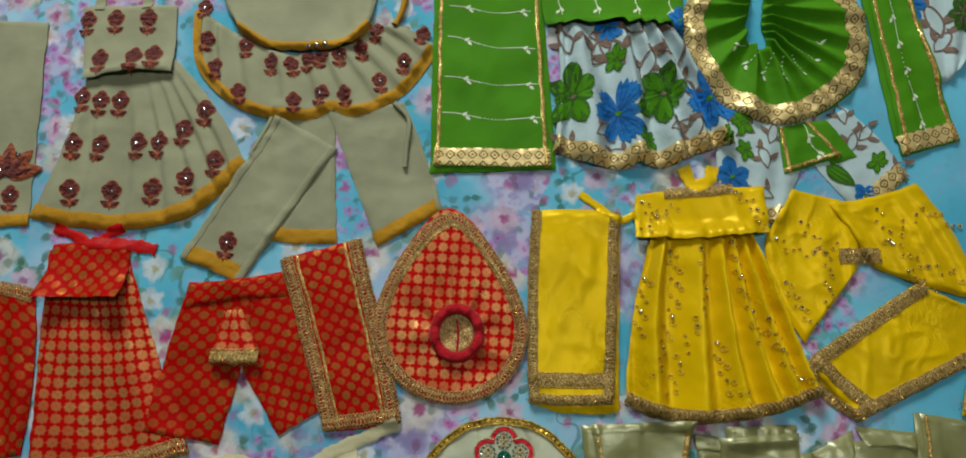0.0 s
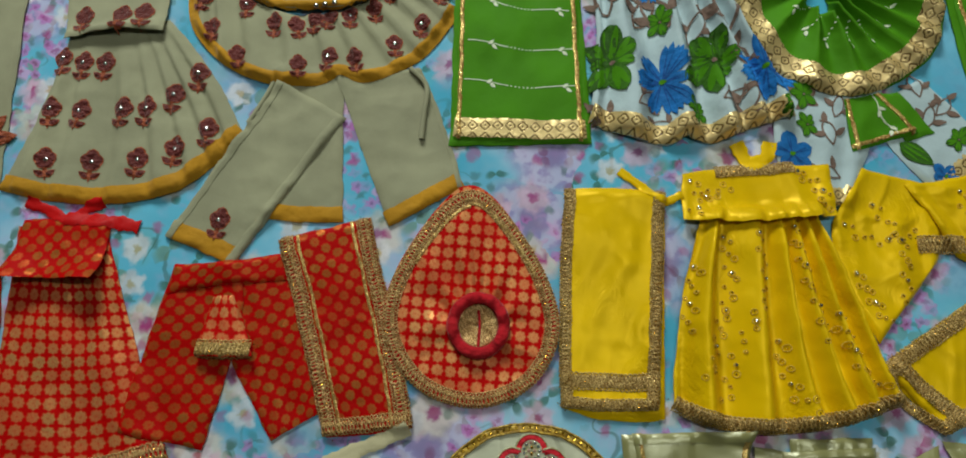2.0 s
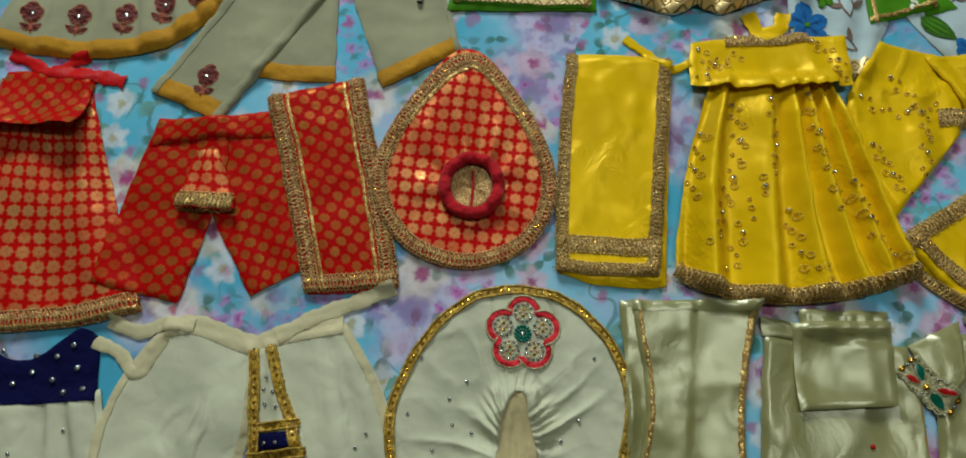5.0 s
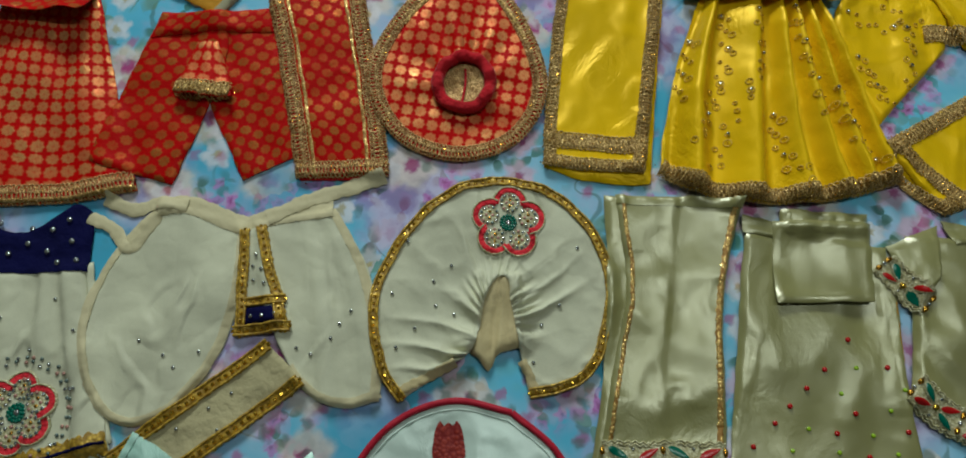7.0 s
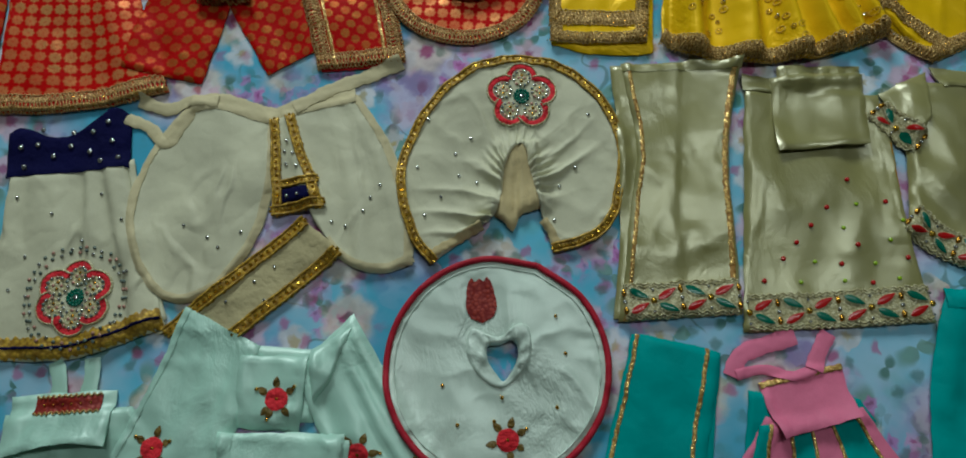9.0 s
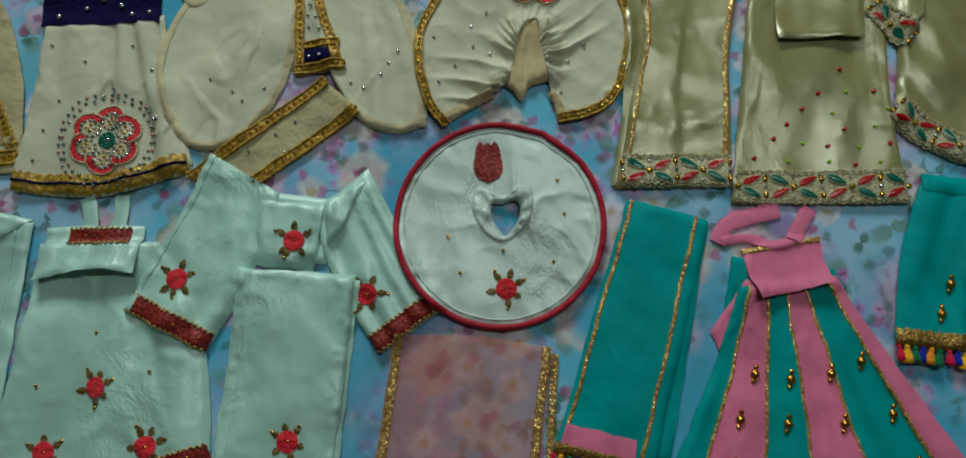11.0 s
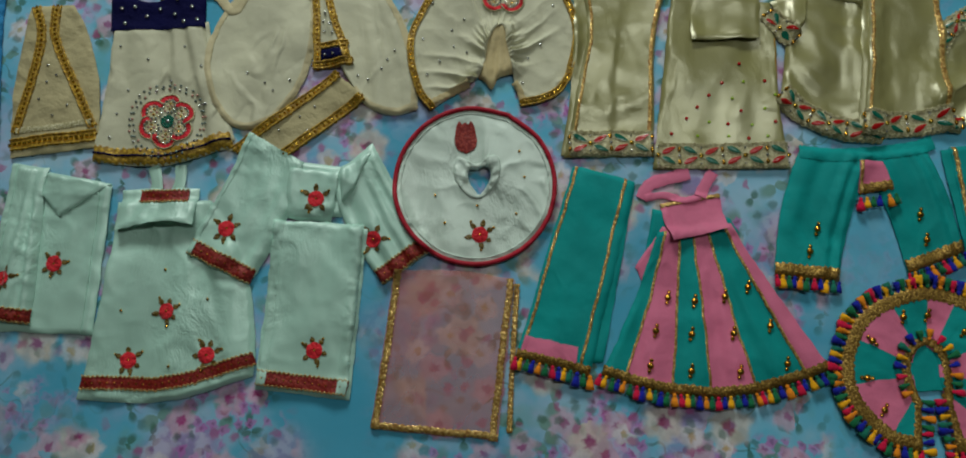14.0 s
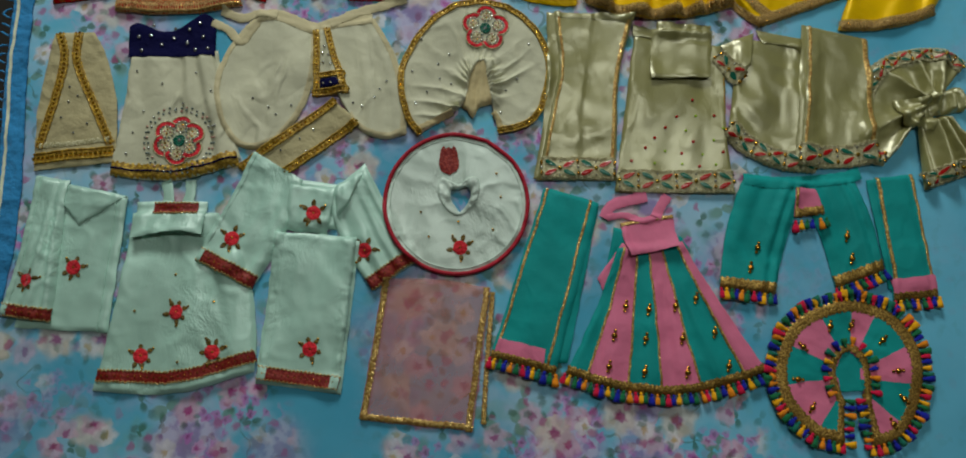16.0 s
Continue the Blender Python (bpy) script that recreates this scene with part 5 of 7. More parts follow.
cap = thing("pouch", (0.4466, 0.3309), "white floral pouch with a thin gold edge", "pouch", "green doll outfit")
g = panel("cloth", cap, WHITE, (0.4138, 0.4116), (0.5069, 0.4116), (0.4655, 0.2920), (0.4418, 0.2760), left=0.004, right=0.012, bottom=0.003, thick=0.006, folds=pleats(3, 0.004))
for q, k, s in (((0.4246, 0.3587), BLUE_PRINT, 0.018), ((0.4732, 0.3474), GREEN_DARK, 0.02)):
    bloom_print(cap, q, s, 0, k, 6)
twig_print(cap, (0.4518, 0.3244), 0.04, 20)
twig_print(cap, (0.4406, 0.3081), 0.03, -40)
ribbon("gold_edge", cap, GOLD_BRIGHT, inset(g, "left", 0.003), 0.0035, 0.0006, 0.0002)

sash = thing("sash", (0.4168, 0.2855), "long leaf green sash with gold edges", "sash", "green doll outfit")
panel("lining", sash, GREEN, (0.3734, 0.4115), (0.4014, 0.4116), (0.4192, 0.2105), (0.3940, 0.2197), thick=0.002)
g = panel("cloth", sash, GREEN, (0.3815, 0.4116), (0.4150, 0.4116), (0.4566, 0.2191), (0.3994, 0.2020), thick=0.004)
ribbon("gold_border", sash, GOLD_WOVEN, inset(g, "bottom", 0.011), 0.018, 0.0008, 0.0006, 0.013, 0.02)
for s in ("left", "right"):
    ribbon("gold_edge", sash, GOLD_BRIGHT, inset(g, s, 0.004), 0.0032, 0.0006, 0.0002)
vine(sash, (0.4020, 0.3640), (0.4211, 0.2259), 5)

# ==== the yellow set ====
stole = thing("stole", (0.0817, 0.0578), "folded yellow satin stole with gold lace edges", "stole", "yellow doll outfit")
panel("lower_fold", stole, YELLOW, (0.0476, 0.1468), (0.1282, 0.1458), (0.1207, -0.0322), (0.0413, -0.0243), bottom=0.006, thick=0.003)
g = panel("cloth", stole, YELLOW, (0.0471, 0.1489), (0.1283, 0.1474), (0.1147, -0.0238), (0.0422, -0.0234), top=0.003, bottom=0.003, left=0.003, thick=0.004, wrinkle=0.003, stretch=(1.2, 0.5))
for s, w in (("left", 0.008), ("right", 0.009)):
    lace("lace", stole, GOLD, inset(g, s, w / 2), w)
lace("lace", stole, GOLD, inset(g, "bottom", 0.004), 0.008)
lace("lace", stole, GOLD, inset(g, "bottom", 0.021), 0.012)

trousers = thing("doll_trousers", (0.3484, 0.0983), "yellow satin doll trousers with gold thread vines", "trousers", "yellow doll outfit")
g = panel("leg", trousers, YELLOW, (0.2917, 0.1712), (0.3556, 0.1534), (0.3433, 0.0926), (0.2899, 0.0275), left=[(0.2628, 0.1213), (0.2681, 0.0701)], right=0.002, thick=0.004, folds=pleats(3, 0.003))
for q, c in (([(0.2957, 0.1387), (0.3151, 0.1040), (0.3134, 0.0589)], 9), ([(0.2725, 0.1213), (0.2930, 0.1098), (0.3333, 0.1155)], 7), ([(0.2763, 0.0813), (0.2979, 0.0423)], 6)):
    gold_vine(trousers, q, c)
g = panel("leg", trousers, YELLOW, (0.3231, 0.1564), (0.4091, 0.1766), (0.4564, 0.0645), (0.3596, 0.0972), top=-0.004, right=0.008, thick=0.005, folds=pleats(4, 0.004), bottom=0.003)
for q, c in (([(0.3656, 0.1505), (0.3737, 0.1213), (0.4049, 0.0983), (0.4372, 0.0870)], 10), ([(0.3737, 0.1213), (0.4111, 0.1476), (0.4435, 0.1329)], 8), ([(0.3872, 0.0926), (0.4229, 0.0645)], 6)):
    gold_vine(trousers, q, c)
lace("lace_cuff", trousers, GOLD, [(0.3283, 0.1063), (0.3651, 0.1063)], 0.013)

dress = thing("doll_dress", (0.2032, 0.0615), "yellow satin doll dress with gold thread vines and lace hem", "dress", "yellow doll outfit")
g = panel("skirt", dress, YELLOW, (0.1592, 0.1335), (0.2498, 0.1387), (0.3010, -0.0175), (0.1268, -0.0244), bottom=[(0.1562, -0.0368), (0.2003, -0.0416), (0.2539, -0.0346)], left=0.006, right=-0.003, folds=pleats(7, 0.015, -0.15, 0.7, 0.75), thick=0.003)
for q, c in (([(0.1734, 0.1106), (0.1758, 0.0705), (0.1643, 0.0314), (0.1535, -0.0017)], 14), ([(0.1973, 0.1113), (0.2016, 0.0712), (0.1799, 0.0224), (0.1661, -0.0195)], 14), ([(0.2264, 0.1172), (0.2363, 0.0673), (0.2467, 0.0292)], 10),
             ([(0.2100, 0.0280), (0.2162, -0.0089), (0.2330, -0.0219)], 7), ([(0.2531, 0.0484), (0.2676, 0.0111), (0.2836, -0.0067)], 8), ([(0.1483, 0.0846), (0.1392, 0.0354)], 6)):
    gold_vine(dress, q, c)
lace("lace", dress, GOLD, inset(g, "bottom", 0.005), 0.0105)
g = panel("bodice", dress, YELLOW, (0.1441, 0.1645), (0.2630, 0.1720), (0.2636, 0.1281), (0.1404, 0.1231), top=0.003, bottom=0.004, thick=0.006, wrinkle=0.002, lift=0.009, reach=2)
for q, c in (([(0.1491, 0.1571), (0.1606, 0.1414), (0.1479, 0.1280)], 5), ([(0.2351, 0.1648), (0.2531, 0.1493), (0.2540, 0.1325)], 6), ([(0.1607, 0.1441), (0.1806, 0.1526)], 3)):
    gold_vine(dress, q, c)
lace("lace", dress, GOLD, inset(g, "top", 0.003, 0.22, 0.75), 0.009)
ribbon("tie", dress, YELLOW, [(0.1903, 0.1919), (0.1991, 0.1746), (0.2142, 0.1794), (0.2186, 0.1926)], 0.012, 0.003, 0.0001, 0.02, 0.1)
ribbon("tie", dress, YELLOW, [(0.0920, 0.1663), (0.1075, 0.1548), (0.1266, 0.1405), (0.1423, 0.1462)], 0.007, 0.002, 0.0001, 0.02, 0.1)

sash = thing("sash", (0.3674, 0.0205), "yellow satin sash with broad gold lace edges", "sash", "yellow doll outfit")
g = panel("cloth", sash, YELLOW, (0.3969, 0.0802), (0.4967, 0.0368), (0.3345, -0.0381), (0.2881, 0.0086), thick=0.004, wrinkle=0.003, left=0.002, bottom=0.002)
panel("fold", sash, YELLOW, (0.2872, 0.0107), (0.3007, 0.0140), (0.3382, -0.0339), (0.3321, -0.0402), thick=0.002)
for s in ("left", "right", "bottom"):
    lace("lace", sash, GOLD, inset(g, s, 0.006 if s != "bottom" else 0.013), 0.011)
lace("lace", sash, GOLD, [(0.2881, 0.0086), (0.3031, -0.0171), (0.3334, -0.0381)], 0.007)

cape = thing("doll_cape", (0.4796, 0.0057), "yellow satin cape corner with gold lace hem", "cape", "yellow doll outfit")
g = panel("cloth", cape, YELLOW, (0.4518, 0.0577), (0.5770, 0.0774), (0.5334, -0.0048), (0.4228, -0.0361), bottom=0.008, thick=0.004, folds=pleats(3, 0.004))
lace("lace", cape, GOLD, inset(g, "bottom", 0.006), 0.011)

# ==== the red set ====
cape = thing("doll_cape", (-0.4223, 0.0044), "red brocade cape with gold lace edge", "cape", "red doll outfit")
g = panel("cloth", cape, RED_TURNED_DIM, (-0.5003, 0.0479), (-0.4083, 0.0734), (-0.4026, -0.0689), (-0.4632, -0.0841), top=0.02, right=0.006, thick=0.004, folds=pleats(3, 0.004))
lace("lace", cape, GOLD_RED, inset(g, "top", 0.005), 0.011, ground=RED_PLAIN)

dress = thing("doll_dress", (-0.3541, 0.0205), "red brocade doll dress with gold flowers and a ribbon tie", "dress", "red doll outfit")
g = panel("skirt", dress, RED, (-0.3999, 0.1125), (-0.3282, 0.1146), (-0.2558, -0.0669), (-0.3938, -0.0863), right=-0.002, bottom=[(-0.3509, -0.0858), (-0.3024, -0.0798)], thick=0.004, folds=pleats(2, 0.003, 0.1))
lace("lace", dress, GOLD_RED, inset(g, "bottom", 0.007), 0.014, ground=RED_PLAIN)
ribbon("lace_line", dress, GOLD_BRIGHT, inset(g, "bottom", 0.0025), 0.003, 0.0006, 0.0003)
g = panel("bodice", dress, RED_TURNED_DIM, (-0.3964, 0.1174), (-0.3239, 0.1184), (-0.3230, 0.0668), (-0.3985, 0.0671), thick=0.008, top=0.002, reach=2, lift=0.022)
ribbon("tie", dress, RED_PLAIN, [(-0.3967, 0.1334), (-0.3778, 0.1264), (-0.3587, 0.1185), (-0.3433, 0.1295), (-0.3315, 0.1331)], 0.009, 0.003, 0.0001, 0.02, 0.15, "red satin tie")
ribbon("tie", dress, RED_PLAIN, [(-0.3613, 0.1189), (-0.3387, 0.1180), (-0.3186, 0.1164), (-0.3011, 0.1127)], 0.011, 0.003, 0.0001, 0.02, 0.15)

trousers = thing("doll_trousers", (-0.2255, 0.0148), "red brocade doll trousers with a lace-edged waist flap", "trousers", "red doll outfit")
panel("leg", trousers, RED_TURNED_DIM, (-0.2348, 0.0825), (-0.1721, 0.0945), (-0.1404, -0.0310), (-0.1786, -0.0520), left=[(-0.2247, 0.0438), (-0.2139, 0.0056)], thick=0.004)
panel("leg", trousers, RED_TURNED_DIM, (-0.2677, 0.0816), (-0.2139, 0.0862), (-0.2306, -0.0599), (-0.2944, -0.0485), right=[(-0.2095, 0.0443), (-0.2155, 0.0032)], left=0.002, thick=0.005)
g = panel("waistband", trousers, RED_TURNED_DIM, (-0.2677, 0.0821), (-0.1721, 0.0945), (-0.1753, 0.0701), (-0.2708, 0.0583), bottom=-0.002, thick=0.004, top=-0.003)
g = panel("flap", trousers, RED, (-0.2321, 0.0559), (-0.2160, 0.0574), (-0.1958, 0.0100), (-0.2427, 0.0104), thick=0.004, bottom=0.001, lift=0.010, reach=2)
lace("lace", trousers, GOLD, inset(g, "bottom", 0.006), 0.013)

stole = thing("stole", (-0.1264, 0.0322), "folded red brocade stole framed with gold lace", "stole", "red doll outfit")
panel("lower_fold", stole, RED_PLAIN, (-0.1813, 0.1031), (-0.1145, 0.1206), (-0.0740, -0.0442), (-0.1368, -0.0498), thick=0.002)
g = panel("cloth", stole, RED_TURNED_DIM, (-0.1858, 0.1040), (-0.1123, 0.1233), (-0.0715, -0.0405), (-0.1388, -0.0481), left=-0.002, right=0.001, thick=0.004)
for s in ("left", "right", "bottom"):
    lace("lace", stole, GOLD_RED, inset(g, s, 0.0055), 0.0112, ground=RED_PLAIN)
for s, e in (("left", 0.0145), ("right", 0.0145)):
    ribbon("lace_line", stole, GOLD_BRIGHT, inset(g, s, e), 0.0025, 0.0006, 0.0003)

cap = thing("doll_cape", (-0.0283, 0.0400), "drop-shaped red brocade cape edged with gold lace", "cape", "red doll outfit")
g = ring("cloth", cap, RED, [(-0.0240, 0.0508), (-0.0354, 0.0436), (-0.0358, 0.0301), (-0.0229, 0.0228), (-0.0106, 0.0299), (-0.0106, 0.0434)],
         [(-0.0317, 0.1521), (-0.0812, 0.0972), (-0.0981, 0.0379), (-0.0721, -0.0096), (-0.0234, -0.0255), (0.0225, -0.0057), (0.0404, 0.0420), (0.0150, 0.1061)], True, thick=0.004,
         folds=lambda u, v: 0.0022 * np.sin(u * 44 + 2 * np.sin(7 * u)) * (1 - v) ** 0.7)
lace("lace", cap, GOLD_RED, inset(g, "bottom", 0.005), 0.0105, ground=RED_PLAIN)
ribbon("lace_line", cap, GOLD_BRIGHT, row(g, 0.82, 0.0, 0.16), 0.0028, 0.0006, 0.0003)
ribbon("lace_line", cap, GOLD_BRIGHT, row(g, 0.84, 0.8, 1.0), 0.0028, 0.0006, 0.0003)
p = (-0.0225, 0.0363)
disc = [(p[0] + 0.010 * math.cos(a), p[1] + 0.010 * math.sin(a)) for a in np.linspace(0, 6.2832, 13)[:-1]]
hub = ring("neck_lining", cap, GOLD_RED, [(p[0] + (q[0] - p[0]) * 0.08, p[1] + (q[1] - p[1]) * 0.08) for q in disc], [(p[0] + (q[0] - p[0]) * 1.6, p[1] + (q[1] - p[1]) * 1.7) for q in disc], True, thick=0.001,
           label="gathered gold lining in the neck opening", folds=lambda u, v: 0.0012 * np.sin(u * 31 + 3 * np.sin(u * 17)))
strand("neck_roll", cap, RED_DARK, [(p[0] + 0.0200 * math.cos(a), p[1] + 0.0215 * math.sin(a)) for a in np.linspace(1.6, 7.9, 26)], 0.0048, 0.0, "dark red wool neck roll")
strand("slit", cap, RED_DARK, [(p[0], p[1] + 0.012), (p[0] + 0.001, p[1]), (p[0], p[1] - 0.016)], 0.001)

# ==== the cream set ====
stole = thing("stole", (-0.4200, -0.1997), "cream net stole with gold stone lace", "stole", "cream doll outfit")
g = panel("cloth", stole, NET, (-0.4547, -0.1183), (-0.4123, -0.1130), (-0.3676, -0.2590), (-0.4496, -0.2754), left=0.006, right=0.012, thick=0.003, wrinkle=0.002)
stone_lace(stole, [(-0.4478, -0.1191), (-0.4385, -0.1480), (-0.4408, -0.1945), (-0.4477, -0.2507)], 0.010 * 0.85)
stone_lace(stole, [(-0.4281, -0.1159), (-0.4247, -0.1504), (-0.3997, -0.1944), (-0.3736, -0.2389)], 0.010 * 0.85)
stone_lace(stole, inset(g, "bottom", 0.012), 0.014 * 0.85)
ribbon("silver_line", stole, SILVER, inset(g, "bottom", 0.025, 0.08, 0.92), 0.006)
spread(stole, [(-0.4258, -0.1967), (-0.4173, -0.1889), (-0.4306, -0.2146), (-0.4020, -0.2191), (-0.4145, -0.2306), (-0.4276, -0.1792)], BEAD_SILVER)

dress = thing("doll_dress", (-0.3148, -0.1835), "cream doll dress with navy velvet bodice and sequin flower", "dress", "cream doll outfit")
panel("back_skirt", dress, CREAM, (-0.2924, -0.1299), (-0.2752, -0.1226), (-0.2342, -0.2437), (-0.2579, -0.2539), thick=0.003)
g = panel("skirt", dress, CREAM, (-0.3678, -0.1367), (-0.2793, -0.1273), (-0.2333, -0.2505), (-0.3690, -0.2741), bottom=[(-0.3010, -0.2739)], left=-0.002, folds=pleats(4, 0.004, -0.2), thick=0.003)
ribbon("gold_border", dress, GOLD_STONE, inset(g, "bottom", 0.0085), 0.015)
ribbon("dark_line", dress, NAVY, inset(g, "bottom", 0.009), 0.002, 0.0016, 0.0)
emblem(dress, (-0.3004, -0.2299), 1.0)
stone_ring(dress, (-0.3004, -0.2299), 0.0335, 34)
stone_ring(dress, (-0.3004, -0.2299), 0.0375, 38)
spread(dress, [(-0.3581, -0.1552), (-0.3272, -0.1683), (-0.2940, -0.1517), (-0.3027, -0.1881), (-0.2728, -0.1728), (-0.2640, -0.2108), (-0.3514, -0.2252), (-0.3442, -0.2002), (-0.3541, -0.2496)], BEAD_SILVER)
g = panel("bodice", dress, NAVY, (-0.3759, -0.1039), (-0.2814, -0.0879), (-0.2766, -0.1314), (-0.3713, -0.1399), top=[(-0.3652, -0.0985), (-0.3300, -0.1056), (-0.2974, -0.0820)], thick=0.007, label="navy velvet bodice with silver stones")
spread(dress, [(-0.3617, -0.1158), (-0.3493, -0.1000), (-0.3363, -0.1222), (-0.3240, -0.1138), (-0.3244, -0.1022), (-0.3084, -0.1183), (-0.3081, -0.1021), (-0.2920, -0.1095), (-0.2977, -0.0938), (-0.2846, -0.1234), (-0.3565, -0.1313), (-0.3493, -0.1132), (-0.2978, -0.1261)], BEAD_SILVER, 0.0022)

trousers = thing("doll_trousers", (-0.1636, -0.1491), "cream balloon doll trousers with ribbon ties", "trousers", "cream doll outfit")
g = panel("leg", trousers, CREAM, (-0.2312, -0.0753), (-0.1705, -0.0859), (-0.1972, -0.2179), (-0.2536, -0.2089), left=0.028, bottom=0.020, right=[(-0.1648, -0.1346), (-0.1736, -0.1822)], thick=0.005, wrinkle=0.003)
hem(trousers, CREAM_EDGE, g, ("left", "bottom", "right"), 0.006)
spread(trousers, [(-0.2286, -0.1756), (-0.2105, -0.1840), (-0.2016, -0.1915), (-0.1860, -0.1799)], BEAD_SILVER)
g = panel("leg", trousers, CREAM, (-0.1631, -0.0849), (-0.1074, -0.0709), (-0.0581, -0.2015), (-0.1202, -0.1869), right=0.014, bottom=0.014, left=0.008, thick=0.005, wrinkle=0.003, folds=pleats(3, 0.003))
hem(trousers, CREAM_EDGE, g, ("bottom", "right"), 0.006)
spread(trousers, [(-0.0850, -0.1436), (-0.0918, -0.1531), (-0.0963, -0.1635), (-0.1088, -0.1752), (-0.1189, -0.1720)], BEAD_SILVER)
ribbon("waistband", trousers, CREAM_EDGE, [(-0.2357, -0.0784), (-0.2122, -0.0754), (-0.1723, -0.0869), (-0.1503, -0.0789), (-0.1084, -0.0699)], 0.014, 0.002, 0.0003, 0.012, 0.05)
ribbon("tie", trousers, CREAM_EDGE, [(-0.2766, -0.0750), (-0.2543, -0.0819), (-0.2360, -0.0753), (-0.2146, -0.0754)], 0.010, 0.002, 0.0001, 0.02, 0.1)
ribbon("tie", trousers, CREAM_EDGE, [(-0.2842, -0.0904), (-0.2667, -0.0971), (-0.2500, -0.1107), (-0.2350, -0.0845)], 0.009, 0.002, 0.0001, 0.02, 0.1)
ribbon("tie", trousers, CREAM_EDGE, [(-0.1549, -0.0809), (-0.1276, -0.0646), (-0.0997, -0.0533), (-0.0741, -0.0415)], 0.011, 0.002, 0.0001, 0.02, 0.1)

flap = thing("waist_flap", (-0.1467, -0.1298), "cream waist flap framed with gold stone lace", "flap", "cream doll outfit")
g = panel("cloth", flap, CREAM, (-0.1701, -0.0910), (-0.1563, -0.0875), (-0.1227, -0.1606), (-0.1649, -0.1672), thick=0.003)
panel("velvet_patch", flap, NAVY, (-0.1592, -0.1467), (-0.1311, -0.1434), (-0.1294, -0.1549), (-0.1582, -0.1596), thick=0.002)
for s in ("left", "right", "bottom"):
    stone_lace(flap, inset(g, s, 0.0035), 0.008 * 0.85)
stone_lace(flap, [(-0.1595, -0.1434), (-0.1314, -0.1386)], 0.007 * 0.85)
spread(flap, [(-0.1575, -0.1091), (-0.1587, -0.1175), (-0.1521, -0.1190), (-0.1570, -0.1273), (-0.1486, -0.1288), (-0.1533, -0.1530), (-0.1451, -0.1520), (-0.1361, -0.1501)], BEAD_SILVER)

sash = thing("sash", (-0.1762, -0.2143), "cream net sash with gold stone lace on both edges", "sash", "cream doll outfit")
g = panel("cloth", sash, NET, (-0.1412, -0.1682), (-0.1095, -0.1951), (-0.1791, -0.2550), (-0.2374, -0.2543), thick=0.003, wrinkle=0.002)
stone_lace(sash, inset(g, "left", 0.004), 0.010 * 0.85)
stone_lace(sash, inset(g, "right", 0.004), 0.010 * 0.85)
spread(sash, [(-0.1724, -0.2165), (-0.1591, -0.2052), (-0.1914, -0.2313), (-0.1431, -0.1799), (-0.1638, -0.2299)], BEAD_SILVER)

cape = thing("doll_cape", (0.0135, -0.1206), "round cream cape gathered at the neck with sequin flower", "cape", "cream doll outfit")
panel("lining", cape, CREAM_STAINED, (-0.0010, -0.1080), (0.0300, -0.1070), (0.0370, -0.1570), (0.0000, -0.1660), thick=0.001, wrinkle=0.005, folds=pleats(5, 0.005, -0.3, 0.4, 0.9), bottom=[(0.0060, -0.1690), (0.0130, -0.1770), (0.0180, -0.1650), (0.0270, -0.1610)], label="stained gathered lining in the neck opening")
g = ring("cloth", cape, CREAM, [(-0.0100, -0.1735), (0.0010, -0.1640), (0.0045, -0.1500), (0.0062, -0.1360), (0.0095, -0.1200), (0.0165, -0.1110), (0.0220, -0.1150), (0.0245, -0.1280), (0.0300, -0.1480), (0.0355, -0.1690)],
         [(-0.0449, -0.2015), (-0.0649, -0.1730), (-0.0723, -0.1276), (-0.0517, -0.0753), (-0.0194, -0.0445), (0.0185, -0.0364), (0.0607, -0.0503), (0.0919, -0.0913), (0.0944, -0.1402), (0.0775, -0.1777), (0.0419, -0.1897)], False,
         folds=lambda u, v: (0.0085 * (1 - np.abs(np.sin(u * 42 + 3 * np.sin(u * 11) + 0.9 * np.sin(v * 4 + u * 23)))) ** 1.6 * (0.3 + 0.7 * np.sin(u * 8.3 + 1) ** 2) * (1 - v) ** 1.2
                             + 0.0030 * np.sin(u * 120 + 6 * np.sin(u * 17)) * np.clip(1 - v * 3.2, 0, 1)) * (0.3 + 0.7 * (np.abs(u - 0.52) > 0.13)), thick=0.005, wrinkle=0.003, cellsize=0.002)
for side in (inset(g, "left", 0.0035), inset(g, "right", 0.0035)):
    ribbon("neck_hem", cape, CREAM_STAINED, side, 0.006, 0.0010, 0.0004, 0.006, 0.12)
stone_lace(cape, inset(g, "bottom", 0.003), 0.0075 * 0.85)
emblem(cape, (0.0190, -0.0710), 0.93, 0, 5)
spread(cape, [(-0.0513, -0.0905), (-0.0581, -0.1291), (-0.0398, -0.1518), (-0.0270, -0.1350), (0.0472, -0.1424), (0.0588, -0.1280), (0.0432, -0.1684), (-0.0512, -0.1659), (-0.0187, -0.1057), (-0.0300, -0.1180), (0.0691, -0.0861), (-0.0137, -0.1399)], BEAD_SILVER)

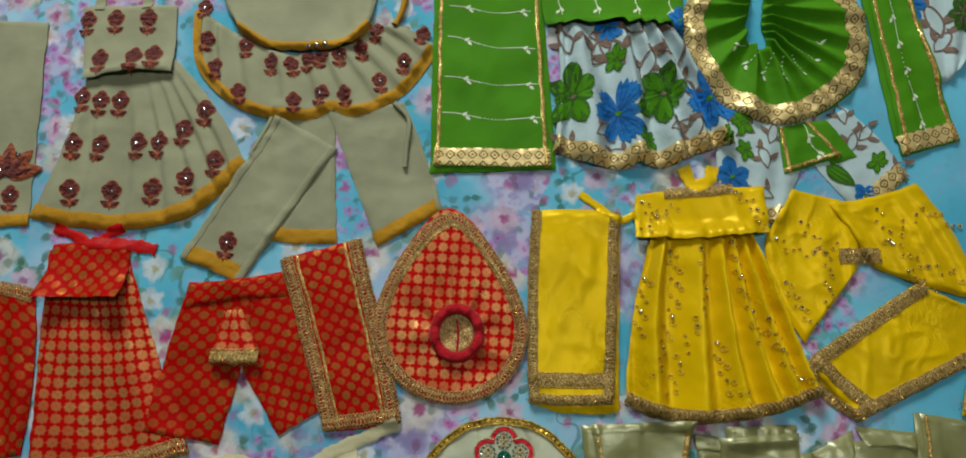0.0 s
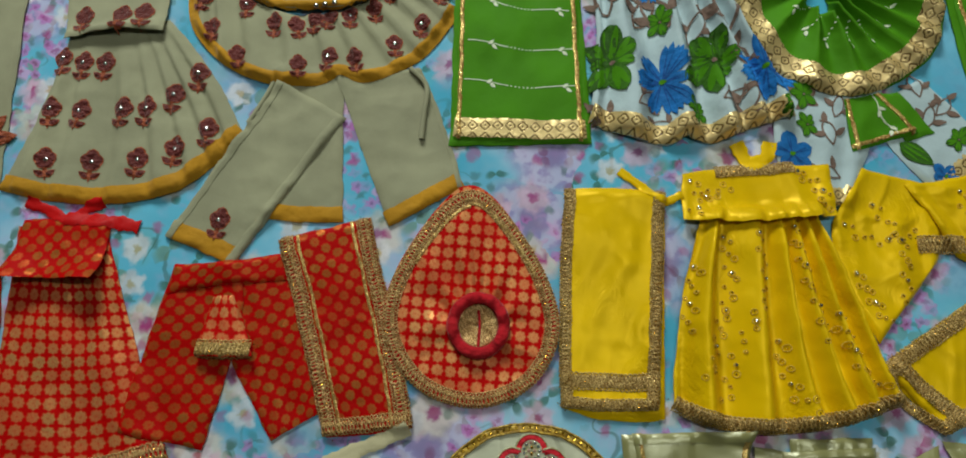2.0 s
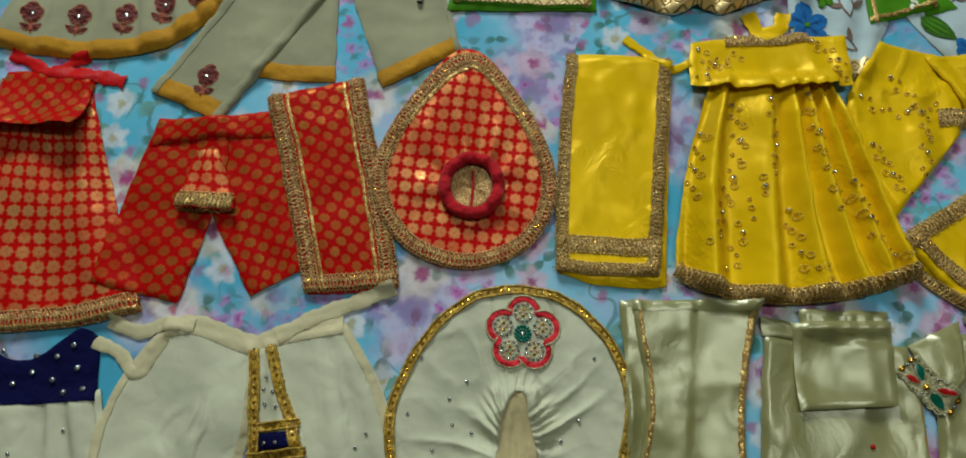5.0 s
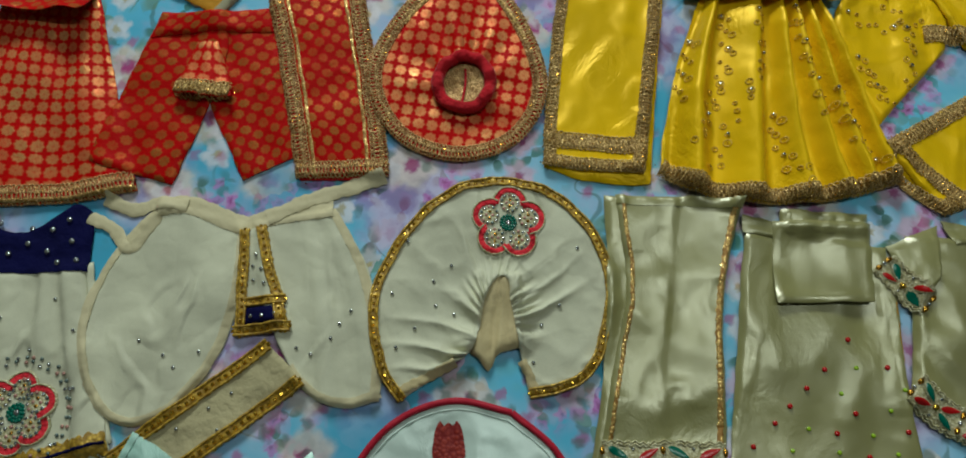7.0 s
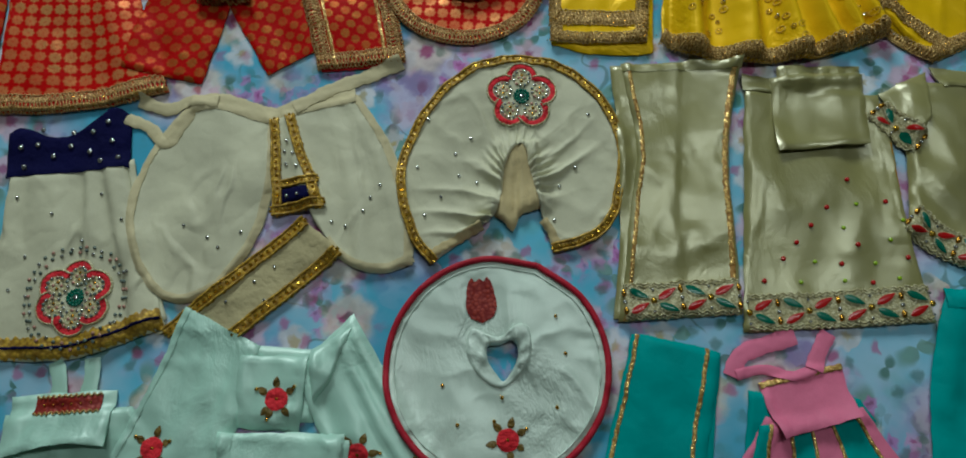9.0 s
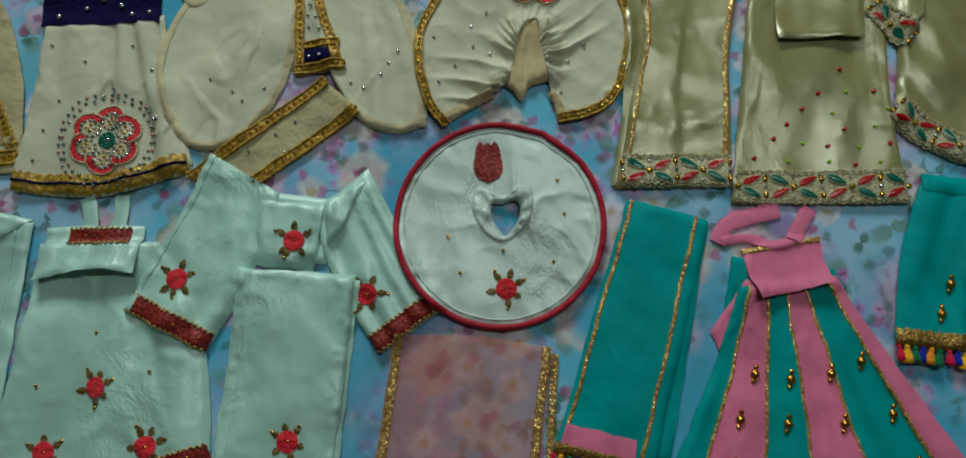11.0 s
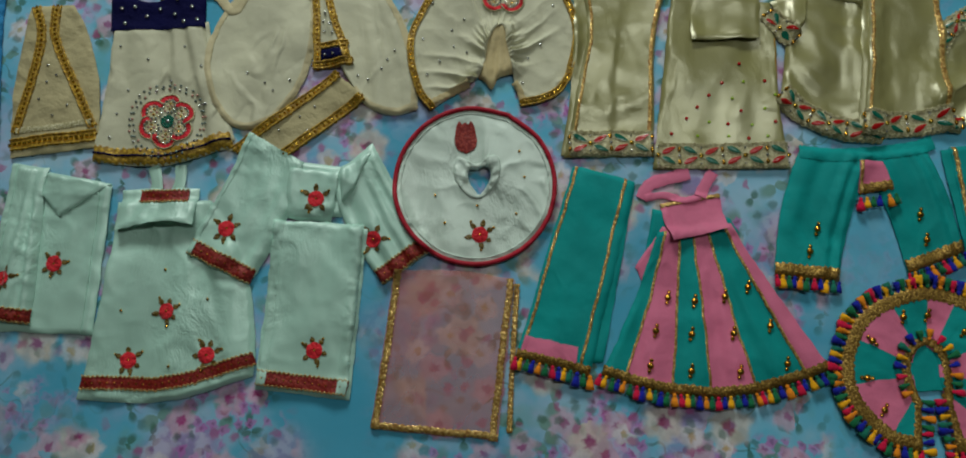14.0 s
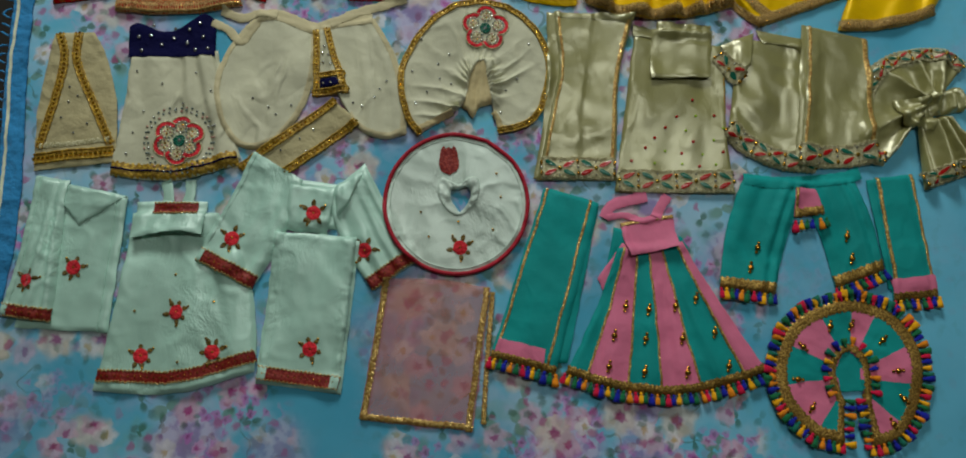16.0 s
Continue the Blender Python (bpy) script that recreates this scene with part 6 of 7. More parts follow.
# ==== the olive satin set ====
stole = thing("stole", (0.1322, -0.1450), "folded olive satin stole with jewelled hem", "stole", "olive doll outfit")
panel("lower_fold", stole, OLIVE, (0.0867, -0.0442), (0.1406, -0.0425), (0.1288, -0.2381), (0.0844, -0.2395), left=-0.006, thick=0.003)
g = panel("cloth", stole, OLIVE, (0.0947, -0.0432), (0.1865, -0.0398), (0.1742, -0.2350), (0.0877, -0.2413), left=[(0.1047, -0.1112), (0.0977, -0.1685)], right=[(0.1731, -0.1163), (0.1741, -0.1824)], thick=0.005, wrinkle=0.004, grain=14, stretch=(1.0, 0.6))
ribbon("gold_edge", stole, GOLD_BRIGHT, inset(g, "left", 0.004), 0.003, 0.0006, 0.0002)
ribbon("gold_edge", stole, GOLD_BRIGHT, inset(g, "right", 0.004), 0.004, 0.0006, 0.0002)
hem(stole, OLIVE, g, ("top",), 0.007)
jewel_border(stole, inset(g, "bottom", 0.013, 0.02, 0.98), 0.024)

dress = thing("doll_dress", (0.2441, -0.1547), "olive satin doll dress with coloured stones and jewelled hem", "dress", "olive doll outfit")
panel("back_skirt", dress, OLIVE, (0.2790, -0.0672), (0.2933, -0.0972), (0.2950, -0.1825), (0.2799, -0.1824), thick=0.003)
ribbon("piping", dress, MUSTARD, [(0.2889, -0.1070), (0.2907, -0.1407), (0.2941, -0.1733)], 0.005)
g = panel("skirt", dress, OLIVE, (0.1882, -0.0635), (0.2880, -0.0682), (0.3070, -0.2382), (0.1739, -0.2479), right=-0.004, thick=0.005, wrinkle=0.004, grain=14)
jewel_border(dress, inset(g, "bottom", 0.013, 0.02, 0.99), 0.024, 1)
spread(dress, [(0.2555, -0.1359), (0.2381, -0.1575), (0.2258, -0.1709), (0.2149, -0.1833), (0.2051, -0.1951), (0.1907, -0.2112), (0.2799, -0.1529), (0.2572, -0.1847), (0.2453, -0.1983), (0.2905, -0.1938), (0.2655, -0.2116)], BEAD_RED, 0.0019, "stone")
spread(dress, [(0.2595, -0.1547), (0.2487, -0.1724), (0.2274, -0.1969), (0.2801, -0.1811), (0.2685, -0.1978), (0.2833, -0.2085), (0.2898, -0.1669), (0.2164, -0.2117), (0.2464, -0.2103)], BEAD_LIME, 0.0016, "stone")
g = panel("waistband", dress, OLIVE, (0.1865, -0.0512), (0.2139, -0.0545), (0.2119, -0.0667), (0.1872, -0.0645), thick=0.002)
panel("neck", dress, OLIVE, (0.2139, -0.0452), (0.2760, -0.0436), (0.2750, -0.0595), (0.2142, -0.0616), thick=0.004, wrinkle=0.004, folds=pleats(5, 0.003))
g = panel("bodice", dress, OLIVE, (0.2075, -0.0544), (0.2779, -0.0508), (0.2745, -0.1079), (0.2073, -0.1155), thick=0.009, lift=0.006, wrinkle=0.003, reach=2, grain=18)

cap = thing("turban", (0.5182, -0.1257), "olive satin turban gathered in a knot with jewelled edge", "turban", "olive doll outfit")
g = ring("cloth", cap, OLIVE, [(0.5080, -0.1380), (0.5100, -0.1280), (0.5170, -0.1190), (0.5260, -0.1150), (0.5330, -0.1142)], [(0.4900, -0.1700), (0.4700, -0.1905), (0.4480, -0.1830), (0.4415, -0.1400), (0.4540, -0.0880), (0.4770, -0.0650), (0.5160, -0.0515), (0.5480, -0.0510), (0.5700, -0.0640)], False,
         folds=lambda u, v: 0.016 * (1 - np.abs(np.sin(u * 17 + 1.3 * np.sin(u * 7) + 0.7 * v))) ** 1.1 * (1 - 0.65 * v), thick=0.007)
jewel_border(cap, inset(g, "bottom", 0.008, 0.12, 1.0), 0.016)
g = panel("tail", cap, OLIVE, (0.5100, -0.1400), (0.5420, -0.1290), (0.5900, -0.1850), (0.5160, -0.2180), folds=pleats(4, 0.014, -0.3, 0.6), thick=0.006)
jewel_border(cap, inset(g, "bottom", 0.009), 0.018)
panel("loop", cap, OLIVE, (0.4830, -0.1170), (0.5200, -0.1120), (0.5230, -0.1330), (0.4970, -0.1530), left=0.004, folds=pleats(3, 0.010, -0.5, 0.6), thick=0.012, reach=2)
panel("loop", cap, OLIVE, (0.5230, -0.1110), (0.5580, -0.0930), (0.5660, -0.1220), (0.5250, -0.1320), right=0.004, folds=pleats(3, 0.010, -0.5, 0.6), thick=0.012, reach=2)
ribbon("knot", cap, OLIVE, [(0.5150, -0.1480), (0.5200, -0.1250), (0.5250, -0.1060)], 0.017, 0.012, 0.0012, 0.012, 0.12)

jacket = thing("doll_jacket", (0.3363, -0.1269), "olive satin doll jacket with jewelled border", "jacket", "olive doll outfit")
g = panel("body", jacket, OLIVE, (0.3020, -0.0576), (0.3912, -0.0571), (0.3949, -0.2076), (0.2951, -0.1722), left=-0.004, bottom=[(0.3194, -0.1929), (0.3572, -0.2066)], folds=pleats(2, 0.003, -0.3), thick=0.005, wrinkle=0.005)
jewel_border(jacket, inset(g, "bottom", 0.010), 0.021)
g = panel("sleeve", jacket, OLIVE, (0.2880, -0.0663), (0.3253, -0.0480), (0.3192, -0.0903), (0.3054, -0.1092), thick=0.005, wrinkle=0.003)
jewel_border(jacket, [(0.2840, -0.0801), (0.2968, -0.0952), (0.3110, -0.1072)], 0.019)
g = panel("collar", jacket, OLIVE, (0.3274, -0.0448), (0.3813, -0.0504), (0.3784, -0.0672), (0.3345, -0.0622), bottom=-0.003, thick=0.004)

stole = thing("stole", (0.4168, -0.1126), "olive satin stole with gold edges and jewelled hem", "stole", "olive doll outfit")
panel("lower_fold", stole, OLIVE, (0.3814, -0.0323), (0.3999, -0.0359), (0.3984, -0.1961), (0.3696, -0.1971), thick=0.003)
g = panel("cloth", stole, OLIVE, (0.3857, -0.0334), (0.4576, -0.0451), (0.4634, -0.1892), (0.3730, -0.2025), thick=0.005, left=-0.002, wrinkle=0.004, grain=16, bottom=0.004)
ribbon("gold_edge", stole, GOLD_BRIGHT, inset(g, "left", 0.003), 0.003, 0.0006, 0.0002)
ribbon("gold_edge", stole, GOLD_BRIGHT, inset(g, "right", 0.006), 0.005, 0.0006, 0.0002)
jewel_border(stole, inset(g, "bottom", 0.012), 0.024)

# ==== the mint set ====
stole = thing("stole", (-0.4030, -0.3606), "folded mint satin stole with coral felt flowers", "stole", "mint doll outfit")
g = panel("cloth", stole, MINT, (-0.4363, -0.2837), (-0.3466, -0.2952), (-0.3438, -0.4391), (-0.4386, -0.4413), thick=0.003, wrinkle=0.003)
ribbon("hem", stole, MINT, inset(g, "right", 0.010), 0.002, 0.0012, 0.0)
panel("turned_flap", stole, MINT, (-0.4085, -0.2868), (-0.3472, -0.2952), (-0.3904, -0.3307), (-0.4124, -0.3086), thick=0.005)
g = panel("fold", stole, MINT, (-0.4448, -0.2804), (-0.4092, -0.2828), (-0.4013, -0.4334), (-0.4558, -0.4301), thick=0.005, folds=pleats(3, 0.005, 0.0), left=-0.004)
red_lace(stole, inset(g, "bottom", 0.007), 0.015)
coral_flower(stole, (-0.3890, -0.3751), 0)
hem(stole, MINT, g, ("left",), 0.006)
coral_flower(stole, (-0.4316, -0.3920), 0, 0.9)

dress = thing("doll_dress", (-0.2823, -0.3963), "mint satin doll dress with coral felt flowers and red lace", "dress", "mint doll outfit")
g = panel("skirt", dress, MINT, (-0.3373, -0.3125), (-0.2493, -0.3053), (-0.1894, -0.4673), (-0.3486, -0.4987), left=-0.003, right=0.016, bottom=[(-0.2673, -0.4952)], thick=0.004, wrinkle=0.005, grain=15, folds=pleats(3, 0.003, 0.0))
red_lace(dress, inset(g, "bottom", 0.017), 0.014)
for q, a in (((-0.2754, -0.4130), 0), ((-0.3052, -0.4599), 25), ((-0.2326, -0.4506), -15)):
    coral_flower(dress, q, a)
spread(dress, [(-0.2825, -0.3744), (-0.3175, -0.4150), (-0.2386, -0.3993), (-0.2659, -0.4631)], BEAD_GOLD)
for a, b in (((-0.3031, -0.3030), (-0.3086, -0.2758)), ((-0.2838, -0.3014), (-0.2829, -0.2723))):
    ribbon("strap", dress, MINT, [a, ((a[0] + b[0]) / 2 + 0.002, (a[1] + b[1]) / 2), b], 0.011, 0.002, 0.0002, 0.02, 0.05)
g = panel("bodice", dress, MINT, (-0.3355, -0.2996), (-0.2615, -0.2936), (-0.2593, -0.3307), (-0.3312, -0.3418), bottom=-0.005, thick=0.008, reach=2, lift=0.012)
red_lace(dress, [(-0.3156, -0.3060), (-0.2693, -0.3023)], 0.014)

top = thing("doll_blouse", (-0.1581, -0.3146), "mint satin doll blouse with wide sleeves and red lace cuffs", "blouse", "mint doll outfit")
g = panel("front", top, MINT, (-0.1810, -0.2612), (-0.1179, -0.2641), (-0.1223, -0.3130), (-0.1725, -0.3144), thick=0.004)
g = panel("sleeve", top, MINT, (-0.2194, -0.2355), (-0.1631, -0.2624), (-0.2045, -0.3825), (-0.2637, -0.3586), thick=0.006, wrinkle=0.004, folds=pleats(3, 0.003, 0), right=0.008)
red_lace(top, inset(g, "bottom", 0.008), 0.017)
coral_flower(top, (-0.2287, -0.3322), 10)
hem(top, MINT, g, ("left",), 0.005)
g = panel("sleeve", top, MINT, (-0.1362, -0.2779), (-0.0994, -0.2379), (-0.0339, -0.3404), (-0.0760, -0.3751), thick=0.006, wrinkle=0.004, folds=pleats(4, 0.004, 0), left=0.006)
red_lace(top, inset(g, "bottom", 0.008), 0.017)
coral_flower(top, (-0.0894, -0.3336), -10)
panel("turned_hem", top, MINT, (-0.1277, -0.2649), (-0.0996, -0.2489), (-0.1120, -0.2874), (-0.1219, -0.2996), thick=0.005, wrinkle=0.004)
panel("yoke", top, MINT, (-0.1755, -0.2689), (-0.1273, -0.2690), (-0.1313, -0.3204), (-0.1733, -0.3185), thick=0.006)
coral_flower(top, (-0.1469, -0.2983), 0)

stole = thing("stole", (-0.1409, -0.4045), "mint satin stole with a coral felt flower", "stole", "mint doll outfit")
panel("lower_fold", stole, MINT, (-0.1847, -0.3207), (-0.0956, -0.3242), (-0.0989, -0.4828), (-0.1873, -0.4782), thick=0.002)
g = panel("cloth", stole, MINT, (-0.1847, -0.3207), (-0.0986, -0.3204), (-0.1015, -0.4817), (-0.1852, -0.4756), thick=0.005, wrinkle=0.004, grain=15)
red_lace(stole, inset(g, "bottom", 0.009), 0.016)
coral_flower(stole, (-0.1347, -0.4401), 15)
hem(stole, MINT, g, ("left", "right"), 0.009)

organza_cloth = thing("organza_cloth", (-0.0159, -0.4393), "sheer pink organza cloth edged with gold lace", "cloth", "mint doll outfit")
g = panel("cloth", organza_cloth, ORGANZA, (-0.0670, -0.3614), (0.0475, -0.3628), (0.0394, -0.5106), (-0.0775, -0.5069), thick=0.001, wrinkle=0.002, top=0.004)
ribbon("gold_lace", organza_cloth, GOLD_BRIGHT, inset(g, "bottom", 0.004), 0.0062)
ribbon("gold_lace", organza_cloth, GOLD_BRIGHT, inset(g, "left", 0.004), 0.0062)
ribbon("gold_lace", organza_cloth, GOLD_BRIGHT, inset(g, "right", 0.005), 0.0062)
ribbon("gold_lace", organza_cloth, GOLD_BRIGHT, [(0.0491, -0.3666), (0.0485, -0.4470), (0.0495, -0.5025)], 0.005)

cape = thing("doll_cape", (0.0038, -0.2745), "round pale mint satin cape with red piping and keyhole neck", "cape", "mint doll outfit")
p = (0.0031, -0.2741)
circle = [(p[0] + 0.0768 * math.cos(a), p[1] + 0.0768 * math.sin(a)) for a in np.linspace(1.2, 7.4832, 13)[:-1]]
heart = [(0.0045, -0.2590), (-0.0036, -0.2600), (-0.0030, -0.2700), (0.0030, -0.2790), (0.0085, -0.2832), (0.0165, -0.2700), (0.0170, -0.2600), (0.0125, -0.2555)]
collar = [(0.0035, -0.2535), (-0.0150, -0.2480), (-0.0180, -0.2655), (-0.0080, -0.2810), (0.0075, -0.2880), (0.0245, -0.2710), (0.0258, -0.2490), (0.0175, -0.2440)]
g = ring("cloth", cape, MINT_PALE, heart, circle, True, thick=0.003, wrinkle=0.0035)
strand("piping", cape, PIPING, list(circle) + circle[:1], 0.0023, 0.0, "red satin piping")
ring("neck_binding", cape, MINT_PALE, heart, collar, True, thick=0.004, wrinkle=0.001, folds=lambda u, v: 0.0008 * np.sin(u * 50 + 3 * np.sin(u * 9)), cellsize=0.002)
cords("stitching", cape, MINT_PALE, [through_points(beside(list(circle) + circle[:1], 0.0055), 240)], 0.0006)
drop = motif("red_emblem", cape, RED_LACE, (-0.0072, -0.2440), 96, [(0, 0, 0, 0.032, 0.022), (0.010, 0.0055, 0, 0.023, 0.009), (0.010, -0.0055, 0, 0.023, 0.009)], 0.0010, 0.0010, "red sequin drop emblem", 0.8, 0.6)
for k in range(5):
    for o in (-0.0052, 0.0, 0.0052):
        if k > 0 or o == 0:
            bead(drop, (-0.0075 - 0.0006 * k + o * (0.6 + 0.1 * k), -0.2400 + 0.0062 * k), BEAD_GOLD, 0.0010, "sequin")
coral_flower(cape, (0.0110, -0.3223), 0)
spread(cape, [(-0.0342, -0.2871), (-0.0233, -0.3131), (0.0068, -0.2945), (0.0442, -0.3002), (0.0502, -0.2639), (0.0437, -0.2383)], BEAD_GOLD)

# ==== the pink and teal set ====
def dumbbell(parent, q, turn=80):
    """Three gold beads in a row."""
    a = radians(turn)
    for d, r in ((-0.0052, 0.0019), (0, 0.0034), (0.0052, 0.0019)):
        bead(parent, (q[0] + d * math.cos(a), q[1] + d * math.sin(a)), BEAD_GOLD, r)


stole = thing("stole", (0.1037, -0.3532), "teal stole with gold lines, pink band and tassel fringe", "stole", "pink and teal doll outfit")
panel("lower_fold", stole, TEAL, (0.1043, -0.2512), (0.1578, -0.2619), (0.1323, -0.4345), (0.0799, -0.4384), thick=0.002)
g = panel("cloth", stole, TEAL, (0.0968, -0.2498), (0.1565, -0.2620), (0.1201, -0.4455), (0.0514, -0.4343), thick=0.005, top=0.002)
for s in ("left", "right"):
    ribbon("gold_line", stole, GOLD_BRIGHT, inset(g, s, 0.004 if s == "left" else 0.010), 0.0027, 0.0006, 0.0003)
ribbon("pink_band", stole, PINK, inset(g, "bottom", 0.013, 0.03, 0.8), 0.017, 0.0008, 0.0002, 0.02, 0.03)
ribbon("gold_border", stole, GOLD_HEM, inset(g, "bottom", 0.003), 0.009)
tassels(stole, inset(g, "bottom", 0.0))

dress = thing("doll_dress", (0.2322, -0.3693), "pink and teal panelled doll dress with gold lines and tassel hem", "dress", "pink and teal doll outfit")
panel("back_bodice", dress, TEAL, (0.1740, -0.2865), (0.1870, -0.2880), (0.1930, -0.3140), (0.1690, -0.3330), thick=0.002)
panel("back_bodice", dress, TEAL, (0.2400, -0.2880), (0.2490, -0.2910), (0.2580, -0.3060), (0.2400, -0.3100), thick=0.002)
panel("back_gore", dress, PINK, (0.1840, -0.3040), (0.1960, -0.3080), (0.1660, -0.3560), (0.1590, -0.3440), thick=0.002)
bands = [(0.0, 0.10, TEAL), (0.10, 0.30, PINK), (0.30, 0.47, TEAL), (0.47, 0.66, PINK), (0.66, 0.89, TEAL), (0.89, 1.0, PINK)]
g = panel("gore", dress, TEAL, (0.1786, -0.3102), (0.2487, -0.2965), (0.3429, -0.4263), (0.1303, -0.4447), bottom=[(0.1834, -0.4558), (0.2476, -0.4573), (0.3054, -0.4417)], left=-0.004, right=-0.002, bands=bands, thick=0.004, wrinkle=0.003, folds=pleats(6, 0.003, 0.2))
for u in (0.10, 0.30, 0.47, 0.66, 0.89):
    ribbon("gold_line", dress, GOLD_BRIGHT, column(g, u), 0.0023, 0.0006, 0.0003)
ribbon("gold_border", dress, GOLD_HEM, inset(g, "bottom", 0.004), 0.010)
tassels(dress, inset(g, "bottom", 0.0))
for q in ((0.1903, -0.3706), (0.1792, -0.4024), (0.1748, -0.4345), (0.2146, -0.3726), (0.2124, -0.4031), (0.2122, -0.4367), (0.2426, -0.3665), (0.2507, -0.4001), (0.2567, -0.4346), (0.2647, -0.3563), (0.2851, -0.3911), (0.3000, -0.4245)):
    dumbbell(dress, q)
g = panel("bodice", dress, PINK, (0.1814, -0.2817), (0.2386, -0.2676), (0.2442, -0.3023), (0.1922, -0.3178), thick=0.008, left=0.002, reach=2, lift=0.008)
ribbon("gold_line", dress, GOLD_BRIGHT, inset(g, "top", 0.002), 0.004, 0.0008, 0.0003)
for pts, w in (([(0.1640, -0.2776), (0.1710, -0.2633), (0.1888, -0.2556), (0.2092, -0.2496)], 0.012), ([(0.1666, -0.2767), (0.1852, -0.2725), (0.2056, -0.2766), (0.2194, -0.2715)], 0.007), ([(0.2193, -0.2723), (0.2249, -0.2593), (0.2321, -0.2469)], 0.011)):
    ribbon("strap", dress, PINK, pts, w, 0.0012, 0.0001, 0.02, 0.06, "pink cotton tie strap")

trousers = thing("doll_trousers", (0.3774, -0.2781), "teal doll trousers with gold and tassel cuffs", "trousers", "pink and teal doll outfit")
for leg in (((0.3162, -0.2184), (0.3859, -0.2196), (0.3506, -0.3457), (0.2909, -0.3425), -0.004, 0.006), ((0.3750, -0.2205), (0.4368, -0.2098), (0.4685, -0.3099), (0.4158, -0.3340), 0.006, -0.004)):
    g = panel("leg", trousers, TEAL, *leg[:4], right=leg[4], left=leg[5], thick=0.006, wrinkle=0.004, folds=pleats(3, 0.0035, -0.2, 0.4, 0.8))
    ribbon("gold_cuff", trousers, GOLD_HEM, inset(g, "bottom", 0.006), 0.012)
    tassels(trousers, inset(g, "bottom", 0.0))
ribbon("waistband", trousers, TEAL, [(0.3149, -0.2213), (0.3504, -0.2225), (0.3914, -0.2177), (0.4271, -0.2106), (0.4451, -0.2035)], 0.014, 0.003, 0.0006, 0.012, 0.05)
for q in ((0.3304, -0.2967), (0.3232, -0.3187), (0.4281, -0.2767), (0.4331, -0.3007)):
    dumbbell(trousers, q)
g = panel("flap", trousers, PINK, (0.3708, -0.2278), (0.3927, -0.2274), (0.4026, -0.2542), (0.3707, -0.2595), thick=0.003)
ribbon("gold_line", trousers, GOLD_HEM, inset(g, "bottom", 0.004), 0.009)
ribbon("gold_line", trousers, GOLD_BRIGHT, inset(g, "left", 0.002), 0.003, 0.0006, 0.0003)
tassels(trousers, [(0.3721, -0.2635), (0.4033, -0.2583)])

sash = thing("sash", (0.4893, -0.2691), "teal sash with gold lines, pink band and tassel fringe", "sash", "pink and teal doll outfit")
panel("lower_fold", sash, TEAL, (0.4518, -0.2113), (0.4948, -0.2021), (0.5177, -0.3274), (0.4747, -0.3307), thick=0.002)
g = panel("cloth", sash, TEAL, (0.4602, -0.2078), (0.5045, -0.1999), (0.5282, -0.3332), (0.4797, -0.3423), thick=0.005)
for s in ("left", "right"):
    ribbon("gold_line", sash, GOLD_BRIGHT, inset(g, s, 0.003), 0.0034, 0.0006, 0.0003)
ribbon("pink_band", sash, PINK, inset(g, "bottom", 0.014), 0.017, 0.0008, 0.0002, 0.02, 0.03)
ribbon("gold_border", sash, GOLD_HEM, inset(g, "bottom", 0.003), 0.009)
tassels(sash, inset(g, "bottom", 0.0))

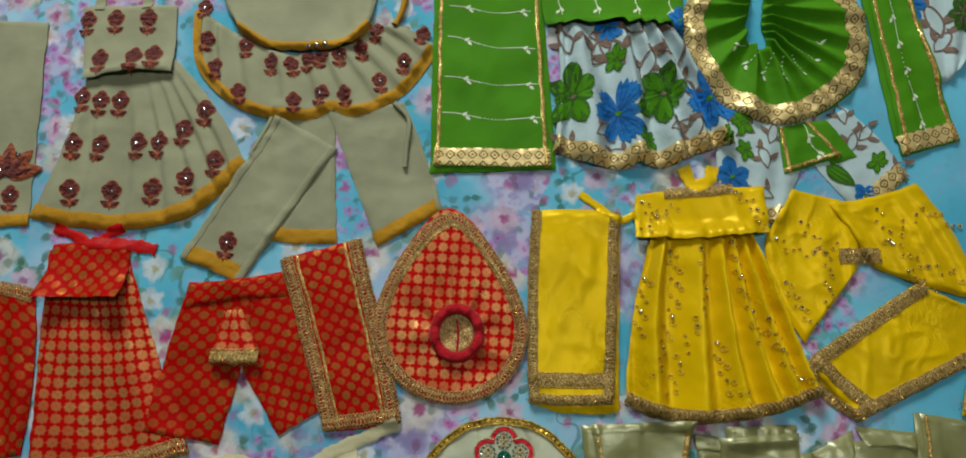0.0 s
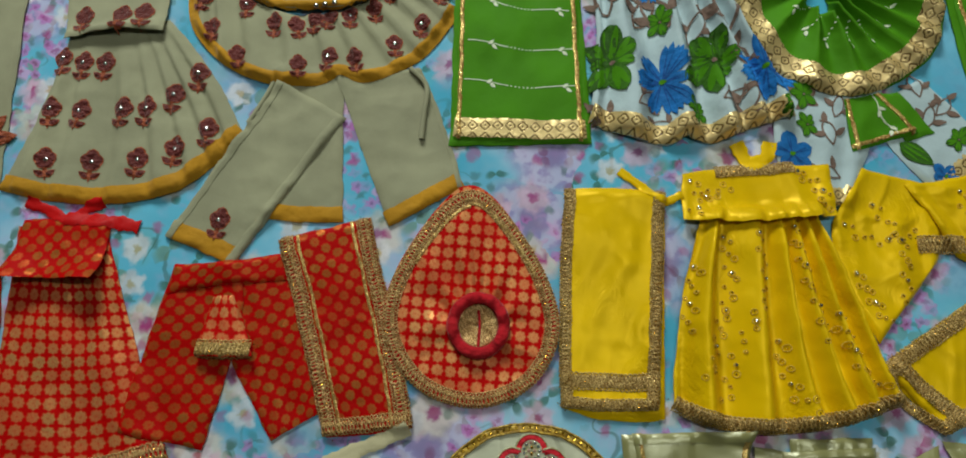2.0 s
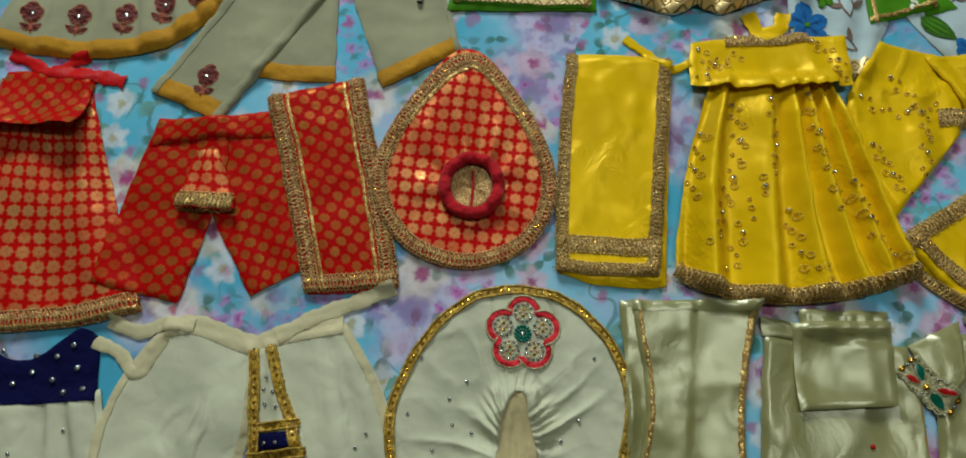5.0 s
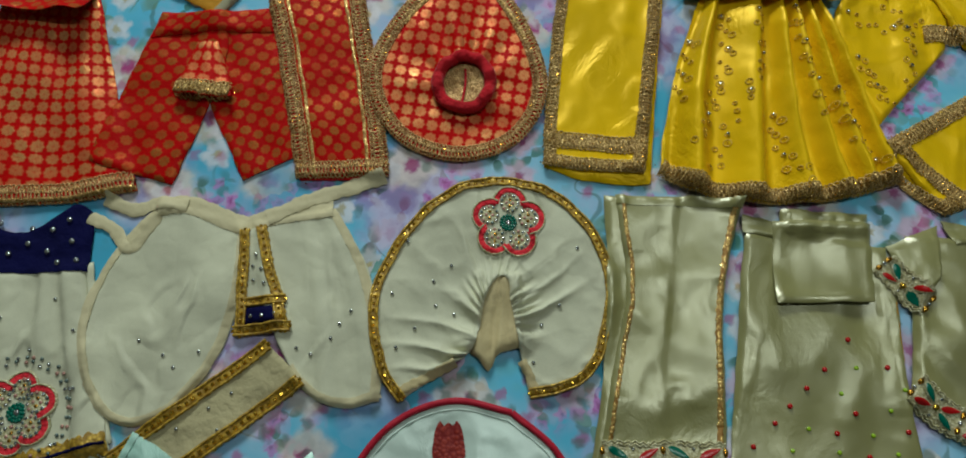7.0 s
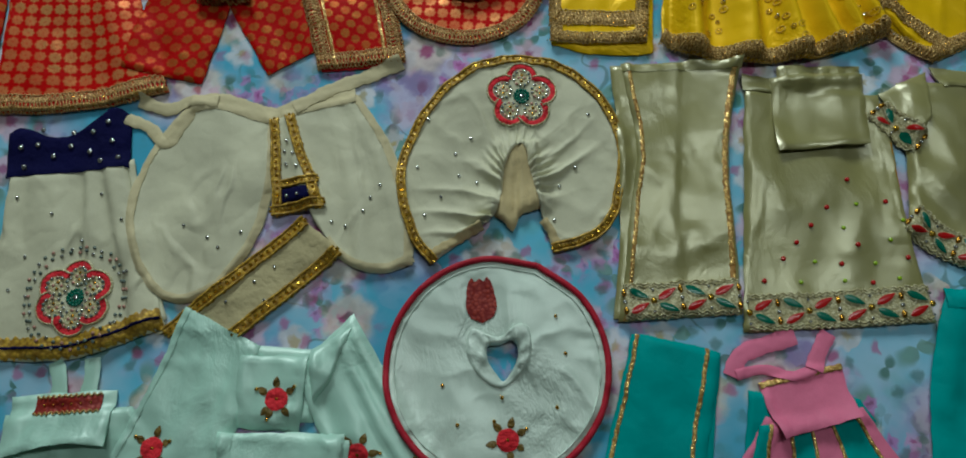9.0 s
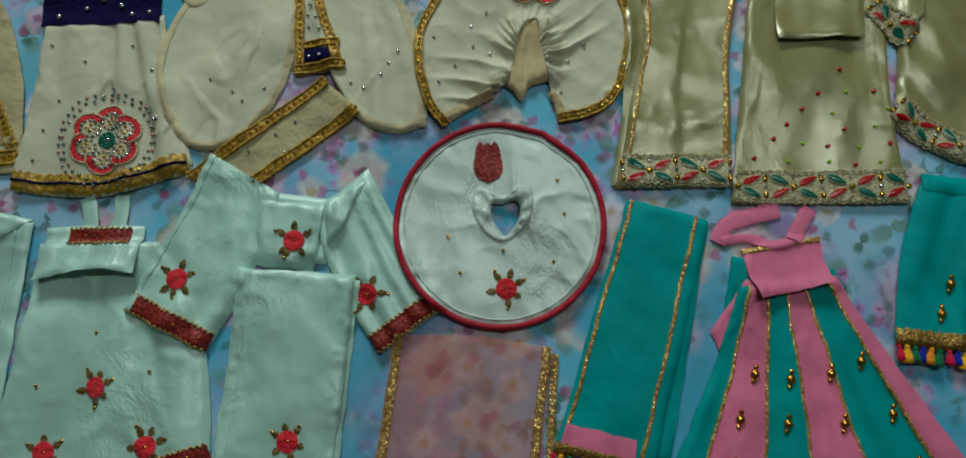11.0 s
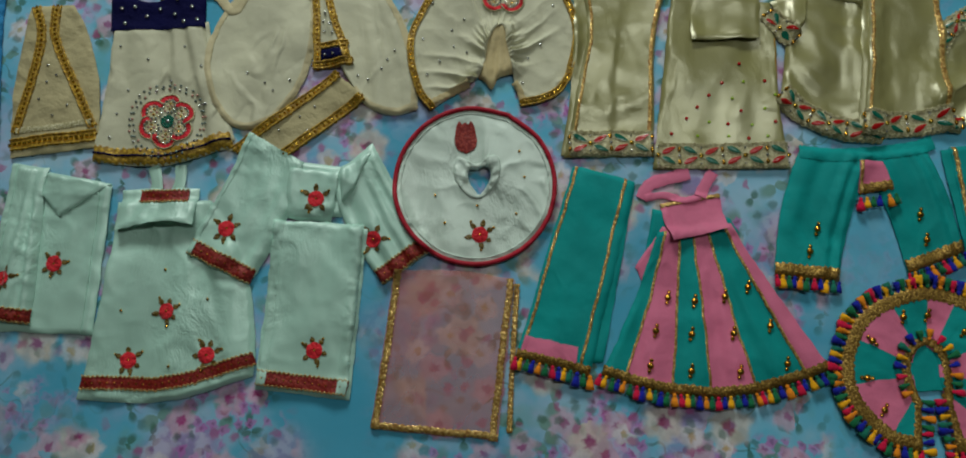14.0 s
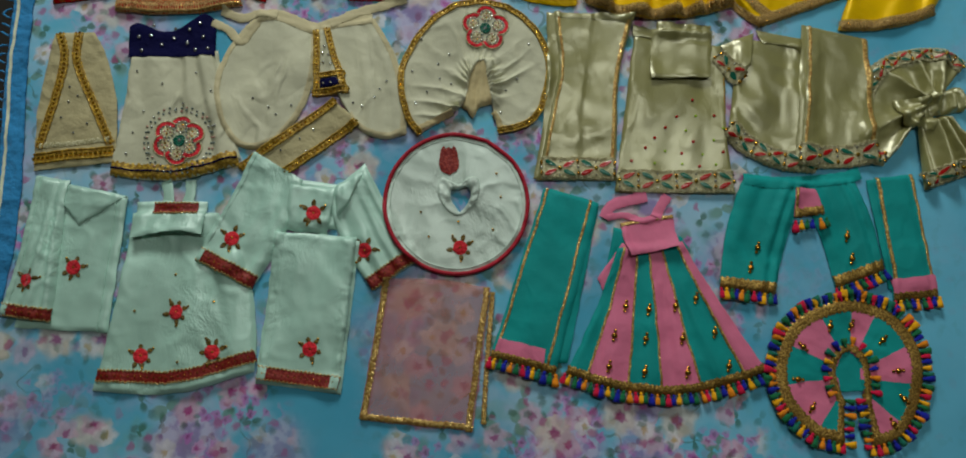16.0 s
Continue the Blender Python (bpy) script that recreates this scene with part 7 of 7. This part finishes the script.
cape = thing("doll_cape", (0.4323, -0.4216), "round pink and teal panelled cape fringed with tassels", "cape", "pink and teal doll outfit")
outer = [(0.4235, -0.4960), (0.3893, -0.4872), (0.3585, -0.4585), (0.3494, -0.4182), (0.3671, -0.3751), (0.4070, -0.3505), (0.4503, -0.3459), (0.4897, -0.3657), (0.5081, -0.4063), (0.5012, -0.4543), (0.4800, -0.4850), (0.4530, -0.4955)]
inner = [(0.4225, -0.4500), (0.4185, -0.4370), (0.4165, -0.4250), (0.4185, -0.4110), (0.4260, -0.4020), (0.4350, -0.4030), (0.4400, -0.4130), (0.4415, -0.4260), (0.4440, -0.4380), (0.4470, -0.4490)]
panel("lining", cape, TEAL, (0.4120, -0.4000), (0.4450, -0.3990), (0.4500, -0.4400), (0.4140, -0.4420), thick=0.0005, wrinkle=0.0)
bands = [(0.0, 0.07, TEAL), (0.07, 0.21, PINK), (0.21, 0.31, TEAL), (0.31, 0.43, PINK), (0.43, 0.52, TEAL), (0.52, 0.585, PINK), (0.585, 0.70, TEAL), (0.70, 0.80, PINK), (0.80, 0.91, TEAL), (0.91, 1.0, PINK)]
g = ring("gore", cape, TEAL, inner, outer, False, bands=bands, thick=0.005, wrinkle=0.003)
tassels(cape, inset(g, "bottom", 0.002), flip=True)
ribbon("gold_border", cape, GOLD_HEM, inset(g, "bottom", 0.006), 0.013)
ribbon("gold_border", cape, GOLD_HEM, inset(g, "left", 0.004), 0.008)
ribbon("gold_border", cape, GOLD_HEM, inset(g, "right", 0.004), 0.008)
tassels(cape, inset(g, "top", 0.006, 0.12, 0.88), 0.0072, True, 4, 0.8)
ribbon("gold_border", cape, GOLD_HEM, inset(g, "top", 0.005), 0.008)
tassels(cape, inset(g, "left", 0.001), 0.0066, True, 2, 0.85)
tassels(cape, inset(g, "right", 0.001), 0.0066, False, 6, 0.85)
for q, a in (((0.3795, -0.3987), -40), ((0.3748, -0.4328), 0), ((0.3895, -0.4606), 60), ((0.4080, -0.3752), 80), ((0.4318, -0.3721), 70), ((0.4653, -0.3851), 50), ((0.4802, -0.4161), 10), ((0.4859, -0.4447), -40), ((0.4734, -0.4706), -60)):
    dumbbell(cape, q, a)
